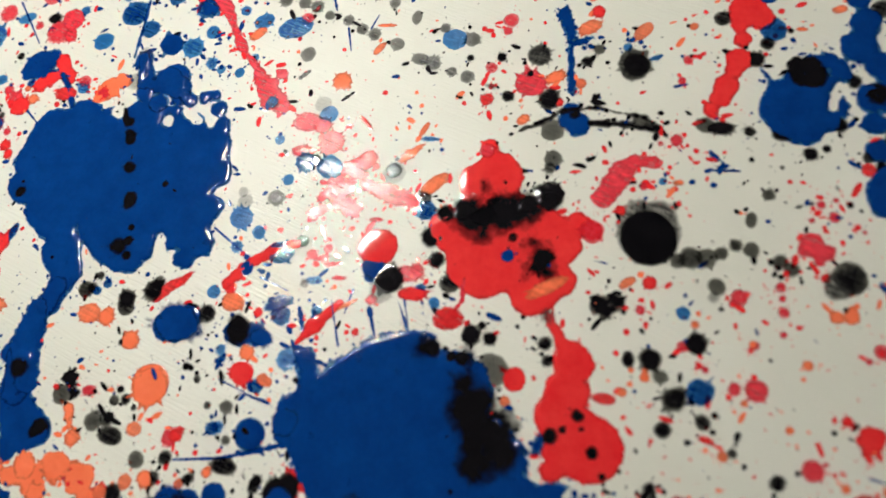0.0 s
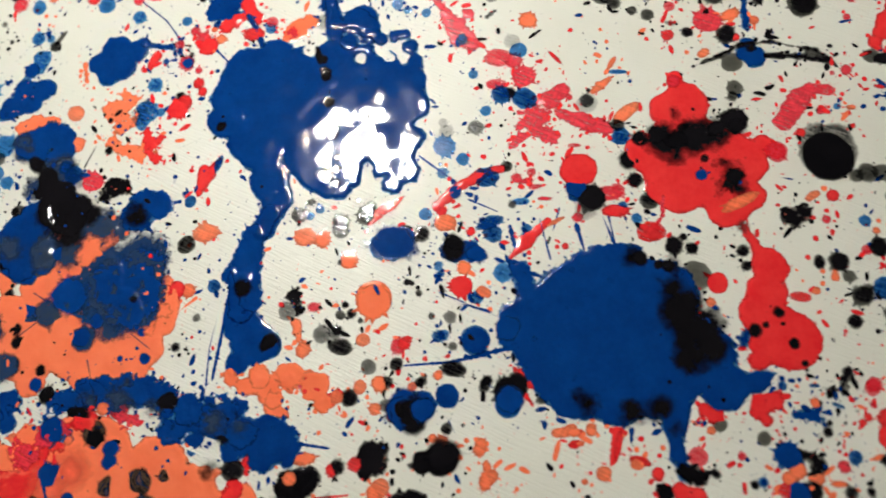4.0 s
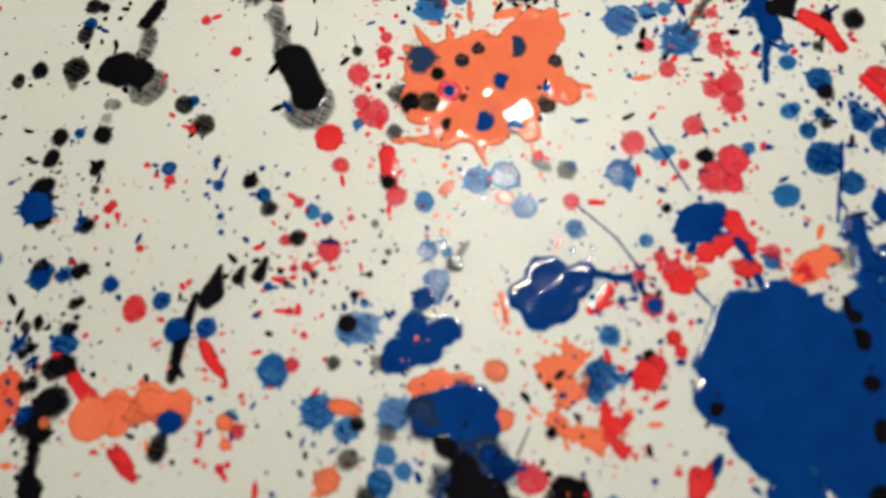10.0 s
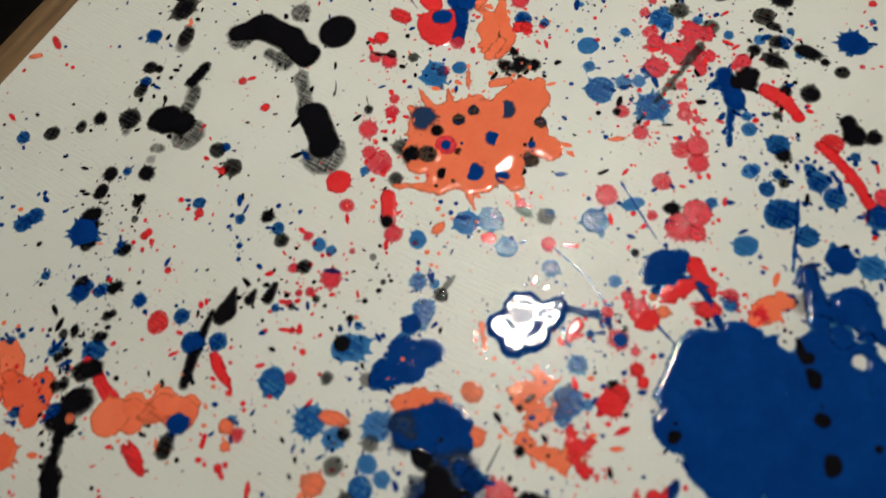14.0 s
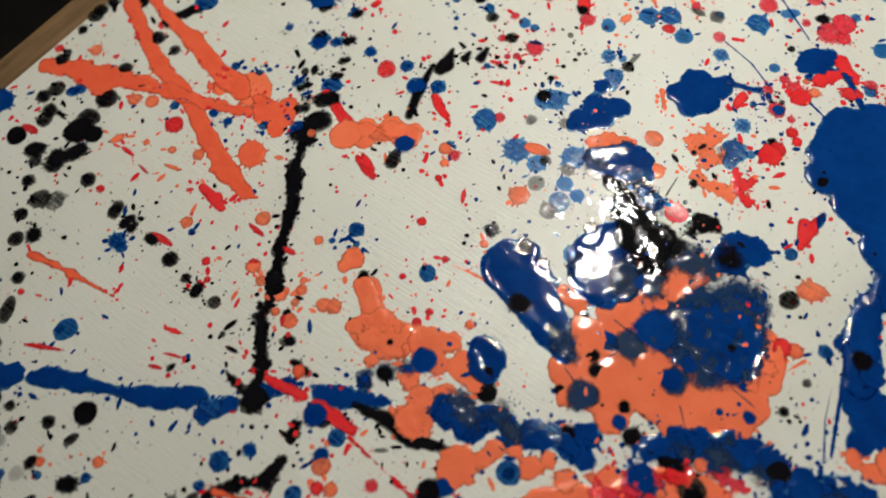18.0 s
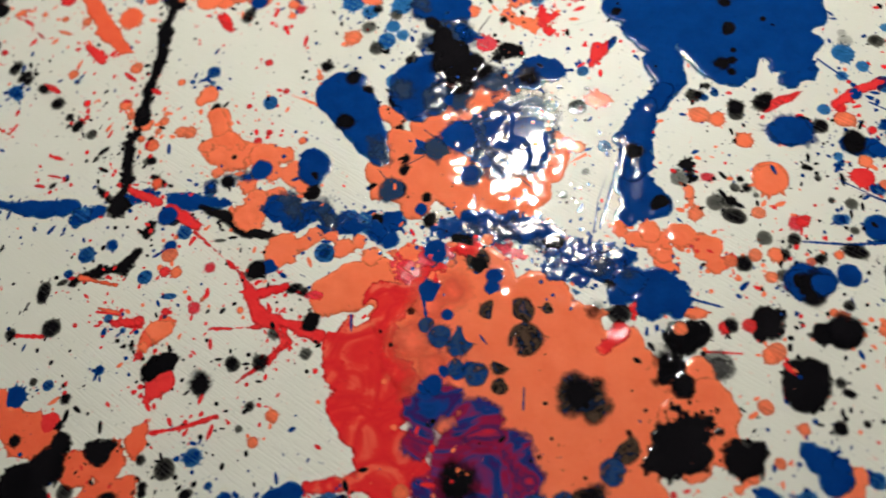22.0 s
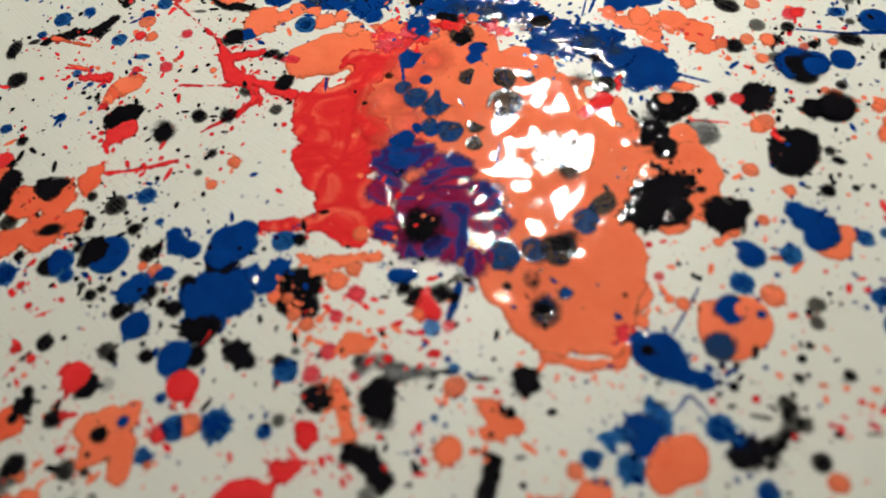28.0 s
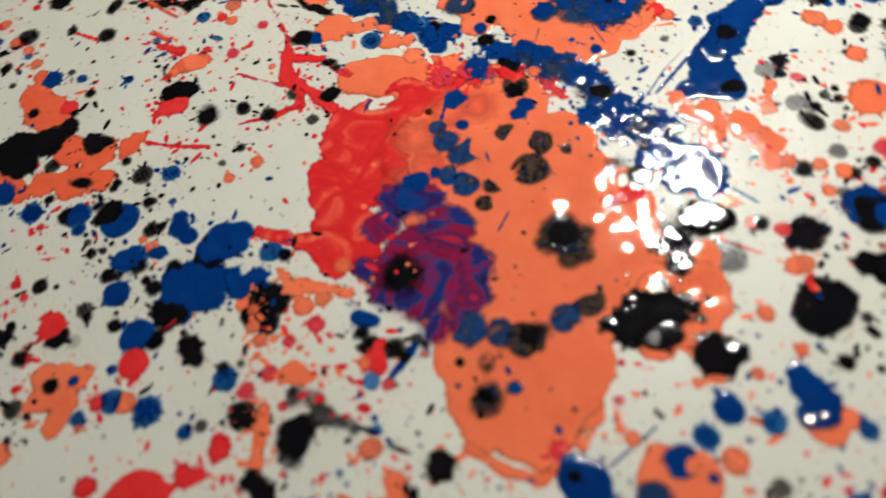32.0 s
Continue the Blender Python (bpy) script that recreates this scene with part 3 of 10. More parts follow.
sheet("blue_pool", BLUE, 1.9, 2, [(-0.036, 0.076, 0.0346), (-0.052, 0.048, 0.034), (-0.016, 0.047, 0.0358), (-0.075, 0.062, 0.0201), (-0.087, 0.069, 0.0126), (-0.006, 0.08, 0.0216), (-0.053, 0.075, 0.0269), (0.014, 0.046, 0.0182), (0.024, 0.028, 0.0139), (0.04, 0.03, 0.0075, 0.052, 0.034, 0.0012), (-0.036, 0.028, 0.0195), (-0.005, 0.018, 0.0106), (-0.056, 0.032, 0.0195), (-0.005, 0.01, 0.0065, -0.005, -0.007, 0.0036), (-0.005, -0.007, 0.0036, -0.002, -0.016, 0.0041), (-0.084, 0.1, 0.0048, -0.081, 0.086, 0.0066), (-0.09, 0.059, 0.0082), (-0.024, 0.098, 0.0137)])
sheet("smoky_black_bloom", SMOKY_BLACK, 0.2, 2, [(0.013, 0.059, 0.0179), (0.006, 0.071, 0.0161), (0.021, 0.049, 0.0112), (0.008, 0.045, 0.0126), (0.002, 0.083, 0.0098)])
sheet("smoky_black_bloom", SMOKY_BLACK, 0.2, 2, [(-0.051, 0.022, 0.0087), (-0.027, 0.016, 0.0093), (-0.012, 0.018, 0.0089), (-0.005, 0.007, 0.006), (-0.057, 0.024, 0.0054)])
sheet("smoky_black_bloom", SMOKY_BLACK, 0.2, 1, [(-0.019, 0.103, 0.0089), (0.003, 0.097, 0.0067)])
sheet("orange_run", ORANGE, 0.8, 2, [(-0.373, 0.438, 0.0054, -0.366, 0.424, 0.0081), (-0.363, 0.455, 0.0028, -0.364, 0.438, 0.0062), (-0.361, 0.43, 0.0069), (-0.371, 0.445, 0.0041), (-0.377, 0.453, 0.004)])
sheet("orange_run", ORANGE, 0.7, 2, [(-0.408, 0.478, 0.0025, -0.394, 0.467, 0.0041), (-0.394, 0.467, 0.0041, -0.378, 0.457, 0.0047), (-0.401, 0.479, 0.0031)])
sheet("black_pool", BLACK, 1.5, 0, [(-0.528, 0.433, 0.0056, -0.512, 0.438, 0.0094), (-0.512, 0.438, 0.0094, -0.493, 0.429, 0.0089), (-0.493, 0.429, 0.0089, -0.482, 0.415, 0.0068), (-0.479, 0.419, 0.0066)])
sheet("black_blot", BLACK, 1.2, 0, [(-0.463, 0.436, 0.0107), (-0.465, 0.433, 0.0106)])
sheet("thin_blue_blot", THIN_BLUE, 0.5, 2, [(-0.397, 0.26, 0.0068), (-0.398, 0.253, 0.004)])
sheet("red_run", RED, 0.8, 1, [(-0.43, 0.484, 0.0082), (-0.432, 0.477, 0.0036), (-0.415, 0.47, 0.0056, -0.405, 0.454, 0.0058), (-0.425, 0.488, 0.0061)])
sheet("red_blot", RED, 1.0, 1, [(-0.402, 0.437, 0.0116), (-0.395, 0.443, 0.0085), (-0.406, 0.441, 0.0087), (-0.396, 0.434, 0.0073)])
sheet("blue_run", BLUE, 0.5, 1, [(-0.39, 0.457, 0.0059, -0.386, 0.441, 0.0031), (-0.386, 0.441, 0.0031, -0.388, 0.43, 0.0041), (-0.401, 0.445, 0.0041)])
sheet("black_run", BLACK, 0.4, 1, [(-0.364, 0.438, 0.0005, -0.364, 0.42, 0.0015)])
sheet("red_blot", RED, 0.6, 1, [(-0.351, 0.438, 0.0048, -0.343, 0.434, 0.0012)])
sheet("black_pool", BLACK, 1.0, 2, [(-0.341, 0.486, 0.0092), (-0.33, 0.488, 0.0095), (-0.347, 0.48, 0.005), (-0.322, 0.484, 0.005)])
sheet("black_run", BLACK, 1.0, 0, [(-0.502, 0.268, 0.0015, -0.505, 0.255, 0.0052), (-0.505, 0.255, 0.0052, -0.508, 0.251, 0.0043)])
sheet("black_run", BLACK, 1.0, 0, [(-0.513, 0.254, 0.0019, -0.519, 0.233, 0.0034), (-0.519, 0.233, 0.0034, -0.522, 0.214, 0.003)])
sheet("black_run", BLACK, 0.9, 0, [(-0.491, 0.267, 0.0015, -0.493, 0.262, 0.0034)])
sheet("black_run", BLACK, 0.9, 0, [(-0.48, 0.271, 0.0019, -0.483, 0.263, 0.0036)])
sheet("red_run", RED, 0.7, 1, [(-0.508, 0.231, 0.0026, -0.496, 0.213, 0.0012)])
sheet("red_run", RED, 0.7, 1, [(-0.578, 0.224, 0.0036, -0.559, 0.205, 0.002)])
sheet("red_run", RED, 0.8, 0, [(-0.422, 0.325, 0.0044, -0.42, 0.311, 0.0044)])
sheet("thin_orange_blot", ORANGE, 0.6, 1, [(-0.547, 0.202, 0.0071), (-0.531, 0.204, 0.0086), (-0.516, 0.204, 0.0052)])
sheet("orange_pool", ORANGE, 1.1, 1, [(-0.353, 0.065, 0.0209), (-0.384, 0.063, 0.0195), (-0.328, 0.059, 0.0186), (-0.408, 0.066, 0.0094), (-0.312, 0.065, 0.0141), (-0.297, 0.093, 0.007, -0.3, 0.077, 0.0082), (-0.38, 0.045, 0.0094), (-0.405, 0.052, 0.006), (-0.367, 0.102, 0.0186), (-0.38, 0.103, 0.0141), (-0.346, 0.05, 0.0119), (-0.327, 0.047, 0.0087), (-0.36, 0.081, 0.0187), (-0.355, 0.124, 0.0145), (-0.343, 0.134, 0.011, -0.355, 0.118, 0.0077), (-0.372, 0.135, 0.006), (-0.413, 0.111, 0.005, -0.403, 0.106, 0.0063), (-0.328, 0.086, 0.0151), (-0.315, 0.05, 0.0082), (-0.3, 0.101, 0.006), (-0.398, 0.087, 0.0124), (-0.345, 0.105, 0.0189)])
sheet("orange_run", ORANGE, 0.8, 2, [(-0.524, 0.099, 0.006, -0.517, 0.08, 0.006)])
sheet("orange_blot", ORANGE, 0.9, 0, [(-0.171, 0.086, 0.0109)])
sheet("blue_blot", BLUE, 1.0, 1, [(-0.161, 0.118, 0.0099), (-0.153, 0.122, 0.0077), (-0.167, 0.117, 0.0069)])
sheet("blue_blot", BLUE, 0.8, 2, [(-0.12, 0.112, 0.0072), (-0.112, 0.112, 0.0058), (-0.126, 0.114, 0.0053)])
sheet("red_run", RED, 0.8, 0, [(-0.089, 0.107, 0.0012, -0.08, 0.116, 0.0041), (-0.08, 0.116, 0.0041, -0.066, 0.128, 0.0021)])
sheet("red_run", RED, 0.8, 0, [(-0.279, 0.173, 0.0041, -0.282, 0.158, 0.0021)])
sheet("black_run", BLACK, 0.8, 2, [(-0.732, 0.279, 0.0041, -0.721, 0.281, 0.0046), (-0.706, 0.271, 0.0039), (-0.699, 0.266, 0.0058), (-0.694, 0.271, 0.0031, -0.683, 0.278, 0.005)])
sheet("black_run", BLACK, 0.9, 1, [(-0.585, 0.196, 0.0068), (-0.582, 0.203, 0.0049), (-0.584, 0.189, 0.0061), (-0.585, 0.162, 0.0054)])
sheet("black_run", BLACK, 0.6, 2, [(-0.585, 0.184, 0.003, -0.586, 0.164, 0.0052), (-0.586, 0.164, 0.0052, -0.581, 0.137, 0.0042), (-0.581, 0.137, 0.0042, -0.582, 0.114, 0.0033), (-0.582, 0.114, 0.0033, -0.581, 0.092, 0.0036), (-0.581, 0.092, 0.0036, -0.58, 0.073, 0.0025), (-0.58, 0.073, 0.0025, -0.579, 0.059, 0.0036), (-0.579, 0.059, 0.0036, -0.577, 0.044, 0.0023)])
sheet("orange_run", ORANGE, 0.8, 1, [(-0.537, 0.114, 0.0073), (-0.528, 0.099, 0.006, -0.518, 0.082, 0.0062), (-0.518, 0.082, 0.0062, -0.52, 0.067, 0.0055), (-0.542, 0.108, 0.0042), (-0.514, 0.077, 0.0071)])
sheet("thin_orange_blot", ORANGE, 0.6, 1, [(-0.547, 0.196, 0.0092), (-0.532, 0.203, 0.0053), (-0.521, 0.199, 0.0097), (-0.557, 0.193, 0.005)])
sheet("blue_run", BLUE, 0.9, 2, [(-0.796, 0, 0.0096), (-0.795, -0.011, 0.0073), (-0.784, 0.006, 0.0034)])
sheet("blue_run", BLUE, 0.9, 2, [(-0.738, 0.011, 0.0086), (-0.722, 0.014, 0.0078), (-0.742, 0.005, 0.0046, -0.714, 0.016, 0.0068)])
sheet("black_blot", BLACK, 1.0, 1, [(-0.766, 0.033, 0.0074, -0.757, 0.029, 0.0041), (-0.761, 0.036, 0.0058)])
sheet("black_run", BLACK, 1.0, 1, [(-0.737, -0.057, 0.0053, -0.73, -0.069, 0.0085), (-0.73, -0.069, 0.0085, -0.725, -0.078, 0.012), (-0.734, -0.076, 0.0074), (-0.719, -0.077, 0.0067)])
sheet("blue_blot", BLUE, 0.7, 1, [(-0.741, -0.058, 0.0067)])
sheet("black_blot", BLACK, 0.9, 1, [(-0.642, -0.052, 0.0062), (-0.646, -0.049, 0.0047)])
sheet("vermilion_run", VERMILION, 0.5, 1, [(-0.732, 0.088, 0.0026, -0.704, 0.08, 0.0022), (-0.704, 0.08, 0.0022, -0.674, 0.07, 0.0011)])
sheet("red_run", RED, 0.7, 1, [(-0.64, 0.146, 0.003, -0.63, 0.14, 0.0035), (-0.63, 0.14, 0.0035, -0.624, 0.134, 0.0022)])
sheet("orange_blot", ORANGE, 0.7, 2, [(-0.627, 0.22, 0.0133), (-0.648, 0.219, 0.0063)])
sheet("red_run", RED, 0.5, 1, [(-0.446, -0.041, 0.0023, -0.441, -0.05, 0.0022), (-0.441, -0.05, 0.0022, -0.45, -0.062, 0.0017), (-0.45, -0.062, 0.0017, -0.466, -0.078, 0.0003), (-0.472, -0.098, 0.0012, -0.486, -0.105, 0.0012), (-0.486, -0.105, 0.0012, -0.505, -0.112, 0.0017)])
sheet("orange_blot", ORANGE, 0.8, 1, [(-0.519, 0.072, 0.0108), (-0.503, 0.069, 0.0111), (-0.512, 0.077, 0.0091)])
sheet("orange_field", ORANGE, 1.2, 1, [(-0.3648, -0.0052, 0.0201), (-0.3523, 0.0057, 0.0183), (-0.3361, -0.0007, 0.024), (-0.344, -0.0323, 0.027), (-0.3127, -0.0273, 0.0305), (-0.2983, -0.0079, 0.0194), (-0.2799, -0.0344, 0.0298), (-0.2597, -0.0311, 0.0222), (-0.2438, -0.0485, 0.0216), (-0.2262, -0.0571, 0.0176), (-0.2133, -0.055, 0.0133), (-0.2083, -0.0386, 0.01), (-0.2336, -0.0773, 0.0179), (-0.2527, -0.0806, 0.0311), (-0.2868, -0.0751, 0.0319), (-0.3153, -0.0683, 0.029), (-0.3371, -0.0641, 0.0258), (-0.2907, -0.1092, 0.0271), (-0.2607, -0.1145, 0.0331), (-0.2385, -0.114, 0.0203), (-0.2441, -0.1422, 0.0227), (-0.2652, -0.1461, 0.0175), (-0.2827, -0.1358, 0.0137), (-0.2567, -0.1608, 0.0093), (-0.2304, -0.1527, 0.0111), (-0.2224, -0.1315, 0.0076), (-0.3035, -0.1115, 0.0204), (-0.2939, -0.1275, 0.0099), (-0.2179, -0.1439, 0.0037), (-0.3622, -0.0479, 0.0229), (-0.3939, -0.0097, 0.0183), (-0.4085, -0.012, 0.0163), (-0.422, -0.0186, 0.0131), (-0.3752, -0.0245, 0.0198)], [(-0.2583, -0.0164, 0.0045, -0.2421, -0.0075, 0.0053), (-0.2281, -0.0095, 0.0038), (-0.4013, -0.0317, 0.0036, -0.396, -0.0234, 0.0024)])
sheet("black_blot", BLACK, 0.8, 2, [(-0.153, -0.035, 0.0133), (-0.154, -0.041, 0.0111)])
sheet("black_blot", BLACK, 1.0, 1, [(-0.135, -0.007, 0.009), (-0.13, -0.006, 0.0073)])
sheet("blue_blot", BLUE, 0.9, 1, [(-0.152, 0.02, 0.0107), (-0.143, 0.023, 0.0079)])
sheet("black_blot", BLACK, 0.9, 2, [(-0.145, 0.025, 0.0072)])
sheet("blue_blot", BLUE, 0.9, 0, [(-0.107, -0.125, 0.0073), (-0.101, -0.132, 0.0038)])
sheet("blue_blot", BLUE, 1.0, 0, [(-0.095, 0.022, 0.0073), (-0.112, 0.059, 0.0087)])
drop(RED, -0.299, 0.217, 0.0075)
drop(BLACK, -0.295, 0.221, 0.0034)
drop(RED, -0.283, 0.228, 0.0034)
drop(RED, -0.276, 0.169, 0.0034, 0.0129, -27)
drop(BLUE, -0.271, 0.176, 0.0029, 0.0072, -31)
drop(ORANGE, -0.276, 0.132, 0.009, 0.0061, 0)
drop(BLACK, -0.217, 0.14, 0.005)
drop(BLUE, -0.21, 0.139, 0.0027)
drop(BLACK, -0.209, 0.148, 0.0025)
drop(BLACK, -0.175, 0.138, 0.0063)
drop(RED, -0.168, 0.138, 0.0103, 0.0035, 43)
drop(BLACK, -0.191, 0.134, 0.0053)
drop(BLACK, -0.2, 0.165, 0.0048)
drop(BLACK, -0.194, 0.159, 0.0027)
drop(BLACK, -0.201, 0.232, 0.0032)
drop(BLACK, -0.199, 0.214, 0.0036)
drop(BLACK, -0.197, 0.191, 0.0034)
drop(BLACK, -0.269, 0.202, 0.0031)
drop(BLUE, -0.099, 0.122, 0.0056)
drop(BLACK, 0.024, 0.27, 0.0029)
drop(GREY, 0.017, 0.252, 0.0038, 0.0016, -23)
drop(BLACK, 0.027, 0.245, 0.0036)
drop(RED, 0.015, 0.244, 0.004)
drop(PINK, 0.018, 0.264, 0.0037)
drop(PINK, 0.015, 0.212, 0.0046)
drop(BLUE, 0.025, 0.151, 0.0031)
drop(BLACK, 0.028, 0.161, 0.0025)
drop(ORANGE, 0.045, 0.133, 0.0132, 0.0036, 25)
drop(RED, 0.085, 0.174, 0.0029)
drop(BLUE, -0.159, 0.119, 0.0125, 0.0091, -2)
drop(BLACK, -0.142, 0.124, 0.0053)
drop(ORANGE, -0.213, 0.126, 0.0075, 0.006, 0)
drop(ORANGE, -0.202, 0.124, 0.0053)
drop(BLACK, -0.191, 0.129, 0.0052)
drop(BLACK, -0.288, 0.125, 0.0059)
drop(BLUE, -0.269, 0.098, 0.0042)
drop(RED, -0.292, 0.097, 0.0056)
drop(ORANGE, -0.186, 0.11, 0.0057)
drop(ORANGE, -0.171, 0.084, 0.0108)
drop(BLACK, -0.176, 0.089, 0.0024)
drop(BLUE, -0.169, 0.091, 0.0011, 0.0034, 27)
drop(BLACK, -0.151, 0.095, 0.0023)
drop(BLACK, -0.144, 0.088, 0.0021)
drop(THIN_BLUE, -0.132, 0.104, 0.0028)
drop(RED, -0.119, 0.091, 0.007)
drop(ORANGE, -0.117, 0.102, 0.0044)
drop(ORANGE, -0.104, 0.086, 0.0029)
drop(BLUE, -0.11, 0.084, 0.0041)
drop(THIN_BLUE, -0.094, 0.098, 0.0058)
drop(BLACK, -0.122, 0.118, 0.0065, 0.0041, -23)
drop(BLUE, -0.109, 0.11, 0.0059, 0.0041, -20)
drop(BLUE, -0.093, 0.065, 0.0064)
drop(THIN_BLACK, -0.126, 0.073, 0.0038)
drop(THIN_BLACK, -0.137, 0.074, 0.0021)
drop(THIN_BLUE, -0.13, 0.063, 0.0031)
drop(THIN_BLACK, -0.125, 0.056, 0.0027)
drop(RED, -0.153, 0.059, 0.005, 0.0039, 37)
drop(BLACK, -0.191, 0.077, 0.0031)
drop(BLACK, -0.193, 0.068, 0.0031)
drop(BLACK, -0.179, 0.073, 0.0017)
drop(BLACK, -0.191, 0.109, 0.002)
drop(BLACK, -0.158, 0.047, 0.004)
drop(BLACK, -0.149, 0.017, 0.007, 0.0091, 0)
drop(BLUE, -0.153, 0.022, 0.0095)
drop(BLUE, -0.129, 0.028, 0.007)
drop(BLACK, -0.125, 0.043, 0.0076, 0.0045, -11)
drop(ORANGE, -0.134, 0.04, 0.0029)
drop(BLACK, -0.143, 0.037, 0.0029)
drop(ORANGE, -0.149, 0.034, 0.0029)
drop(BLUE, -0.094, 0.025, 0.0068)
drop(BLACK, -0.089, 0.033, 0.007)
drop(BLACK, -0.106, 0.036, 0.0029)
drop(RED, -0.086, 0.039, 0.0022, 0.0036, 27)
drop(RED, -0.081, 0.033, 0.0029)
drop(BLACK, -0.076, 0.024, 0.0035, 0.0025, 0)
drop(ORANGE, -0.067, 0.006, 0.0055, 0.003, 0)
drop(ORANGE, -0.058, 0, 0.004, 0.002, 0)
drop(RED, -0.036, -0.001, 0.0021, 0.0098, -14)
drop(ORANGE, -0.05, 0.008, 0.0031)
drop(ORANGE, -0.133, 0.003, 0.0038)
drop(BLACK, -0.13, 0.01, 0.0034)
drop(ORANGE, -0.111, 0.001, 0.0038)
drop(ORANGE, -0.108, -0.012, 0.0025, 0.0049, 11)
drop(BLACK, -0.132, -0.004, 0.0087)
drop(BLACK, -0.144, -0.008, 0.0063)
drop(ORANGE, -0.045, -0.016, 0.0044)
drop(RED, -0.025, -0.01, 0.0063, 0.0027, -18)
drop(BLACK, 0.005, 0.109, 0.0054)
drop(BLACK, 0.015, 0.107, 0.0037)
drop(BLACK, 0.011, 0.114, 0.0023)
drop(BLACK, 0, 0.097, 0.0033)
drop(THIN_BLACK, 0.016, 0.091, 0.0085)
drop(RED, 0.027, 0.086, 0.0064)
drop(ORANGE, 0.022, 0.075, 0.0029)
drop(BLACK, 0.043, 0.104, 0.0036)
drop(BLACK, 0.044, 0.095, 0.0031)
drop(GREY, 0.045, 0.118, 0.004)
drop(RED, -0.007, 0.118, 0.009, 0.0065, -3)
drop(BLACK, -0.006, 0.115, 0.0029)
drop(BLACK, 0.044, 0.058, 0.0036)
drop(BLUE, 0.038, 0.054, 0.0027, 0.006, -22)
drop(RED, 0.071, 0.076, 0.0066, 0.003, -9)
drop(ORANGE, 0.08, 0.079, 0.0025)
drop(BLACK, 0.187, -0.002, 0.0071, 0.0039, -39)
drop(BLACK, 0.058, 0.068, 0.0031)
drop(BLACK, 0.064, 0.05, 0.0029)
drop(BLACK, 0.068, 0.039, 0.0019)
drop(BLACK, 0.05, 0.061, 0.0019)
drop(BLACK, -0.015, 0.102, 0.004)
drop(BLACK, -0.005, 0.098, 0.0027)
drop(BLACK, -0.56, 0.481, 0.0065, 0.0081, -32)
drop(BLACK, -0.566, 0.452, 0.0072, 0.0101, -34)
drop(BLACK, -0.561, 0.431, 0.0052, 0.0076, -17)
drop(GREY, -0.562, 0.424, 0.0052)
drop(BLACK, -0.533, 0.47, 0.0068)
drop(BLUE, -0.525, 0.474, 0.0037)
drop(BLACK, -0.493, 0.481, 0.005, 0.0045, 37)
drop(BLUE, -0.472, 0.466, 0.0065)
drop(RED, -0.478, 0.466, 0.0044)
drop(RED, -0.473, 0.486, 0.0044)
drop(BLACK, -0.466, 0.476, 0.0036)
drop(BLUE, -0.606, 0.478, 0.0066, 0.0052, 9)
drop(BLUE, -0.582, 0.431, 0.0052)
drop(BLUE, -0.628, 0.477, 0.0029)
drop(BLUE, -0.573, 0.478, 0.0036)
drop(RED, -0.647, 0.426, 0.0025, 0.0064, 37)
drop(ORANGE, -0.659, 0.416, 0.0051, 0.0022, 11)
drop(RED, -0.519, 0.399, 0.0028)
drop(RED, -0.502, 0.381, 0.0029)
drop(BLACK, -0.58, 0.408, 0.0046)
drop(BLACK, -0.574, 0.407, 0.0028)
drop(BLACK, -0.583, 0.392, 0.0043, 0.0056, -21)
drop(BLUE, -0.581, 0.398, 0.0037)
drop(BLACK, -0.586, 0.372, 0.0071)
drop(BLACK, -0.605, 0.372, 0.0041, 0.005, -14)
drop(BLACK, -0.616, 0.366, 0.0035, 0.0045, -8)
drop(BLACK, -0.634, 0.361, 0.0051, 0.0052, -29)
drop(BLUE, -0.652, 0.358, 0.0044)
drop(BLACK, -0.59, 0.335, 0.0048)
drop(BLACK, -0.568, 0.336, 0.0051)
drop(BLUE, -0.58, 0.337, 0.0029)
drop(GREY, -0.567, 0.345, 0.0029)
drop(BLACK, -0.527, 0.352, 0.0052)
drop(BLUE, -0.522, 0.354, 0.0031)
drop(BLACK, -0.516, 0.341, 0.006)
drop(RED, -0.521, 0.339, 0.0031)
drop(RED, -0.538, 0.368, 0.0015)
drop(RED, -0.451, 0.333, 0.0075, 0.0055, 4)
drop(PINK, -0.445, 0.319, 0.005, 0.0043, -37)
drop(RED, -0.436, 0.43, 0.0049)
drop(RED, -0.425, 0.446, 0.0081, 0.0049, -30)
drop(BLUE, -0.419, 0.479, 0.0049)
drop(BLUE, -0.393, 0.487, 0.0048)
drop(BLUE, -0.384, 0.458, 0.0056, 0.0081, -10)
drop(PINK, -0.389, 0.427, 0.0048)
drop(BLUE, -0.398, 0.445, 0.0046)
drop(PINK, -0.352, 0.457, 0.0057)
drop(BLUE, -0.35, 0.444, 0.0052)
drop(RED, -0.348, 0.438, 0.004, 0.0035, 7)
drop(BLUE, -0.354, 0.471, 0.004)
drop(PINK, -0.338, 0.439, 0.0027)
drop(BLUE, -0.337, 0.441, 0.003)
drop(BLUE, -0.631, 0.307, 0.0052)
drop(BLACK, -0.593, 0.325, 0.004)
drop(BLACK, -0.593, 0.31, 0.0037)
drop(BLUE, -0.598, 0.298, 0.009)
drop(BLACK, -0.592, 0.292, 0.0031)
drop(BLACK, -0.592, 0.303, 0.0029)
drop(BLACK, -0.568, 0.32, 0.0031)
drop(BLACK, -0.569, 0.307, 0.0023)
drop(BLUE, -0.532, 0.318, 0.0038)
drop(RED, -0.531, 0.312, 0.0031)
drop(RED, -0.559, 0.299, 0.0027)
drop(BLACK, -0.57, 0.289, 0.0031)
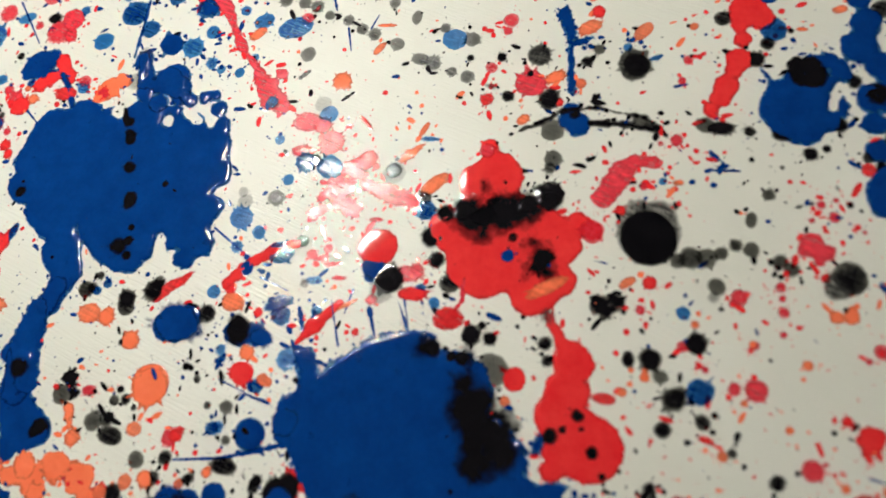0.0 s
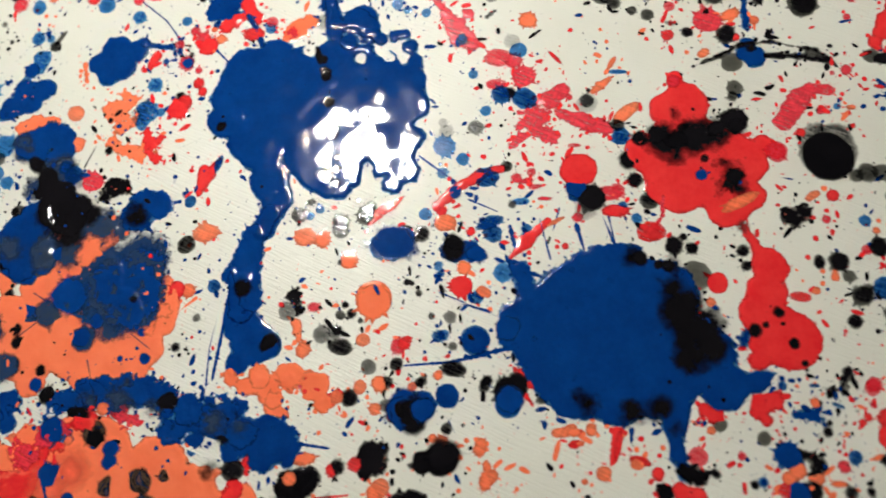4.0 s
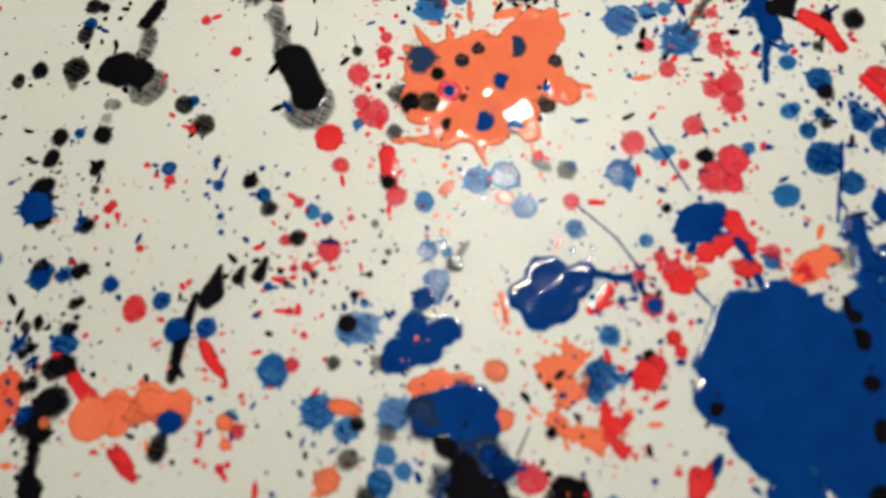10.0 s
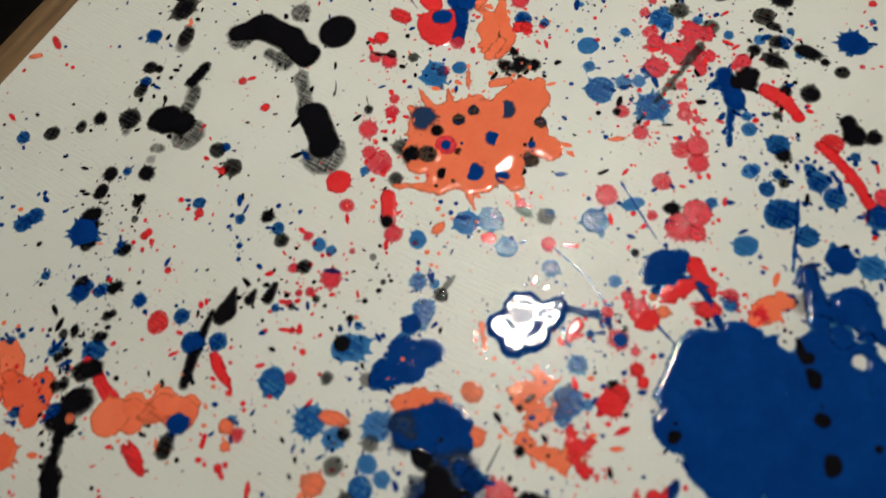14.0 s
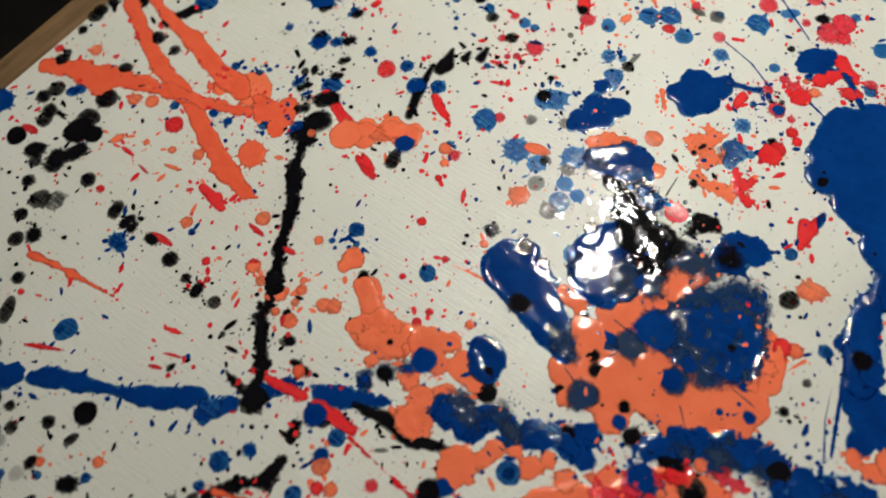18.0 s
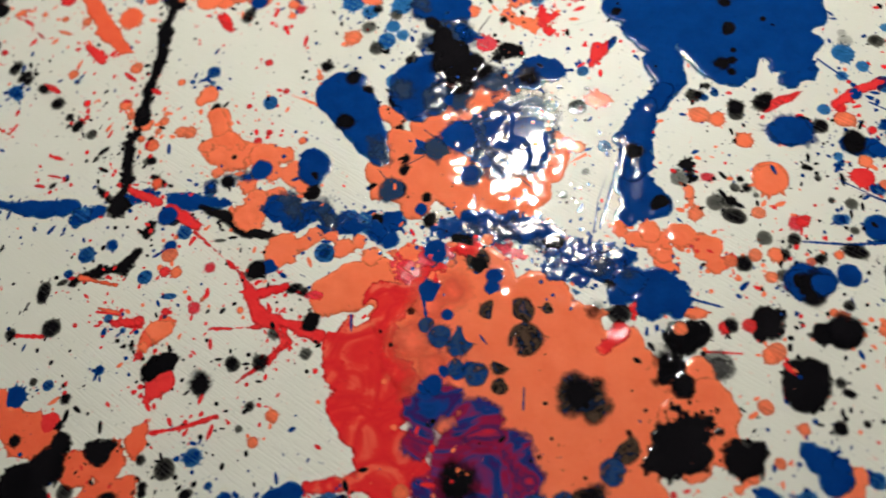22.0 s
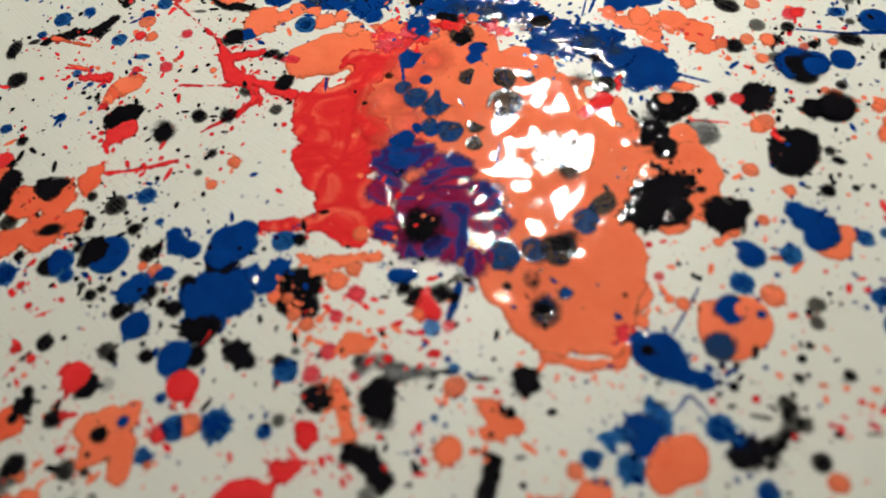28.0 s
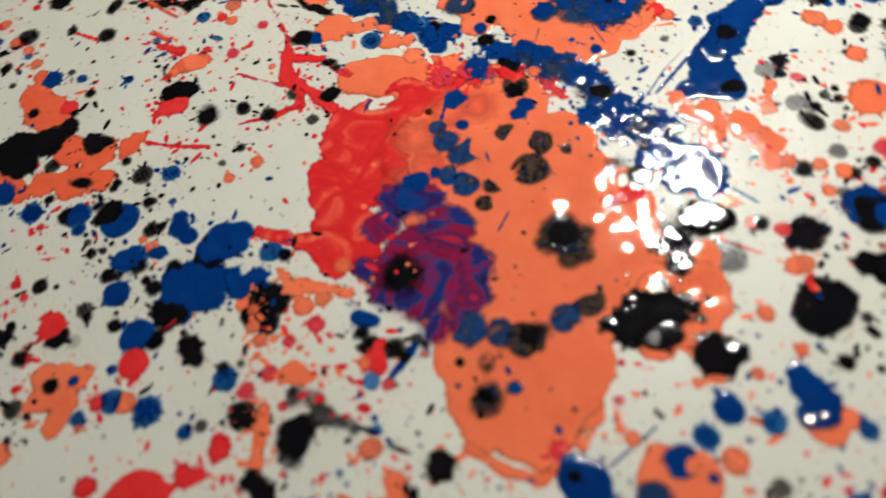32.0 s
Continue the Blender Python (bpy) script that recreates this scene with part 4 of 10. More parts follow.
drop(BLUE, -0.574, 0.291, 0.0028)
drop(BLUE, -0.615, 0.271, 0.0027)
drop(BLACK, -0.592, 0.267, 0.0045, 0.005, -6)
drop(BLUE, -0.588, 0.266, 0.0036)
drop(BLUE, -0.578, 0.265, 0.003)
drop(BLACK, -0.57, 0.267, 0.0028)
drop(RED, -0.576, 0.27, 0.0018)
drop(BLUE, -0.556, 0.259, 0.0041)
drop(RED, -0.543, 0.247, 0.0065, 0.0072, 4)
drop(BLUE, -0.53, 0.251, 0.0046)
drop(BLUE, -0.507, 0.238, 0.0052)
drop(BLACK, -0.49, 0.311, 0.004)
drop(BLUE, -0.483, 0.304, 0.0039)
drop(BLACK, -0.48, 0.297, 0.0044)
drop(BLUE, -0.506, 0.309, 0.0031)
drop(BLUE, -0.504, 0.293, 0.0019)
drop(BLUE, -0.503, 0.285, 0.0015)
drop(RED, -0.543, 0.277, 0.0022)
drop(PINK, -0.465, 0.3, 0.0029)
drop(THIN_BLUE, -0.458, 0.295, 0.0041)
drop(THIN_BLUE, -0.451, 0.292, 0.0031)
drop(PINK, -0.439, 0.292, 0.0019)
drop(PINK, -0.471, 0.281, 0.0031)
drop(BLACK, -0.465, 0.282, 0.0044)
drop(PINK, -0.449, 0.276, 0.0062)
drop(PINK, -0.46, 0.268, 0.0029)
drop(PINK, -0.466, 0.267, 0.0023)
drop(BLACK, -0.469, 0.259, 0.0021)
drop(PINK, -0.471, 0.261, 0.0022)
drop(BLACK, -0.456, 0.264, 0.0023)
drop(BLUE, -0.449, 0.28, 0.005, 0.0015, -6)
drop(BLUE, -0.478, 0.258, 0.0024)
drop(RED, -0.463, 0.246, 0.0021)
drop(RED, -0.488, 0.206, 0.0015)
drop(THIN_BLUE, -0.431, 0.25, 0.0024)
drop(BLACK, -0.436, 0.254, 0.0023)
drop(THIN_BLACK, -0.427, 0.289, 0.0022)
drop(BLACK, -0.429, 0.264, 0.0017)
drop(BLACK, -0.42, 0.275, 0.0017)
drop(BLACK, -0.422, 0.27, 0.0015)
drop(THIN_BLUE, -0.403, 0.3, 0.005, 0.0055, 0)
drop(THIN_BLUE, -0.401, 0.276, 0.0047)
drop(THIN_BLUE, -0.392, 0.275, 0.0029)
drop(PINK, -0.417, 0.303, 0.0056)
drop(BLACK, -0.421, 0.31, 0.0034)
drop(ORANGE, -0.392, 0.307, 0.0028, 0.005, -45)
drop(BLACK, -0.388, 0.269, 0.0041)
drop(THIN_BLACK, -0.385, 0.275, 0.0018, 0.0067, -34)
drop(BLUE, -0.576, 0.23, 0.007, 0.0056, 4)
drop(BLACK, -0.572, 0.238, 0.0022)
drop(BLACK, -0.59, 0.24, 0.0025, 0.004, 0)
drop(BLACK, -0.592, 0.228, 0.0029)
drop(BLACK, -0.575, 0.22, 0.006, 0.0051, 5)
drop(BLUE, -0.596, 0.23, 0.002)
drop(BLACK, -0.578, 0.202, 0.007, 0.0076, 4)
drop(BLACK, -0.589, 0.211, 0.003, 0.0041, 0)
drop(BLUE, -0.62, 0.236, 0.002)
drop(BLUE, -0.591, 0.197, 0.004)
drop(BLUE, -0.607, 0.199, 0.0042)
drop(BLACK, -0.57, 0.251, 0.0025)
drop(THIN_BLUE, -0.377, 0.311, 0.007)
drop(RED, -0.286, 0.234, 0.004)
drop(BLACK, -0.298, 0.226, 0.003)
drop(BLACK, -0.206, 0.247, 0.0021, 0.0065, 14)
drop(BLACK, -0.203, 0.237, 0.0024)
drop(RED, -0.467, 0.246, 0.0021)
drop(ORANGE, -0.494, 0.184, 0.0029)
drop(RED, -0.479, 0.163, 0.0015, 0.0052, 0)
drop(RED, -0.496, 0.173, 0.0025)
drop(PINK, -0.489, 0.19, 0.004)
drop(BLUE, -0.492, 0.111, 0.0053)
drop(RED, -0.501, 0.143, 0.0031)
drop(RED, -0.483, 0.121, 0.0024)
drop(RED, -0.506, 0.107, 0.0021)
drop(RED, -0.487, 0.088, 0.0026)
drop(ORANGE, -0.463, 0.084, 0.0029)
drop(BLACK, -0.461, 0.144, 0.0029)
drop(ORANGE, -0.285, 0.096, 0.0048)
drop(BLACK, -0.291, 0.062, 0.0029)
drop(THIN_BLACK, -0.279, 0.079, 0.0024)
drop(BLACK, -0.203, 0.244, 0.0029)
drop(BLACK, -0.201, 0.235, 0.0031)
drop(BLACK, -0.196, 0.194, 0.004)
drop(BLACK, -0.175, 0.202, 0.002)
drop(BLACK, -0.193, 0.176, 0.0021)
drop(BLACK, -0.194, 0.168, 0.0027)
drop(RED, -0.159, 0.143, 0.0082, 0.0025, 38)
drop(BLACK, -0.172, 0.143, 0.0036)
drop(BLACK, -0.213, 0.141, 0.0031)
drop(BLUE, -0.204, 0.143, 0.0027)
drop(BLUE, -0.131, 0.099, 0.0023)
drop(BLACK, -0.148, 0.094, 0.0017)
drop(BLACK, -0.123, 0.113, 0.0064)
drop(ORANGE, -0.107, 0.087, 0.004)
drop(BLACK, -0.145, 0.036, 0.0028)
drop(BLACK, -0.154, 0.019, 0.007)
drop(BLACK, -0.108, 0.035, 0.0023)
drop(RED, -0.089, 0.04, 0.0018, 0.0038, 34)
drop(BLUE, -0.079, 0.124, 0.003)
drop(RED, -0.057, 0.112, 0.0023)
drop(RED, -0.112, 0.124, 0.0029)
drop(BLUE, -0.694, 0.308, 0.0059)
drop(RED, -0.704, 0.314, 0.0081, 0.0036, 30)
drop(BLUE, -0.675, 0.308, 0.0043)
drop(BLACK, -0.675, 0.303, 0.0037)
drop(BLUE, -0.659, 0.306, 0.0045, 0.0041, 6)
drop(BLACK, -0.666, 0.316, 0.0036)
drop(BLUE, -0.637, 0.302, 0.0054)
drop(BLUE, -0.678, 0.285, 0.008)
drop(BLACK, -0.597, 0.308, 0.005)
drop(BLACK, -0.595, 0.29, 0.004)
drop(BLUE, -0.705, 0.291, 0.007, 0.004, -4)
drop(BLACK, -0.57, 0.317, 0.0031)
drop(BLACK, -0.594, 0.322, 0.0039)
drop(RED, -0.561, 0.297, 0.0028)
drop(BLACK, -0.572, 0.287, 0.0032)
drop(BLUE, -0.576, 0.287, 0.0021)
drop(BLACK, -0.573, 0.265, 0.0037)
drop(BLUE, -0.592, 0.262, 0.0058)
drop(BLUE, -0.581, 0.263, 0.0036)
drop(BLACK, -0.573, 0.249, 0.0029)
drop(BLACK, -0.596, 0.238, 0.003)
drop(BLACK, -0.596, 0.225, 0.003)
drop(BLUE, -0.6, 0.228, 0.0028)
drop(BLACK, -0.575, 0.237, 0.0037)
drop(BLACK, -0.58, 0.218, 0.0061)
drop(RED, -0.568, 0.21, 0.0025, 0.0125, 37)
drop(BLACK, -0.594, 0.209, 0.0038)
drop(BLACK, -0.591, 0.19, 0.0041)
drop(BLUE, -0.593, 0.193, 0.003)
drop(RED, -0.541, 0.177, 0.0025, 0.0092, 37)
drop(ORANGE, -0.581, 0.193, 0.003)
drop(BLUE, -0.521, 0.194, 0.0056)
drop(BLACK, -0.526, 0.182, 0.0046, 0.0076, -13)
drop(BLUE, -0.637, 0.194, 0.0032)
drop(BLUE, -0.648, 0.199, 0.0033)
drop(BLUE, -0.643, 0.236, 0.0033)
drop(BLUE, -0.626, 0.233, 0.0026)
drop(BLACK, -0.688, 0.243, 0.0041)
drop(RED, -0.671, 0.187, 0.0066)
drop(BLUE, -0.675, 0.201, 0.0032)
drop(BLUE, -0.613, 0.195, 0.0039)
drop(BLACK, -0.703, 0.251, 0.0058)
drop(BLACK, -0.7, 0.234, 0.0029)
drop(BLACK, -0.717, 0.224, 0.0053)
drop(BLACK, -0.722, 0.2, 0.0075)
drop(BLUE, -0.742, 0.205, 0.0042)
drop(BLACK, -0.753, 0.218, 0.004)
drop(BLACK, -0.758, 0.203, 0.0059)
drop(BLACK, -0.729, 0.184, 0.0077)
drop(BLACK, -0.722, 0.173, 0.0066)
drop(BLACK, -0.727, 0.16, 0.0059)
drop(BLACK, -0.739, 0.153, 0.0066)
drop(BLACK, -0.714, 0.141, 0.0052)
drop(BLACK, -0.757, 0.186, 0.0052)
drop(BLACK, -0.761, 0.231, 0.0034)
drop(BLACK, -0.763, 0.225, 0.0055)
drop(ORANGE, -0.742, 0.236, 0.0047)
drop(RED, -0.768, 0.234, 0.0032)
drop(BLACK, -0.75, 0.269, 0.0053)
drop(BLACK, -0.757, 0.251, 0.0036)
drop(BLACK, -0.752, 0.264, 0.0058)
drop(BLACK, -0.743, 0.276, 0.0042)
drop(BLUE, -0.744, 0.287, 0.0059)
drop(RED, -0.695, 0.164, 0.0056, 0.0016, -27)
drop(RED, -0.681, 0.153, 0.0054, 0.0011, -34)
drop(ORANGE, -0.667, 0.169, 0.003)
drop(ORANGE, -0.649, 0.168, 0.0042)
drop(ORANGE, -0.685, 0.172, 0.0023)
drop(ORANGE, -0.705, 0.172, 0.0053, 0.0028, 41)
drop(ORANGE, -0.691, 0.202, 0.005)
drop(ORANGE, -0.703, 0.202, 0.0051, 0.0043, 29)
drop(BLACK, -0.689, 0.126, 0.0042)
drop(BLACK, -0.678, 0.119, 0.0033)
drop(BLACK, -0.674, 0.116, 0.0022)
drop(BLUE, -0.682, 0.104, 0.0054)
drop(BLUE, -0.678, 0.1, 0.0038)
drop(BLACK, -0.661, 0.108, 0.0054, 0.0036, -22)
drop(RED, -0.655, 0.109, 0.0092, 0.0025, -22)
drop(BLACK, -0.646, 0.097, 0.0052)
drop(BLACK, -0.633, 0.087, 0.0032)
drop(BLACK, -0.624, 0.082, 0.0036)
drop(BLACK, -0.612, 0.075, 0.0041)
drop(BLUE, -0.694, 0.046, 0.0074, 0.0064, 28)
drop(BLACK, -0.602, 0.057, 0.002)
drop(BLACK, -0.599, 0.063, 0.0046, 0.0018, 49)
drop(RED, -0.631, 0.055, 0.0056, 0.0015, -10)
drop(RED, -0.627, 0.041, 0.006, 0.001, -5)
drop(BLACK, -0.626, 0.034, 0.0032, 0.0018, 51)
drop(RED, -0.635, 0.033, 0.0045, 0.0015, -6)
drop(BLUE, -0.539, 0.132, 0.005)
drop(BLUE, -0.537, 0.123, 0.0021)
drop(BLUE, -0.552, 0.123, 0.002)
drop(ORANGE, -0.548, 0.083, 0.0049)
drop(ORANGE, -0.56, 0.122, 0.003)
drop(ORANGE, -0.597, 0.131, 0.0052)
drop(ORANGE, -0.643, 0.122, 0.0041)
drop(RED, -0.595, 0.101, 0.0042)
drop(ORANGE, -0.563, 0.096, 0.0023)
drop(ORANGE, -0.565, 0.082, 0.0027)
drop(ORANGE, -0.575, 0.075, 0.0029)
drop(RED, -0.567, 0.071, 0.0046)
drop(BLACK, -0.568, 0.075, 0.0027)
drop(BLACK, -0.577, 0.088, 0.0046)
drop(BLACK, -0.579, 0.095, 0.0049)
drop(BLACK, -0.58, 0.104, 0.0038)
drop(BLACK, -0.583, 0.112, 0.0044)
drop(ORANGE, -0.572, 0.088, 0.0026)
drop(RED, -0.599, 0.123, 0.0069, 0.0018, -30)
drop(RED, -0.577, 0.113, 0.0059, 0.0021, -20)
drop(BLACK, -0.585, 0.076, 0.0021)
drop(BLACK, -0.529, 0.104, 0.0032)
drop(BLUE, -0.792, 0.189, 0.0084)
drop(BLACK, -0.803, 0.174, 0.0072, 0.0064, 65)
drop(BLACK, -0.765, 0.196, 0.0052)
drop(BLUE, -0.747, 0.202, 0.004)
drop(BLACK, -0.758, 0.179, 0.0057)
drop(RED, -0.765, 0.171, 0.007, 0.003, -21)
drop(BLACK, -0.772, 0.165, 0.0068, 0.0071, 36)
drop(BLACK, -0.756, 0.157, 0.0072, 0.0059, 12)
drop(BLACK, -0.733, 0.174, 0.0094)
drop(BLACK, -0.731, 0.157, 0.0058)
drop(BLACK, -0.74, 0.148, 0.0059)
drop(BLACK, -0.753, 0.149, 0.0045)
drop(BLACK, -0.752, 0.135, 0.0047, 0.0046, 32)
drop(BLACK, -0.74, 0.124, 0.0071, 0.0061, 39)
drop(GREY, -0.73, 0.124, 0.0068)
drop(BLACK, -0.748, 0.112, 0.0047)
drop(BLACK, -0.735, 0.1, 0.0052)
drop(BLACK, -0.745, 0.096, 0.0052)
drop(BLUE, -0.797, 0.098, 0.0032)
drop(BLACK, -0.734, 0.072, 0.0042)
drop(RED, -0.729, 0.064, 0.0021)
drop(BLACK, -0.733, 0.052, 0.0045, 0.0086, 0)
drop(RED, -0.704, 0.136, 0.003)
drop(BLACK, -0.69, 0.122, 0.0047)
drop(BLACK, -0.681, 0.115, 0.0035)
drop(BLACK, -0.676, 0.113, 0.0032)
drop(BLACK, -0.625, 0.079, 0.0036)
drop(RED, -0.704, 0.034, 0.0125, 0.0015, 0)
drop(BLUE, -0.773, 0.022, 0.0041)
drop(BLUE, -0.785, 0.018, 0.0028)
drop(BLACK, -0.731, 0.032, 0.0029)
drop(BLUE, -0.738, 0.025, 0.0054)
drop(BLUE, -0.638, 0.116, 0.0024)
drop(RED, -0.624, 0.099, 0.0028)
drop(ORANGE, -0.615, 0.173, 0.0091)
drop(ORANGE, -0.663, 0.157, 0.0067, 0.0015, -13)
drop(RED, -0.62, 0.088, 0.0022)
drop(ORANGE, -0.595, 0.1, 0.0047)
drop(ORANGE, -0.588, 0.092, 0.0036)
drop(ORANGE, -0.566, 0.071, 0.0053)
drop(ORANGE, -0.563, 0.09, 0.0037)
drop(ORANGE, -0.575, 0.085, 0.0043)
drop(BLACK, -0.733, -0.001, 0.0036)
drop(BLACK, -0.721, 0.001, 0.0052)
drop(BLACK, -0.71, -0.001, 0.0031)
drop(BLACK, -0.734, -0.014, 0.0035)
drop(BLACK, -0.715, -0.016, 0.0054)
drop(BLACK, -0.705, -0.012, 0.0038)
drop(GREY, -0.709, -0.02, 0.0038)
drop(BLACK, -0.685, -0.006, 0.0041)
drop(BLACK, -0.666, 0.002, 0.0069)
drop(BLACK, -0.669, -0.013, 0.0049, 0.0028, 45)
drop(ORANGE, -0.65, -0.022, 0.0035)
drop(ORANGE, -0.682, -0.027, 0.0029)
drop(BLACK, -0.687, -0.028, 0.004, 0.0034, 60)
drop(GREY, -0.693, -0.035, 0.0041)
drop(BLUE, -0.681, -0.034, 0.0026)
drop(BLUE, -0.702, -0.037, 0.0031)
drop(BLACK, -0.704, -0.042, 0.0046, 0.0046, 41)
drop(BLACK, -0.709, -0.051, 0.0051, 0.0043, 11)
drop(BLUE, -0.773, -0.031, 0.0038)
drop(BLACK, -0.735, -0.031, 0.006, 0.0045, -5)
drop(ORANGE, -0.734, -0.037, 0.007, 0.0041, 0)
drop(BLACK, -0.732, -0.048, 0.0038)
drop(BLACK, -0.756, -0.036, 0.0038, 0.0021, -23)
drop(BLACK, -0.77, -0.052, 0.0051)
drop(BLACK, -0.758, -0.058, 0.0063)
drop(BLACK, -0.663, -0.036, 0.0065, 0.0045, 4)
drop(BLUE, -0.654, -0.031, 0.003)
drop(ORANGE, -0.687, -0.062, 0.004, 0.0032, 0)
drop(RED, -0.655, -0.063, 0.003)
drop(BLACK, -0.657, -0.058, 0.0017)
drop(BLACK, -0.723, -0.059, 0.0043, 0.0029, 54)
drop(BLACK, -0.706, -0.064, 0.0027)
drop(BLACK, -0.705, -0.077, 0.0046)
drop(BLACK, -0.7, -0.086, 0.0036)
drop(ORANGE, -0.707, -0.087, 0.0022)
drop(ORANGE, -0.711, -0.085, 0.0017)
drop(BLUE, -0.705, -0.095, 0.0033)
drop(ORANGE, -0.664, -0.084, 0.0046)
drop(BLACK, -0.679, -0.087, 0.0036)
drop(BLACK, -0.673, -0.101, 0.0066)
drop(GREY, -0.662, -0.101, 0.0039)
drop(BLACK, -0.659, -0.101, 0.0027)
drop(BLUE, -0.656, -0.097, 0.0032)
drop(BLACK, -0.64, -0.085, 0.0075)
drop(RED, -0.642, -0.091, 0.0066, 0.0043, 9)
drop(ORANGE, -0.631, -0.093, 0.0041)
drop(BLACK, -0.645, -0.102, 0.0028)
drop(BLUE, -0.627, -0.097, 0.0027)
drop(BLACK, -0.633, -0.109, 0.0031)
drop(ORANGE, -0.617, -0.099, 0.0045)
drop(BLACK, -0.736, -0.107, 0.0065)
drop(BLACK, -0.726, -0.105, 0.0032)
drop(BLACK, -0.749, -0.097, 0.0058)
drop(BLACK, -0.695, -0.1, 0.003)
drop(BLACK, -0.693, -0.113, 0.0062)
drop(BLACK, -0.689, -0.12, 0.0043)
drop(BLACK, -0.727, -0.119, 0.0058)
drop(BLACK, -0.713, -0.128, 0.0058)
drop(BLACK, -0.757, -0.084, 0.0067)
drop(BLACK, -0.753, -0.074, 0.0038)
drop(ORANGE, -0.682, -0.124, 0.0081, 0.0036, 11)
drop(BLACK, -0.604, -0.039, 0.0045, 0.0076, 6)
drop(RED, -0.764, -0.069, 0.0026)
drop(BLUE, -0.592, -0.025, 0.003)
drop(BLACK, -0.594, -0.031, 0.004, 0.0021, 30)
drop(RED, -0.493, 0.081, 0.0031)
drop(ORANGE, -0.542, 0.083, 0.005)
drop(BLUE, -0.521, 0.237, 0.0066)
drop(RED, -0.503, 0.222, 0.0032, 0.0105, 39)
drop(RED, -0.542, 0.174, 0.0035, 0.0115, 45)
drop(ORANGE, -0.559, 0.195, 0.011)
drop(ORANGE, -0.535, 0.199, 0.0102, 0.0066, 11)
drop(ORANGE, -0.495, 0.194, 0.0046)
drop(BLUE, -0.493, 0.197, 0.0028)
drop(BLACK, -0.459, 0.142, 0.0034)
drop(ORANGE, -0.462, 0.134, 0.0028)
drop(ORANGE, -0.457, 0.128, 0.0027)
drop(ORANGE, -0.44, -0.093, 0.0039)
drop(ORANGE, -0.447, -0.109, 0.0035)
drop(BLACK, -0.454, -0.09, 0.003)
drop(THIN_BLACK, -0.457, -0.103, 0.0023)
drop(BLACK, -0.099, -0.172, 0.0019)
drop(BLACK, -0.11, -0.153, 0.0028)
drop(BLUE, -0.111, -0.113, 0.0038)
drop(BLUE, -0.106, -0.108, 0.0019)
drop(RED, -0.101, -0.127, 0.0035)
drop(BLUE, -0.094, -0.135, 0.0035)
drop(BLUE, -0.079, -0.134, 0.0048)
drop(ORANGE, -0.104, -0.095, 0.0042)
drop(BLACK, -0.099, -0.09, 0.0054)
drop(RED, -0.107, -0.103, 0.003)
drop(BLUE, -0.133, 0.062, 0.0037)
drop(BLACK, -0.096, 0.03, 0.0071)
drop(RED, -0.087, 0.03, 0.0018, 0.0082, 34)
drop(BLACK, -0.108, 0.032, 0.0032)
drop(ORANGE, -0.138, 0.005, 0.0027)
drop(ORANGE, -0.112, -0.002, 0.0038)
drop(ORANGE, -0.109, -0.018, 0.0036, 0.0067, -16)
drop(ORANGE, -0.168, -0.021, 0.0057)
drop(ORANGE, -0.174, -0.052, 0.0046)
drop(BLACK, -0.136, -0.034, 0.003)
drop(BLACK, -0.132, -0.039, 0.0036, 0.0025, -16)
drop(BLACK, -0.137, -0.058, 0.0039)
drop(BLACK, -0.124, -0.054, 0.0021)
drop(ORANGE, -0.155, -0.061, 0.0034)
drop(ORANGE, -0.097, -0.037, 0.0052)
drop(BLACK, -0.085, -0.05, 0.0054, 0.0029, -34)
drop(ORANGE, -0.105, -0.05, 0.0022)
drop(RED, -0.109, -0.07, 0.004, 0.0016, -30)
drop(ORANGE, -0.088, -0.033, 0.0029)
drop(BLUE, -0.143, 0.021, 0.0059)
hair(BLUE, 0.00000, 0.00000, (-0.468, 0.332), (-0.45, 0.322), (-0.438, 0.315))
hair(BLUE, 0.00075, 0.00030, (-0.429, 0.472), (-0.415, 0.451))
hair(BLACK, 0.00000, 0.00113, (-0.365, 0.479), (-0.365, 0.466), (-0.365, 0.457))
hair(BLACK, 0.00000, 0.00100, (-0.461, 0.401), (-0.46, 0.394), (-0.461, 0.389))
hair(BLACK, 0.00000, 0.00000, (-0.453, 0.398), (-0.455, 0.392), (-0.459, 0.389))
hair(BLUE, 0.00200, 0.00000, (-0.05, 0.126), (-0.045, 0.103))
hair(BLUE, 0.00000, 0.00150, (-0.034, 0.129), (-0.028, 0.11))
hair(BLUE, 0.00075, 0.00000, (-0.132, 0.088), (-0.096, 0.071))
hair(BLUE, 0.00000, 0.00150, (-0.121, 0.081), (-0.102, 0.075))
hair(PINK, 0.00000, 0.00100, (0, 0.124), (0.002, 0.14))
hair(BLUE, 0.00075, 0.00025, (-0.066, 0.104), (-0.071, 0.13))
hair(RED, 0.00075, 0.00000, (0.048, 0.123), (0.046, 0.109))
hair(BLUE, 0.00000, 0.00075, (0.069, 0.147), (0.077, 0.145))
hair(BLUE, 0.00150, 0.00085, (-0.028, 0.008), (-0.029, -0.001))
hair(BLUE, 0.00000, 0.00000, (-0.123, 0.082), (-0.099, 0.071))
hair(ORANGE, 0.00000, 0.00150, (-0.481, 0.119), (-0.455, 0.111))
hair(ORANGE, 0.00000, 0.00150, (-0.291, 0.083), (-0.279, 0.092))
hair(BLUE, 0.00063, 0.00188, (-0.154, 0.046), (-0.126, 0.047), (-0.087, 0.055))
hair(BLUE, 0.00075, 0.00000, (-0.271, 0.038), (-0.27, 0.061), (-0.266, 0.079))
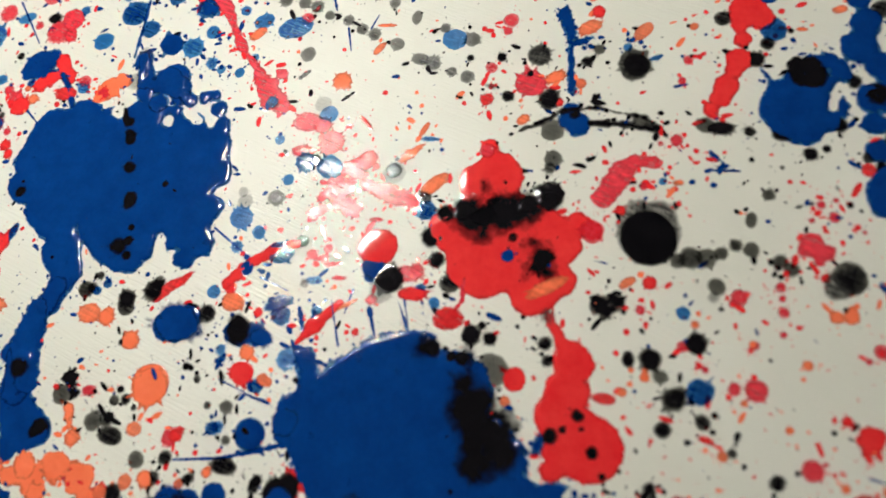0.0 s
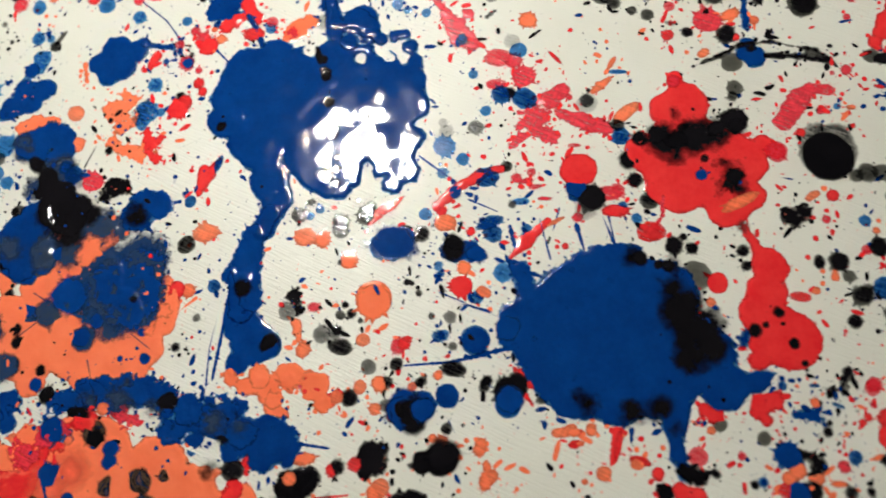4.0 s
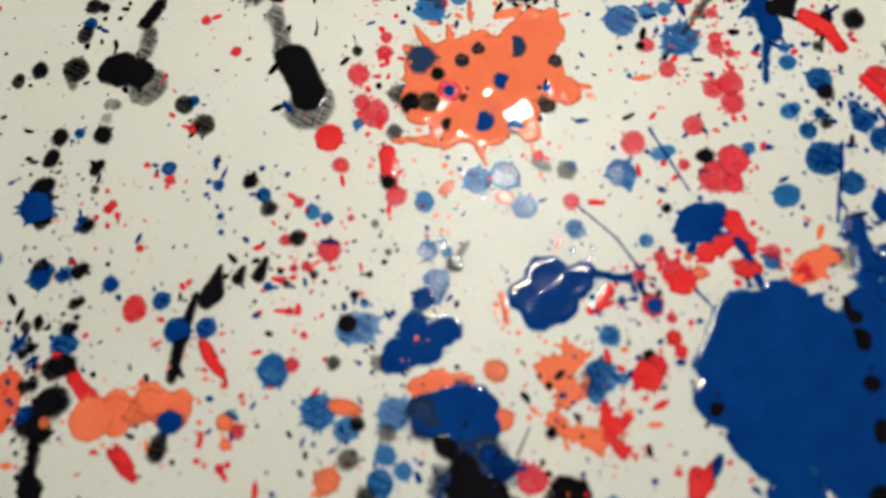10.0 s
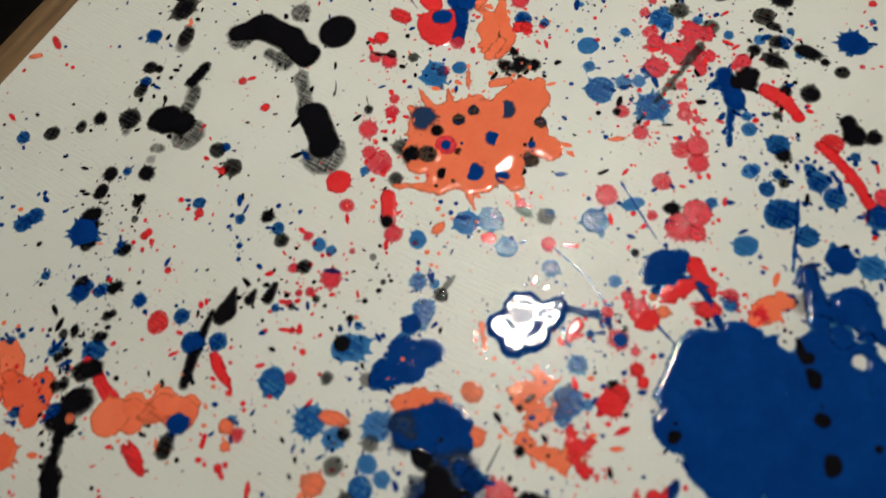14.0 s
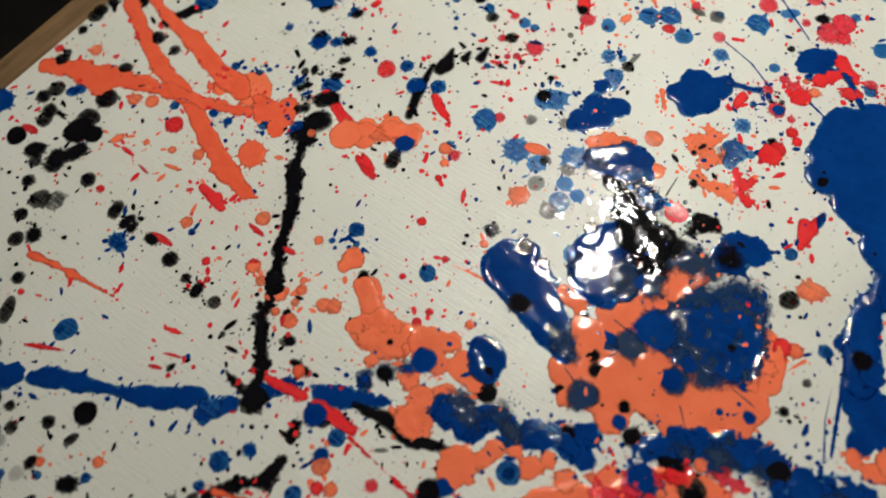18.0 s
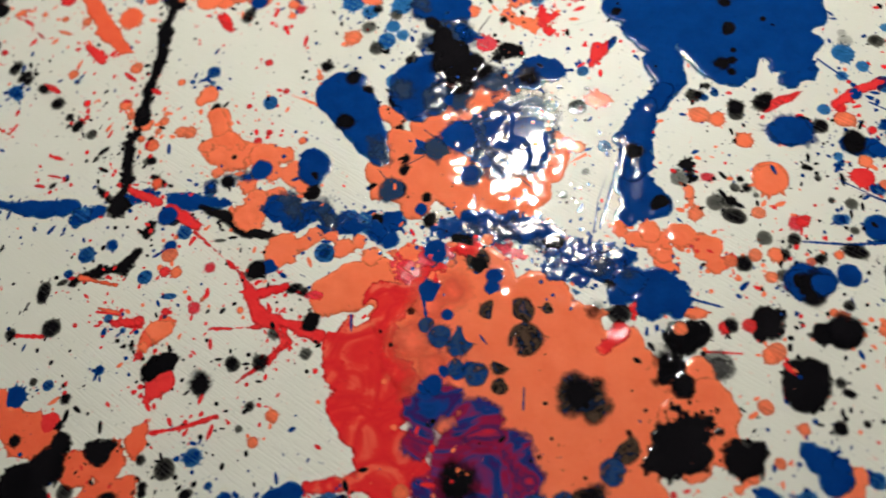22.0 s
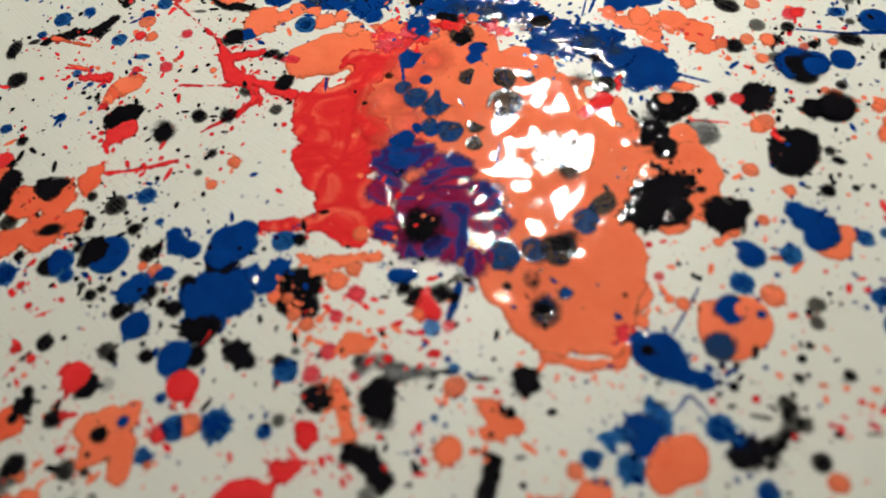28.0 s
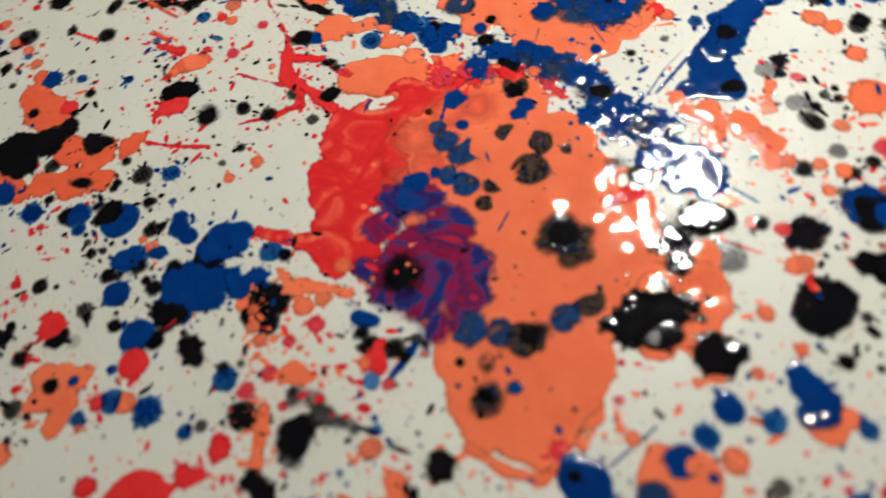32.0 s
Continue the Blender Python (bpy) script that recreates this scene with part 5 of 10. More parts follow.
hair(BLUE, 0.00150, 0.00150, (-0.089, 0.127), (-0.086, 0.112))
hair(BLUE, 0.00000, 0.00000, (-0.282, 0.195), (-0.298, 0.189))
hair(BLUE, 0.00150, 0.00102, (-0.085, 0.1), (-0.071, 0.094))
hair(ORANGE, 0.00050, 0.00000, (-0.47, 0.117), (-0.451, 0.108))
hair(BLUE, 0.00000, 0.00000, (-0.681, 0.047), (-0.718, 0.036))
hair(BLACK, 0.00050, 0.00050, (-0.613, -0.053), (-0.611, -0.046))
hair(PINK, 0.00000, 0.00000, (-0.46, -0.101), (-0.456, -0.082), (-0.445, -0.07))
hair(BLUE, 0.00060, 0.00000, (-0.129, 0.015), (-0.125, 0.007))
drop(PINK, 0.03, 0.294, 0.0048)
drop(PINK, 0.028, 0.287, 0.0029)
drop(RED, -0.25, 0.267, 0.008, 0.005, -4)
sheet("black_run", BLACK, 0.8, 1, [(-0.013, -0.027, 0.0049, -0.015, -0.037, 0.0046)])
hair(RED, 0.00500, 0.00125, (-0.035, 0.008), (-0.04, -0.012))
drop(ORANGE, -0.025, -0.011, 0.0031)
drop(RED, -0.059, 0, 0.0045, 0.0021, 6)
drop(ORANGE, -0.062, 0.008, 0.0047, 0.0025, 18)
drop(ORANGE, -0.106, -0.016, 0.0041)
drop(ORANGE, -0.094, -0.034, 0.0052)
drop(ORANGE, -0.055, -0.033, 0.0045, 0.0025, -27)
hair(BLUE, 0.00113, 0.00025, (-0.276, 0.258), (-0.263, 0.244))
drop(RED, -0.295, 0.221, 0.0059)
drop(ORANGE, -0.272, 0.265, 0.0036)
drop(BLUE, -0.287, 0.153, 0.004)
drop(BLUE, -0.634, -0.158, 0.0085)
drop(BLACK, -0.612, -0.156, 0.0049)
drop(BLACK, -0.643, -0.053, 0.0062)
drop(ORANGE, -0.644, -0.092, 0.0052)
drop(BLACK, -0.642, -0.094, 0.0038)
drop(THIN_BLACK, -0.662, -0.104, 0.0038)
drop(RED, -0.665, -0.086, 0.0041)
drop(BLACK, -0.646, -0.104, 0.0027)
drop(BLACK, -0.633, -0.112, 0.0034)
drop(BLACK, -0.618, -0.119, 0.0025)
drop(BLACK, -0.656, -0.151, 0.0035, 0.0027, 8)
drop(BLUE, -0.655, -0.132, 0.0022)
drop(BLUE, -0.644, -0.133, 0.0022)

# the foot of the orange field, and what fell into it
sheet("orange_run", ORANGE, 0.6, 1, [(-0.2584, -0.1694, 0.0024, -0.2402, -0.1697, 0.0024), (-0.2402, -0.1697, 0.0024, -0.2259, -0.1651, 0.0024), (-0.2259, -0.1651, 0.0024, -0.2197, -0.1545, 0.0031)])
drop(PINK, -0.2245, -0.1515, 0.0052)
sheet("red_field", RED_SWIRL, 0.4, 2, [(-0.3997, -0.0582, 0.0177), (-0.4002, -0.0827, 0.0104), (-0.3878, -0.0885, 0.0154), (-0.3685, -0.1082, 0.0195), (-0.3781, -0.0709, 0.0217), (-0.3923, -0.0444, 0.0195), (-0.3875, -0.0198, 0.0144), (-0.3741, 0.0024, 0.0106), (-0.3617, 0.0143, 0.0091), (-0.3442, 0.0207, 0.0074), (-0.3658, -0.1188, 0.0125), (-0.3494, -0.1159, 0.0097), (-0.4137, -0.0478, 0.0078), (-0.3855, -0.1223, 0.0049, -0.4118, -0.1277, 0.0025), (-0.3231, 0.0276, 0.0058), (-0.3747, -0.0112, 0.008), (-0.2509, -0.0194, 0.006, -0.2597, -0.0311, 0.0037), (-0.2426, -0.0034, 0.0046)], [(-0.4016, -0.0308, 0.0036, -0.3951, -0.0224, 0.0028)])
sheet("salmon_blend", SALMON, 0.1, 1, [(-0.3676, -0.0404, 0.0193), (-0.3619, -0.018, 0.0178), (-0.3534, -0.0547, 0.0169), (-0.361, -0.0681, 0.013), (-0.3495, -0.0072, 0.016), (-0.3741, 0.0024, 0.009)])
sheet("smoky_marble_mix", MARBLE, 0.2, 2, [(-0.3548, -0.0789, 0.0139), (-0.3544, -0.0951, 0.0114), (-0.3422, -0.0729, 0.0117), (-0.323, -0.0813, 0.015), (-0.316, -0.099, 0.0202), (-0.3035, -0.0939, 0.0146), (-0.329, -0.1013, 0.0203), (-0.2971, -0.1103, 0.0129), (-0.2914, -0.1057, 0.0089), (-0.3292, -0.116, 0.0154), (-0.3148, -0.1207, 0.0142), (-0.3001, -0.1286, 0.0099), (-0.3318, -0.1265, 0.0095), (-0.3486, -0.1194, 0.0083), (-0.3026, -0.1325, 0.0046, -0.2978, -0.1437, 0.0023), (-0.2914, -0.1235, 0.0073)])
sheet("smoky_black_mix", SMOKY_BLACK, 0.2, 2, [(-0.3306, -0.1126, 0.0138), (-0.332, -0.1183, 0.0096)])
sheet("smoky_dark_mix", DARK_SWIRL, 0.2, 2, [(-0.2625, -0.1131, 0.0086), (-0.2583, -0.1088, 0.0067), (-0.2695, -0.1196, 0.0066), (-0.2747, -0.117, 0.0047)])
sheet("smoky_dark_mix", DARK_SWIRL, 0.2, 1, [(-0.2637, -0.1458, 0.0089), (-0.2644, -0.1509, 0.0063), (-0.2704, -0.1336, 0.0045), (-0.274, -0.1308, 0.0039)])
sheet("smoky_dark_mix", DARK_SWIRL, 0.2, 1, [(-0.2728, -0.0573, 0.013), (-0.2635, -0.0635, 0.0114), (-0.2766, -0.0657, 0.0078), (-0.2619, -0.0515, 0.0058)])
sheet("smoky_dark_mix", DARK_SWIRL, 0.2, 1, [(-0.3037, -0.0321, 0.0091)])
sheet("smoky_dark_mix", DARK_SWIRL, 0.2, 1, [(-0.3074, -0.0137, 0.0077)])
drop(SMOKY_BLACK, -0.2711, -0.0577, 0.0086)
drop(SMOKY_BLACK, -0.3032, -0.0308, 0.0061)
drop(SMOKY_BLACK, -0.3075, -0.0128, 0.005)
drop(SMOKY_BLACK, -0.3371, 0.0135, 0.0045)
drop(SMOKY_BLACK, -0.2605, -0.1117, 0.0053)
drop(SMOKY_BLACK, -0.2637, -0.1478, 0.0047)
drop(SLATE_SWIRL, -0.3409, -0.0369, 0.0084)
drop(SLATE_SWIRL, -0.2504, -0.0967, 0.0068)
drop(SLATE_SWIRL, -0.3523, -0.0358, 0.0066)
drop(SLATE_SWIRL, -0.3609, -0.03, 0.0047)
drop(SLATE_SWIRL, -0.3286, -0.0546, 0.0067)
drop(SLATE_SWIRL, -0.3415, -0.0519, 0.0049)
drop(SLATE_SWIRL, -0.2877, -0.1222, 0.0086)
drop(SLATE_SWIRL, -0.2732, -0.1168, 0.0066)
drop(DARK_SWIRL, -0.3082, -0.0151, 0.0077)
drop(DARK_SWIRL, -0.3035, -0.0312, 0.0095)
drop(DARK_SWIRL, -0.3263, -0.0167, 0.0055)
drop(DARK_SWIRL, -0.3368, 0.0136, 0.0069)
drop(DARK_SWIRL, -0.3143, -0.0595, 0.0048)
drop(DARK_SWIRL, -0.3157, -0.0485, 0.0048)
drop(DARK_SWIRL, -0.2613, -0.1146, 0.0086)
drop(DARK_SWIRL, -0.2457, -0.0838, 0.0082)
drop(DARK_SWIRL, -0.2924, -0.0113, 0.0035)
drop(BLUE, -0.3672, -0.0078, 0.006)
drop(BLUE, -0.3514, -0.0633, 0.0048)
hair(BLUE, 0.0012, 0.0008, (-0.3662, -0.0121), (-0.3614, -0.0266))
drop(SLATE, -0.2548, -0.1365, 0.0035)
drop(SMOKY_BLUE, -0.34, -0.0376, 0.0061)
drop(SMOKY_BLUE, -0.3478, -0.0558, 0.0037)
drop(SMOKY_BLUE, -0.3391, -0.0548, 0.0045)
drop(SMOKY_BLUE, -0.3328, -0.0513, 0.0037)
drop(SMOKY_BLUE, -0.3277, -0.0553, 0.003)
drop(SMOKY_BLUE, -0.3562, -0.0657, 0.0037)
drop(SMOKY_BLUE, -0.3498, -0.067, 0.003)
drop(SMOKY_BLUE, -0.2509, -0.0931, 0.0041)
drop(SMOKY_BLUE, -0.326, 0.0044, 0.0048)
drop(SMOKY_BLUE, -0.2542, -0.1364, 0.0026)
drop(SMOKY_BLUE, -0.3646, -0.0096, 0.0068)
drop(SMOKY_BLUE, -0.3498, -0.0226, 0.0035)
drop(BLACK, -0.3711, -0.0229, 0.0024)
drop(BLACK, -0.3794, -0.0444, 0.0015)
drop(BLACK, -0.3868, -0.0371, 0.0012)
drop(BLACK, -0.3484, -0.0837, 0.0014)
drop(BLACK, -0.2891, -0.0943, 0.0014)
drop(BLACK, -0.2836, -0.084, 0.001)
drop(BLACK, -0.2667, -0.064, 0.0018)
drop(BLACK, -0.2823, -0.1381, 0.0023)
drop(BLACK, -0.2275, -0.1325, 0.0013)
drop(BLACK, -0.2643, -0.1016, 0.001)
hair(BLACK, 0.0003, 0.0003, (-0.2178, -0.1257), (-0.2213, -0.133), (-0.2218, -0.1446))
hair(SMOKY_BLUE, 0.0007, 0.0007, (-0.3011, -0.0581), (-0.3003, -0.0716))
hair(SMOKY_BLUE, 0.0008, 0.0008, (-0.3297, -0.0321), (-0.3243, -0.0375))
sheet("orange_blot", ORANGE, 0.8, 1, [(-0.2037, -0.0533, 0.0133), (-0.2004, -0.0715, 0.013), (-0.1936, -0.0777, 0.0088), (-0.2189, -0.0635, 0.0104), (-0.21, -0.0878, 0.0087), (-0.1919, -0.0589, 0.0055)])
sheet("black_blot", BLACK, 0.9, 3, [(-0.2174, -0.0774, 0.0136), (-0.2223, -0.0856, 0.0095), (-0.2082, -0.0809, 0.0095), (-0.2149, -0.0711, 0.011), (-0.225, -0.0813, 0.0061), (-0.2053, -0.0705, 0.0048), (-0.2029, -0.0626, 0.0021, -0.2086, -0.07, 0.0031), (-0.1972, -0.068, 0.0017, -0.205, -0.0742, 0.0031), (-0.2185, -0.0615, 0.0024, -0.2175, -0.0708, 0.0048), (-0.2313, -0.0908, 0.002, -0.2245, -0.086, 0.0041)])
sheet("black_run", BLACK, 0.9, 2, [(-0.2176, -0.0193, 0.0103), (-0.2098, -0.0156, 0.0074), (-0.2226, -0.0351, 0.0072), (-0.2177, -0.0441, 0.0064), (-0.2152, -0.0495, 0.005), (-0.2262, -0.0416, 0.0047)])
drop(BLACK, -0.2029, -0.0626, 0.0014)
drop(BLACK, -0.1966, -0.0679, 0.0017)
sheet("black_blot", BLACK, 0.9, 2, [(-0.2203, -0.0185, 0.0089), (-0.2142, -0.0122, 0.0067), (-0.2271, -0.0338, 0.0073), (-0.2221, -0.0487, 0.0043), (-0.2307, -0.0463, 0.0036), (-0.223, -0.0251, 0.0073)])
drop(GREY, -0.1989, -0.0331, 0.0093)
drop(BLACK, -0.1989, -0.0339, 0.0057)
drop(BLACK, -0.2436, -0.0753, 0.0017)
drop(BLACK, -0.2133, -0.055, 0.0014)
drop(BLACK, -0.2064, -0.0595, 0.0014)
sheet("black_blot", BLACK, 0.9, 2, [(-0.1837, -0.0831, 0.0093), (-0.178, -0.0757, 0.0054), (-0.1903, -0.0796, 0.0047), (-0.1891, -0.0751, 0.003)])
sheet("blue_blot", BLUE, 1.0, 1, [(-0.1718, -0.1003, 0.0065), (-0.1751, -0.0964, 0.0039), (-0.168, -0.1021, 0.0032)])
sheet("orange_blot", ORANGE, 0.9, 1, [(-0.1331, -0.0889, 0.0071), (-0.1297, -0.0807, 0.0052), (-0.1384, -0.0909, 0.0045)])
sheet("blue_blot", BLUE, 1.0, 1, [(-0.1407, -0.0844, 0.0085), (-0.1471, -0.076, 0.0073), (-0.1525, -0.0723, 0.0047), (-0.1358, -0.0783, 0.0039)])
drop(BLUE, -0.1538, -0.0971, 0.0055)
drop(BLUE, -0.1752, -0.1162, 0.0057)
drop(BLUE, -0.1207, -0.0819, 0.0045)
drop(BLUE, -0.1379, -0.0769, 0.0039)
drop(BLUE, -0.1109, -0.0774, 0.0032)
drop(ORANGE, -0.1616, -0.1197, 0.0063)
drop(ORANGE, -0.1802, -0.0896, 0.0033)
drop(ORANGE, -0.1874, -0.0962, 0.0026)
drop(ORANGE, -0.1597, -0.0999, 0.0045, 0.0016, 10)
drop(ORANGE, -0.1669, -0.0802, 0.0033)
sheet("orange_blot", ORANGE, 1.0, 0, [(-0.1794, -0.1406, 0.0147), (-0.1739, -0.1357, 0.0135), (-0.1905, -0.1323, 0.0044)])
drop(BLUE, -0.1802, -0.1304, 0.0065)
drop(SLATE, -0.1832, -0.1492, 0.0073)
drop(SMOKY_BLUE, -0.1832, -0.1492, 0.0048)
drop(SMOKY_BLUE, -0.1663, -0.1304, 0.0022)
drop(BLACK, -0.1687, -0.148, 0.0021)
drop(BLACK, -0.1824, -0.1587, 0.0015)
drop(BLACK, -0.1766, -0.1668, 0.0024)
drop(BLACK, -0.1828, -0.1716, 0.0015)
drop(BLACK, -0.1286, -0.1522, 0.0029)
drop(BLACK, -0.1495, -0.1577, 0.0026)
drop(BLACK, -0.1485, -0.1483, 0.0021)
drop(BLACK, -0.1454, -0.1415, 0.0021)
drop(BLACK, -0.152, -0.1657, 0.0015)
drop(BLACK, -0.1368, -0.1142, 0.0012)
drop(BLACK, -0.2046, -0.1114, 0.0013)
drop(BLACK, -0.1934, -0.1328, 0.0009)
drop(THIN_BLACK, -0.1421, -0.1298, 0.0037)
drop(THIN_BLACK, -0.1424, -0.1211, 0.0043)
drop(THIN_BLACK, -0.2093, -0.1812, 0.0058, 0.0012, 7)
drop(RED, -0.1854, -0.1751, 0.0017)
drop(RED, -0.1672, -0.1707, 0.002)
drop(RED, -0.1515, -0.1276, 0.0012)
drop(RED, -0.2194, -0.1036, 0.002)
drop(PINK, -0.1194, -0.1726, 0.0014, 0.0031, 64)
drop(PINK, -0.2129, -0.1197, 0.0026)
drop(PINK, -0.1363, -0.1759, 0.0014)
drop(ORANGE, -0.2011, -0.1316, 0.0038)
drop(ORANGE, -0.2072, -0.1304, 0.0025)
drop(ORANGE, -0.1396, -0.1588, 0.0023, 0.0012, 0)
sheet("blue_pool", BLUE, 1.2, 1, [(-0.2089, -0.1581, 0.0109), (-0.2149, -0.1568, 0.0073), (-0.2024, -0.1631, 0.0078), (-0.189, -0.1667, 0.0047), (-0.1948, -0.1663, 0.0042), (-0.1836, -0.1626, 0.0015), (-0.2199, -0.1523, 0.0031)])
drop(SMOKY_BLACK, -0.2148, -0.1577, 0.003)
hair(BLUE, 0.0006, 0.0006, (-0.2046, -0.1478), (-0.1968, -0.1285), (-0.1945, -0.1214))
drop(BLUE, -0.115, -0.1118, 0.0043)
drop(THIN_BLACK, -0.1546, -0.1706, 0.004)
drop(ORANGE, -0.186, -0.133, 0.0025)
drop(BLACK, -0.2156, -0.2059, 0.0017)
sheet("smoky_black_run", SMOKY_BLACK, 0.3, 3, [(-0.2657, -0.1839, 0.0084)])
sheet("black_run", BLACK, 0.9, 2, [(-0.2663, -0.1803, 0.0057), (-0.2635, -0.1841, 0.0042)])
drop(THIN_BLACK, -0.2855, -0.1852, 0.0061, 0.0015, 11)
drop(THIN_BLACK, -0.3015, -0.1851, 0.0049, 0.0012, 6)
drop(RED, -0.2776, -0.1898, 0.0015)
drop(RED, -0.3071, -0.2225, 0.0012)
drop(RED, -0.2916, -0.2252, 0.0011, 0.0026, 81)
drop(ORANGE, -0.2965, -0.191, 0.0057)
drop(BLUE, -0.2952, -0.1932, 0.0027)
drop(BLUE, -0.2988, -0.183, 0.0028)
drop(BLUE, -0.3063, -0.2223, 0.0017)
drop(BLUE, -0.3024, -0.2068, 0.0018)
drop(BLUE, -0.2773, -0.1483, 0.0013)
drop(BLACK, -0.2818, -0.1751, 0.0012)
drop(BLACK, -0.278, -0.1791, 0.0009)
sheet("black_blot", BLACK, 0.9, 2, [(-0.3312, -0.1481, 0.0046), (-0.3238, -0.1518, 0.0052), (-0.3345, -0.1435, 0.0033)])
sheet("blue_blot", BLUE, 0.8, 1, [(-0.3357, -0.1427, 0.0043, -0.3288, -0.1401, 0.0033), (-0.3063, -0.1586, 0.0022, -0.3047, -0.1415, 0.0023)])
sheet("red_blot", RED, 0.8, 2, [(-0.3192, -0.1493, 0.0023, -0.3134, -0.1583, 0.0026), (-0.3212, -0.1591, 0.0039)])
drop(BLACK, -0.3126, -0.1471, 0.0055)
drop(BLACK, -0.3058, -0.1485, 0.0026)
drop(BLACK, -0.3063, -0.1384, 0.003)
drop(THIN_BLUE, -0.3134, -0.1656, 0.0044)
drop(PINK, -0.3055, -0.1628, 0.0035)
drop(PINK, -0.353, -0.1555, 0.0049)
drop(PINK, -0.3595, -0.1685, 0.0036)
drop(PINK, -0.358, -0.1863, 0.0047)
drop(PINK, -0.3627, -0.1984, 0.0047)
drop(PINK, -0.3428, -0.1955, 0.0028)
drop(PINK, -0.322, -0.1698, 0.0013, 0.0032, 73)
drop(ORANGE, -0.3528, -0.1689, 0.0019)
drop(ORANGE, -0.321, -0.1604, 0.0032)
drop(RED, -0.3092, -0.1777, 0.0025, 0.0037, 102)
drop(RED, -0.3298, -0.1842, 0.0025)
sheet("grey_wash", GREY, 0.06, 2, [(-0.3416, -0.188, 0.0044, -0.3292, -0.1866, 0.005), (-0.3224, -0.1891, 0.0049), (-0.3152, -0.1862, 0.0025, -0.3015, -0.1851, 0.0012), (-0.3268, -0.21, 0.0078)])
sheet("orange_blot", ORANGE, 0.7, 2, [(-0.3467, -0.1803, 0.0057), (-0.3516, -0.1838, 0.0041), (-0.3414, -0.1783, 0.0028)])
drop(ORANGE, -0.3595, -0.1232, 0.0048)
drop(RED, -0.3371, -0.2357, 0.0012, 0.0023, 73)
drop(RED, -0.5092, -0.2149, 0.003)
drop(RED, -0.4992, -0.2179, 0.0026)
drop(RED, -0.5056, -0.2247, 0.0016)
sheet("blue_pool", BLUE, 1.1, 1, [(-0.4199, -0.1678, 0.0154), (-0.4232, -0.1786, 0.0113), (-0.4129, -0.163, 0.0101), (-0.4329, -0.1702, 0.0081), (-0.4092, -0.1693, 0.0073)])
sheet("black_blot", BLACK, 0.9, 2, [(-0.4251, -0.1519, 0.0069), (-0.419, -0.1536, 0.0041), (-0.4295, -0.1544, 0.0034)])
sheet("black_blot", BLACK, 0.9, 2, [(-0.4232, -0.1887, 0.0072), (-0.4299, -0.1867, 0.0046), (-0.4177, -0.185, 0.0046), (-0.4197, -0.194, 0.0029)])
sheet("blue_pool", BLUE, 1.0, 1, [(-0.4237, -0.1401, 0.0112), (-0.4269, -0.1486, 0.0083), (-0.4193, -0.132, 0.0063), (-0.4149, -0.1403, 0.0049)])
sheet("blue_blot", BLUE, 0.9, 1, [(-0.4508, -0.1467, 0.0063), (-0.4433, -0.1479, 0.0052), (-0.4552, -0.1413, 0.0043)])
sheet("blue_blot", BLUE, 0.9, 2, [(-0.4628, -0.1721, 0.0082), (-0.452, -0.1631, 0.0052), (-0.4661, -0.1763, 0.0055)])
drop(BLACK, -0.4554, -0.175, 0.0041)
drop(BLACK, -0.4378, -0.1658, 0.0041)
drop(BLACK, -0.4398, -0.18, 0.0047)
drop(BLACK, -0.4464, -0.1788, 0.0027)
drop(BLACK, -0.4667, -0.1867, 0.0047)
drop(BLACK, -0.4618, -0.1841, 0.0027)
drop(ORANGE, -0.4572, -0.1623, 0.0042)
drop(ORANGE, -0.4647, -0.1612, 0.0028)
sheet("blue_pool", BLUE, 1.0, 0, [(-0.4855, -0.1592, 0.0106), (-0.4838, -0.1563, 0.0085)])
sheet("black_blot", BLACK, 0.9, 2, [(-0.4939, -0.1581, 0.0071), (-0.4923, -0.1531, 0.0036), (-0.4959, -0.1639, 0.0032)])
sheet("blue_blot", BLUE, 0.9, 1, [(-0.5087, -0.1662, 0.0071), (-0.5012, -0.1739, 0.0035), (-0.51, -0.1719, 0.0035)])
drop(BLACK, -0.5141, -0.1708, 0.005)
drop(BLACK, -0.5031, -0.1579, 0.0029)
drop(BLACK, -0.4646, -0.1547, 0.0049)
drop(BLACK, -0.4609, -0.1504, 0.0028)
drop(BLACK, -0.4915, -0.1774, 0.0024)
drop(BLACK, -0.4846, -0.1814, 0.0034)
drop(BLACK, -0.4799, -0.177, 0.0024)
drop(BLUE, -0.4553, -0.1921, 0.0076)
drop(BLUE, -0.5339, -0.1798, 0.006)
drop(BLUE, -0.5566, -0.1785, 0.0054)
drop(BLACK, -0.4509, -0.1946, 0.003)
drop(BLACK, -0.4435, -0.2057, 0.0039)
sheet("blue_blot", BLUE, 0.9, 1, [(-0.4299, -0.2032, 0.008), (-0.4315, -0.2083, 0.0045), (-0.4254, -0.1997, 0.0039)])
drop(SMOKY_BLACK, -0.4205, -0.2014, 0.0058)
drop(RED, -0.5137, -0.1927, 0.0021)
drop(RED, -0.5232, -0.1832, 0.0025)
drop(BLACK, -0.4933, -0.2314, 0.0016)
drop(BLACK, -0.496, -0.2091, 0.0047)
drop(BLACK, -0.464, -0.207, 0.0046)
drop(BLACK, -0.4597, -0.2094, 0.0029)
drop(BLACK, -0.4782, -0.1424, 0.0036)
drop(BLACK, -0.5036, -0.1413, 0.0029)
sheet("black_blot", BLACK, 0.9, 2, [(-0.4011, -0.1951, 0.007), (-0.3939, -0.197, 0.0038), (-0.4069, -0.1946, 0.0029)])
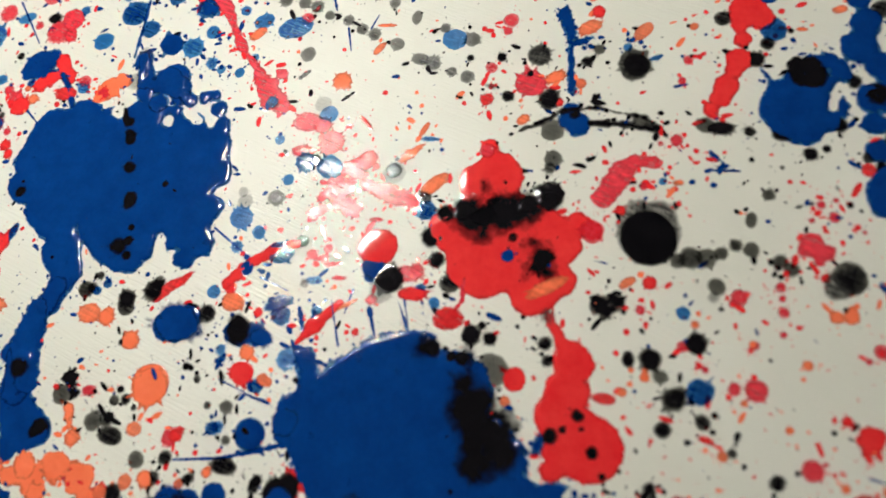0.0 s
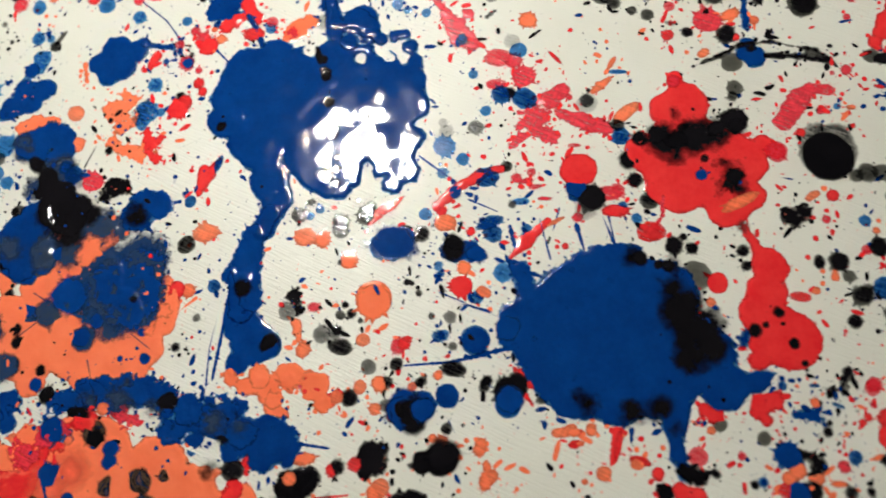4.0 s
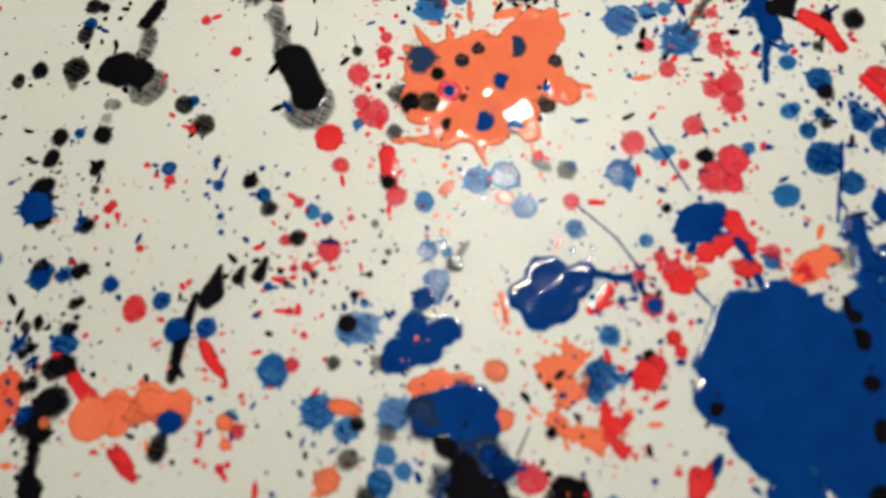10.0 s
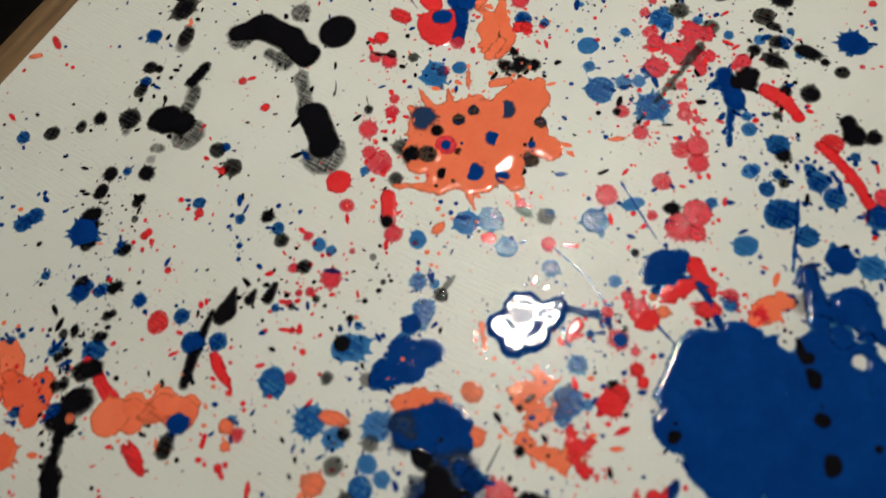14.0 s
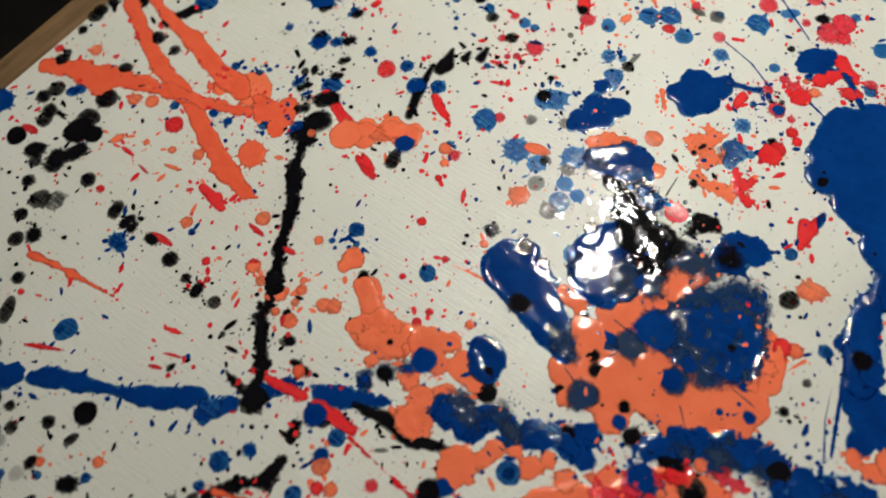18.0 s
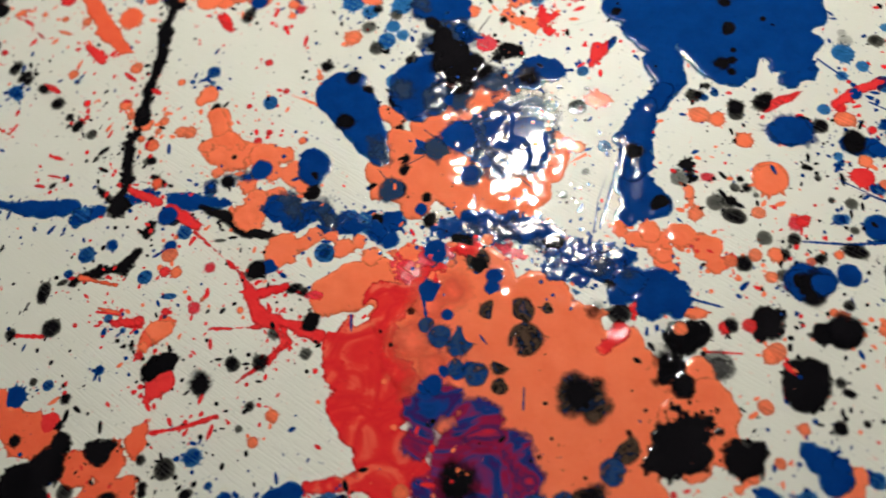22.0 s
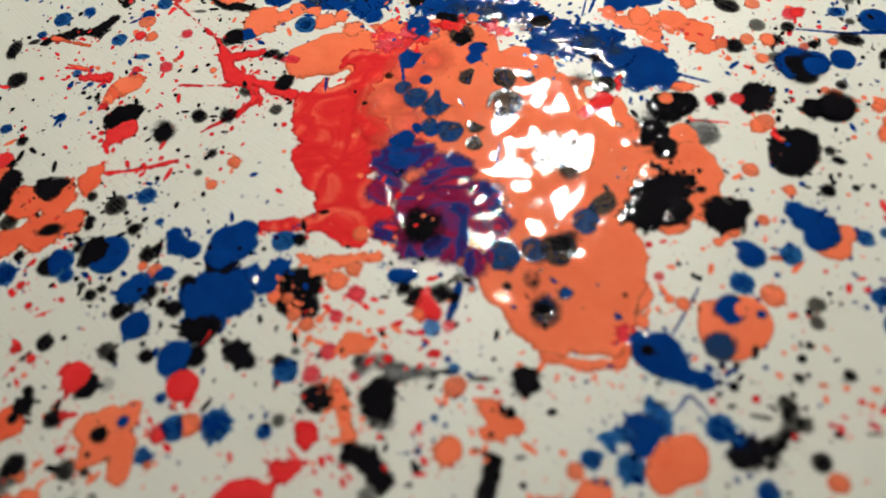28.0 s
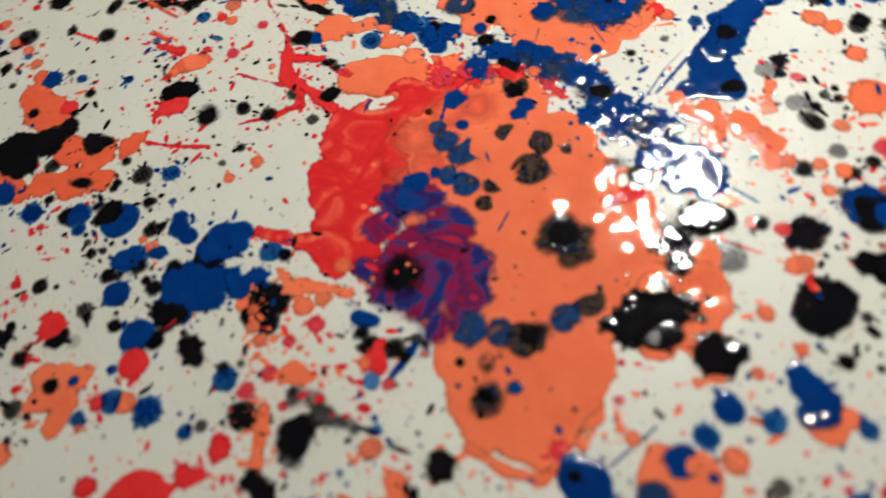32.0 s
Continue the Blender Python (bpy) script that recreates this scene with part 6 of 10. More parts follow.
drop(BLUE, -0.3753, -0.1992, 0.0063)
drop(BLACK, -0.3797, -0.1952, 0.0035)
drop(THIN_BLACK, -0.3734, -0.1892, 0.0022)
sheet("blue_blot", BLUE, 0.8, 2, [(-0.3992, -0.1577, 0.0067), (-0.395, -0.1493, 0.0054), (-0.4069, -0.1549, 0.0044)])
sheet("black_blot", BLACK, 0.9, 2, [(-0.382, -0.1567, 0.01), (-0.3751, -0.1657, 0.0066), (-0.3846, -0.1674, 0.0059), (-0.3749, -0.1484, 0.004)])
drop(ORANGE, -0.3922, -0.1644, 0.0043)
drop(ORANGE, -0.3855, -0.1642, 0.003)
drop(ORANGE, -0.3801, -0.1713, 0.0042)
drop(ORANGE, -0.3724, -0.1753, 0.0042)
drop(ORANGE, -0.3689, -0.1819, 0.0022)
drop(ORANGE, -0.3669, -0.1716, 0.0023)
drop(ORANGE, -0.3642, -0.1507, 0.0057)
drop(ORANGE, -0.358, -0.1426, 0.0047)
drop(BLUE, -0.3976, -0.1343, 0.0062)
drop(BLACK, -0.3896, -0.1322, 0.0038)
drop(BLACK, -0.4062, -0.1406, 0.0014)
sheet("orange_run", ORANGE, 0.6, 2, [(-0.3728, -0.1435, 0.0041, -0.3485, -0.1338, 0.0024), (-0.3756, -0.1458, 0.003, -0.3872, -0.1408, 0.0017)])
hair(RED, 0.0007, 0.0003, (-0.5079, -0.1978), (-0.5006, -0.1923))
hair(RED, 0.0007, 0.0003, (-0.5305, -0.2222), (-0.5229, -0.2141))
hair(RED, 0.0007, 0.0003, (-0.4168, -0.1875), (-0.419, -0.1962))
hair(BLACK, 0.0007, 0.0003, (-0.5312, -0.2055), (-0.5284, -0.1999))

# the blue band with the red star, and the red splash between the pools
sheet("blue_run", BLUE, 0.7, 2, [(-0.5997, 0.0126, 0.0059, -0.5869, 0.0188, 0.0044), (-0.5725, 0.026, 0.0044, -0.5567, 0.0351, 0.0041), (-0.5383, 0.0334, 0.0051, -0.5237, 0.0321, 0.0055), (-0.5237, 0.0321, 0.0055, -0.5028, 0.034, 0.0036), (-0.5154, 0.0434, 0.0052)])
sheet("orange_run", ORANGE, 0.7, 2, [(-0.5167, 0.0672, 0.0076), (-0.5272, 0.0736, 0.0046), (-0.5054, 0.0651, 0.0091), (-0.496, 0.0729, 0.0061), (-0.5143, 0.0555, 0.0041), (-0.4913, 0.0477, 0.0059), (-0.4818, 0.0339, 0.0043), (-0.4909, 0.0266, 0.0071), (-0.4744, 0.0315, 0.0039)])
sheet("smoky_slate_mix", SLATE, 0.2, 2, [(-0.5158, 0.0453, 0.0081), (-0.5045, 0.0512, 0.0074), (-0.4962, 0.0547, 0.0067)])
sheet("smoky_blue_mix", SMOKY_BLUE, 0.2, 2, [(-0.5158, 0.0453, 0.0059), (-0.4928, 0.0553, 0.0063)])
drop(SMOKY_BLACK, -0.5058, 0.049, 0.0044)
drop(SMOKY_BLACK, -0.5058, 0.0671, 0.0019)
sheet("black_run", BLACK, 0.9, 1, [(-0.5178, 0.0293, 0.0022, -0.501, 0.0247, 0.0039), (-0.501, 0.0247, 0.0039, -0.4852, 0.0145, 0.0032), (-0.4852, 0.0145, 0.0032, -0.4731, 0.0138, 0.0014)])
sheet("red_run", RED, 0.8, 1, [(-0.5798, 0.0398, 0.0015, -0.556, 0.0321, 0.0022), (-0.556, 0.0321, 0.0022, -0.5482, 0.0296, 0.0029), (-0.5361, 0.0241, 0.0051, -0.5168, 0.0162, 0.0032), (-0.5396, 0.0235, 0.0051)])
drop(SMOKY_BLUE, -0.539, 0.0209, 0.0065)
drop(BLACK, -0.5337, 0.0181, 0.0036)
drop(BLUE, -0.5244, 0.0111, 0.005)
drop(BLUE, -0.5846, -0.0111, 0.0057)
drop(BLUE, -0.5696, -0.0027, 0.0039)
drop(BLUE, -0.5411, -0.0211, 0.0048)
drop(BLUE, -0.5559, -0.0499, 0.003)
drop(BLUE, -0.5507, -0.0818, 0.0032)
sheet("red_run", RED, 0.7, 1, [(-0.5177, 0.0123, 0.0011, -0.4804, -0.0116, 0.001), (-0.4804, -0.0116, 0.0014, -0.4718, -0.0222, 0.0023), (-0.4718, -0.0222, 0.0037, -0.4626, -0.0373, 0.0036), (-0.4631, -0.0341, 0.0036, -0.4529, -0.0372, 0.0026), (-0.4712, -0.0255, 0.0036, -0.4497, -0.0163, 0.0027), (-0.4529, -0.0372, 0.0026, -0.4329, -0.0416, 0.0035), (-0.4626, -0.0373, 0.0023, -0.4521, -0.042, 0.0022), (-0.4521, -0.042, 0.0016, -0.4898, -0.0485, 0.0006), (-0.4526, -0.0388, 0.0013, -0.4428, -0.05, 0.0013), (-0.4428, -0.05, 0.0013, -0.4485, -0.0638, 0.0009), (-0.4329, -0.0416, 0.0035, -0.423, -0.0446, 0.0044)])
drop(SMOKY_BLUE, -0.4631, -0.0049, 0.0051)
sheet("black_blot", BLACK, 0.9, 1, [(-0.4703, -0.008, 0.0068), (-0.4738, -0.0111, 0.0037)])
drop(PINK, -0.4281, -0.0191, 0.0098, 0.0033, 16)
sheet("black_blot", BLACK, 0.8, 2, [(-0.429, -0.036, 0.0058), (-0.4318, -0.0388, 0.0035)])
drop(BLACK, -0.4446, -0.0171, 0.0053, 0.0033, 31)
drop(BLACK, -0.4379, -0.0186, 0.003)
hair(BLUE, 0.001, 0.0006, (-0.4067, -0.0285), (-0.4042, -0.0394))
drop(ORANGE, -0.5295, -0.0046, 0.0056)
drop(ORANGE, -0.5218, -0.0157, 0.0041)
drop(ORANGE, -0.5, -0.0309, 0.0017)
drop(ORANGE, -0.4745, -0.0346, 0.0023)
drop(SMOKY_BLUE, -0.5307, 0.0007, 0.0042)
drop(RED, -0.5293, -0.0161, 0.0038)
drop(RED, -0.5292, -0.0697, 0.0032)
drop(RED, -0.521, -0.0416, 0.003)
drop(PINK, -0.5009, -0.0101, 0.0038)
drop(PINK, -0.5038, -0.0367, 0.0043)
sheet("black_run", BLACK, 0.8, 2, [(-0.548, 0.0143, 0.0032, -0.5497, 0.0065, 0.0025), (-0.5504, -0.0048, 0.0032, -0.5577, -0.017, 0.0038), (-0.5577, -0.017, 0.0038, -0.5769, -0.0234, 0.0024), (-0.5769, -0.0234, 0.0024, -0.5874, -0.0297, 0.0021)])
sheet("vermilion_run", VERMILION, 0.7, 1, [(-0.5831, -0.0264, 0.0014, -0.5582, -0.0285, 0.0014)])
sheet("vermilion_run", VERMILION, 0.7, 1, [(-0.5642, -0.0446, 0.001, -0.5501, -0.0464, 0.0013)])
sheet("red_run", RED, 0.7, 2, [(-0.5519, -0.0525, 0.0013, -0.5356, -0.0505, 0.003)])
sheet("vermilion_blot", VERMILION, 0.7, 2, [(-0.5244, -0.0557, 0.0071), (-0.5191, -0.0497, 0.0052), (-0.5292, -0.0632, 0.0035)])
drop(BLUE, -0.5217, -0.0315, 0.0054, 0.002, 11)
drop(BLUE, -0.5203, -0.0449, 0.0016)
drop(BLUE, -0.5442, -0.0561, 0.002)
drop(THIN_BLACK, -0.4499, -0.0458, 0.0041)
drop(THIN_BLACK, -0.4284, -0.0559, 0.0037)
drop(THIN_BLACK, -0.4995, 0.0083, 0.0042, 0.0014, 10)
drop(BLACK, -0.4541, -0.0643, 0.005)
drop(BLACK, -0.4699, -0.0679, 0.0044)
drop(BLACK, -0.5402, -0.0653, 0.0016)
drop(BLACK, -0.5351, -0.0659, 0.0016)
sheet("black_blot", BLACK, 1.0, 2, [(-0.5134, -0.0747, 0.0088), (-0.5189, -0.0789, 0.0056), (-0.5098, -0.0692, 0.0041)])
sheet("black_run", BLACK, 0.8, 2, [(-0.5841, 0.0698, 0.0031, -0.5738, 0.0448, 0.0026), (-0.5738, 0.0448, 0.0026, -0.5768, 0.0284, 0.0041), (-0.5736, 0.0231, 0.0074), (-0.584, 0.0279, 0.003, -0.5939, 0.0372, 0.0011), (-0.5626, 0.059, 0.0038), (-0.558, 0.0477, 0.003, -0.5479, 0.0435, 0.003)])
drop(VERMILION, -0.5533, 0.0433, 0.0041)
drop(PINK, -0.0899, 0.2368, 0.0102, 0.0063, -4)
drop(PINK, -0.0807, 0.234, 0.0055)
drop(PINK, -0.0753, 0.2227, 0.0077)
drop(PINK, -0.0926, 0.2186, 0.0069, 0.0039, -4)
drop(PINK, -0.0483, 0.2065, 0.0023)
drop(PINK, -0.083, 0.1558, 0.0033)
drop(PINK, -0.0741, 0.1591, 0.0029)
drop(PINK, -0.0725, 0.1497, 0.0043, 0.0018, 2)
drop(PINK, -0.0777, 0.1537, 0.0051, 0.0018, 8)
drop(PINK, -0.0673, 0.142, 0.0043, 0.0014, -3)
drop(PINK, -0.0485, 0.1294, 0.0032)
drop(PINK, -0.0292, 0.143, 0.0078, 0.005, -3)
drop(PINK, -0.024, 0.1442, 0.0046)
drop(THIN_BLUE, -0.0777, 0.2408, 0.0055)
drop(THIN_BLUE, -0.1067, 0.2265, 0.0031)
drop(THIN_BLUE, -0.0999, 0.2011, 0.0034)
drop(THIN_BLUE, -0.1263, 0.1792, 0.0068)
drop(THIN_BLUE, -0.1153, 0.1701, 0.0041)
drop(THIN_BLUE, -0.1278, 0.162, 0.0034)
drop(THIN_BLUE, -0.1391, 0.1363, 0.004)
drop(THIN_BLUE, -0.0813, 0.1409, 0.005, 0.0022, -3)
drop(THIN_BLUE, -0.0145, 0.1267, 0.0031)
drop(THIN_BLUE, -0.0174, 0.2214, 0.0053, 0.0015, -4)
drop(GREY, -0.0814, 0.2477, 0.0051)
drop(GREY, -0.1266, 0.1949, 0.0031)
drop(GREY, -0.1247, 0.1889, 0.0046)
drop(THIN_BLACK, -0.1064, 0.1905, 0.0049)
drop(THIN_BLACK, -0.0866, 0.1393, 0.0025)
drop(ORANGE, -0.015, 0.1938, 0.0103, 0.0044, 38)
drop(ORANGE, -0.0284, 0.213, 0.009, 0.0026, 35)
drop(ORANGE, -0.0207, 0.2277, 0.0053, 0.0019, 55)
drop(ORANGE, -0.1272, 0.1302, 0.0072, 0.0058, -3)
drop(ORANGE, -0.0623, 0.1272, 0.0071, 0.0014, 24)
drop(BLUE, -0.09, 0.2116, 0.0061)
drop(BLUE, -0.0754, 0.2075, 0.0084, 0.0068, -25)
drop(BLACK, -0.0845, 0.2121, 0.0038)
sheet("red_blot", PINK, 0.7, 1, [(-0.0599, 0.2057, 0.006), (-0.0555, 0.2101, 0.0049), (-0.0525, 0.2115, 0.0042)])
sheet("red_run", PINK, 0.8, 3, [(-0.0737, 0.1955, 0.0045, -0.081, 0.1901, 0.0034), (-0.0702, 0.1914, 0.0052), (-0.0775, 0.1822, 0.0026, -0.0847, 0.1768, 0.0015), (-0.0667, 0.1854, 0.0041, -0.0596, 0.1792, 0.0033), (-0.0755, 0.1996, 0.0026, -0.0664, 0.2049, 0.0015), (-0.0701, 0.1934, 0.0026, -0.0611, 0.1967, 0.0015)])
drop(PINK, -0.0474, 0.1746, 0.0044, 0.0015, -3)
sheet("red_run", PINK, 0.8, 2, [(-0.054, 0.1962, 0.0034, -0.0417, 0.1896, 0.0044), (-0.0417, 0.1896, 0.0044, -0.0277, 0.1842, 0.0044), (-0.0294, 0.1869, 0.0044)])
drop(RED, -0.046, 0.1587, 0.0116)
drop(GREY, -0.0439, 0.1336, 0.0064)
drop(BLACK, -0.0396, 0.1406, 0.0085)
drop(SMOKY_BLUE, -0.048, 0.1477, 0.0064)
drop(BLUE, -0.0499, 0.1426, 0.0036)
drop(RED, -0.055, 0.2342, 0.0062, 0.0015, -51)
drop(RED, -0.0262, 0.132, 0.0084, 0.0042, -3)
drop(RED, -0.1291, 0.1377, 0.0033)
drop(BLUE, -0.022, 0.1343, 0.0032)
drop(BLUE, -0.0192, 0.1787, 0.0055)
drop(GREY, -0.0377, 0.2018, 0.0064)
drop(BLACK, -0.0377, 0.2034, 0.0045)
drop(BLACK, -0.0206, 0.1864, 0.0044)
drop(BLACK, -0.0081, 0.1761, 0.0047)
drop(BLACK, -0.0163, 0.1634, 0.0054)
drop(BLACK, -0.0135, 0.1503, 0.0046)
drop(BLACK, -0.0063, 0.1371, 0.0056)
sheet("red_run", RED, 0.8, 1, [(-0.1327, 0.1397, 0.0026, -0.124, 0.1486, 0.0029), (-0.124, 0.1486, 0.0029, -0.1061, 0.1589, 0.003), (-0.1061, 0.1589, 0.003, -0.0919, 0.1627, 0.0018)])
drop(BLUE, -0.1015, 0.1576, 0.0081, 0.0063, -3)
drop(BLUE, -0.1204, 0.1491, 0.0037)
drop(BLUE, -0.1006, 0.1289, 0.0079, 0.0043, 18)
drop(BLACK, -0.089, 0.1637, 0.0037)
hair(BLUE, 0.0008, 0.0004, (-0.1427, 0.1744), (-0.1205, 0.1559))
hair(BLUE, 0.0007, 0.0004, (-0.1132, 0.1443), (-0.0954, 0.1353))
hair(BLUE, 0.0007, 0.0004, (-0.0313, 0.1329), (-0.0285, 0.1149))
hair(BLUE, 0.0007, 0.0004, (-0.0587, 0.1361), (-0.0635, 0.1218))
hair(PINK, 0.0014, 0.001, (0.0011, 0.1368), (0.0007, 0.1278), (-0.0047, 0.1209))

# the orange pool and the stains beyond it
sheet("orange_pool", ORANGE, 1.3, 1, [(-0.3894, 0.3673, 0.0184), (-0.3736, 0.3712, 0.017), (-0.3637, 0.3581, 0.0187), (-0.3517, 0.382, 0.0151), (-0.3488, 0.3941, 0.0093), (-0.3423, 0.3892, 0.0093), (-0.3451, 0.3687, 0.0123), (-0.3386, 0.359, 0.0071), (-0.3308, 0.356, 0.0064), (-0.3299, 0.3609, 0.0029), (-0.4022, 0.3669, 0.0118), (-0.4044, 0.3501, 0.0104), (-0.409, 0.3734, 0.0056), (-0.3883, 0.3441, 0.0135), (-0.3725, 0.3414, 0.0134), (-0.357, 0.3452, 0.0115), (-0.4111, 0.3565, 0.0049), (-0.4143, 0.3818, 0.002, -0.4085, 0.3762, 0.003), (-0.3838, 0.3845, 0.0037, -0.3743, 0.3892, 0.002), (-0.3393, 0.3989, 0.0047), (-0.3506, 0.3364, 0.0057), (-0.394, 0.3342, 0.007), (-0.4103, 0.3958, 0.0007, -0.4024, 0.3832, 0.0023), (-0.3923, 0.3946, 0.0007, -0.3911, 0.3836, 0.0023), (-0.419, 0.3316, 0.0016, -0.3939, 0.3325, 0.0029), (-0.3768, 0.3316, 0.0025, -0.3732, 0.319, 0.0012)])
drop(SLATE, -0.4058, 0.3752, 0.0073)
drop(SLATE, -0.358, 0.3812, 0.0056)
drop(SMOKY_BLUE, -0.4058, 0.3752, 0.0043)
drop(SMOKY_BLUE, -0.3423, 0.3589, 0.0023)
drop(SMOKY_BLUE, -0.3638, 0.3631, 0.0052)
drop(SMOKY_BLUE, -0.3756, 0.3413, 0.0064)
drop(SMOKY_BLUE, -0.3584, 0.3387, 0.0038)
drop(PINK, -0.3912, 0.3579, 0.0065)
drop(SMOKY_BLUE, -0.3912, 0.3579, 0.0029)
drop(DARK_SWIRL, -0.3849, 0.3742, 0.0036)
drop(DARK_SWIRL, -0.3765, 0.3806, 0.0033)
drop(DARK_SWIRL, -0.3379, 0.373, 0.0036)
drop(DARK_SWIRL, -0.3431, 0.3496, 0.0048)
drop(DARK_SWIRL, -0.4013, 0.3519, 0.0052)
drop(BLACK, -0.397, 0.367, 0.0036)
drop(BLACK, -0.4108, 0.3515, 0.0049)
drop(BLACK, -0.384, 0.3541, 0.0023)
drop(BLACK, -0.4283, 0.4185, 0.0031)
drop(SMOKY_BLACK, -0.3918, 0.3401, 0.0035)
drop(THIN_BLACK, -0.4175, 0.3563, 0.0049)
drop(THIN_BLACK, -0.4187, 0.3365, 0.0042)
drop(THIN_BLACK, -0.4149, 0.4163, 0.0035)
sheet("wet_black_blot", BLACK, 0.9, 2, [(-0.3605, 0.4113, 0.0041), (-0.3508, 0.4115, 0.0054), (-0.3427, 0.4118, 0.0047), (-0.3542, 0.4196, 0.0024)])
sheet("orange_run", ORANGE, 0.7, 1, [(-0.3814, 0.4054, 0.0017, -0.38, 0.395, 0.001), (-0.3689, 0.4182, 0.0034, -0.3626, 0.4273, 0.0028), (-0.3666, 0.3988, 0.002, -0.357, 0.4008, 0.0027)])
drop(THIN_BLUE, -0.401, 0.4049, 0.0082)
drop(THIN_BLUE, -0.3865, 0.4095, 0.0044)
drop(THIN_BLUE, -0.4371, 0.3407, 0.0029)
drop(PINK, -0.3962, 0.4068, 0.0041)
drop(PINK, -0.4376, 0.3674, 0.006)
drop(PINK, -0.4239, 0.3878, 0.0034)
drop(PINK, -0.4246, 0.3794, 0.0043)
drop(PINK, -0.4289, 0.3459, 0.0081)
drop(PINK, -0.4355, 0.3524, 0.0046)
drop(PINK, -0.4382, 0.4164, 0.0042)
drop(PINK, -0.4296, 0.4137, 0.0052)
drop(BLACK, -0.435, 0.4183, 0.0014, 0.0042, 90)
drop(BLACK, -0.4387, 0.3804, 0.003)
hair(BLACK, 0.0003, 0.0003, (-0.441, 0.3897), (-0.4389, 0.3828))
drop(RED, -0.4515, 0.3336, 0.0077)
drop(THIN_BLACK, -0.3171, 0.484, 0.0057)
drop(THIN_BLACK, -0.3021, 0.4786, 0.0085)
drop(THIN_BLACK, -0.3071, 0.4728, 0.0042)
drop(THIN_BLACK, -0.289, 0.4701, 0.006)
drop(THIN_BLACK, -0.2792, 0.4639, 0.0049)
drop(THIN_BLACK, -0.3271, 0.4694, 0.0057)
drop(THIN_BLACK, -0.2543, 0.4775, 0.0063)
drop(THIN_BLACK, -0.264, 0.483, 0.0032)
drop(THIN_BLACK, -0.2688, 0.4867, 0.0018)
drop(THIN_BLACK, -0.2579, 0.4497, 0.0058)
drop(THIN_BLACK, -0.2404, 0.4381, 0.0051)
drop(THIN_BLACK, -0.2464, 0.4702, 0.0031)
drop(BLACK, -0.2339, 0.4604, 0.0048)
drop(BLACK, -0.1988, 0.4582, 0.0068)
drop(BLACK, -0.2098, 0.4453, 0.0064)
drop(BLACK, -0.2049, 0.4383, 0.0044, 0.003, -22)
drop(BLACK, -0.2041, 0.4277, 0.0047)
drop(BLACK, -0.1874, 0.4211, 0.0079, 0.0046, -27)
drop(BLACK, -0.1787, 0.4144, 0.0026)
drop(BLACK, -0.2169, 0.4221, 0.004)
drop(BLACK, -0.2064, 0.4154, 0.0079, 0.0046, -33)
drop(BLACK, -0.1701, 0.4078, 0.0042)
drop(BLACK, -0.1886, 0.3938, 0.0058)
drop(BLACK, -0.2072, 0.3798, 0.0029)
hair(BLACK, 0.001, 0.0003, (-0.2173, 0.4707), (-0.2261, 0.4558))
hair(BLACK, 0.0014, 0.0007, (-0.1918, 0.4899), (-0.1989, 0.4804))
sheet("black_blot", BLACK, 0.9, 1, [(-0.1699, 0.3761, 0.005), (-0.1676, 0.368, 0.0069), (-0.158, 0.3668, 0.005)])
drop(THIN_BLUE, -0.3171, 0.4764, 0.0028)
drop(THIN_BLUE, -0.3171, 0.467, 0.0042)
drop(THIN_BLUE, -0.3022, 0.4729, 0.0025)
drop(THIN_BLUE, -0.2758, 0.4734, 0.0049)
drop(THIN_BLUE, -0.3022, 0.4646, 0.0021)
drop(THIN_BLUE, -0.2565, 0.4625, 0.0021)
drop(THIN_BLUE, -0.2523, 0.4882, 0.0028)
drop(THIN_BLUE, -0.2683, 0.444, 0.0068)
drop(THIN_BLUE, -0.2653, 0.4386, 0.0041)
drop(THIN_BLUE, -0.2475, 0.4426, 0.0031)
drop(THIN_BLUE, -0.2895, 0.4345, 0.0031)
drop(THIN_BLUE, -0.2944, 0.429, 0.002)
drop(THIN_BLUE, -0.316, 0.4357, 0.0021)
drop(THIN_BLUE, -0.3154, 0.4539, 0.0017)
drop(THIN_BLUE, -0.3112, 0.425, 0.0061)
drop(THIN_BLUE, -0.3105, 0.4109, 0.0037)
drop(THIN_BLUE, -0.3042, 0.3954, 0.0086)
drop(THIN_BLUE, -0.2909, 0.4003, 0.0046)
drop(THIN_BLUE, -0.2821, 0.4012, 0.004)
drop(THIN_BLUE, -0.2756, 0.4083, 0.0046)
drop(THIN_BLUE, -0.2752, 0.3844, 0.0091)
drop(THIN_BLUE, -0.2305, 0.4323, 0.003)
drop(THIN_BLUE, -0.2134, 0.4292, 0.0033)
drop(THIN_BLUE, -0.1957, 0.4349, 0.0023)
drop(THIN_BLUE, -0.1922, 0.4192, 0.0026)
drop(THIN_BLUE, -0.2242, 0.4856, 0.0028)
drop(THIN_BLUE, -0.2128, 0.4653, 0.0017)
drop(THIN_BLUE, -0.15, 0.4413, 0.002)
drop(THIN_BLUE, -0.2237, 0.3793, 0.0029)
drop(THIN_BLUE, -0.2229, 0.3711, 0.0044)
drop(BLUE, -0.2009, 0.4277, 0.004)
drop(BLUE, -0.1622, 0.427, 0.0082)
drop(BLUE, -0.1517, 0.4887, 0.0024)
drop(BLUE, -0.2084, 0.3618, 0.0063)
sheet("red_run", PINK, 0.6, 1, [(-0.2838, 0.4827, 0.0021, -0.2774, 0.4752, 0.0032)])
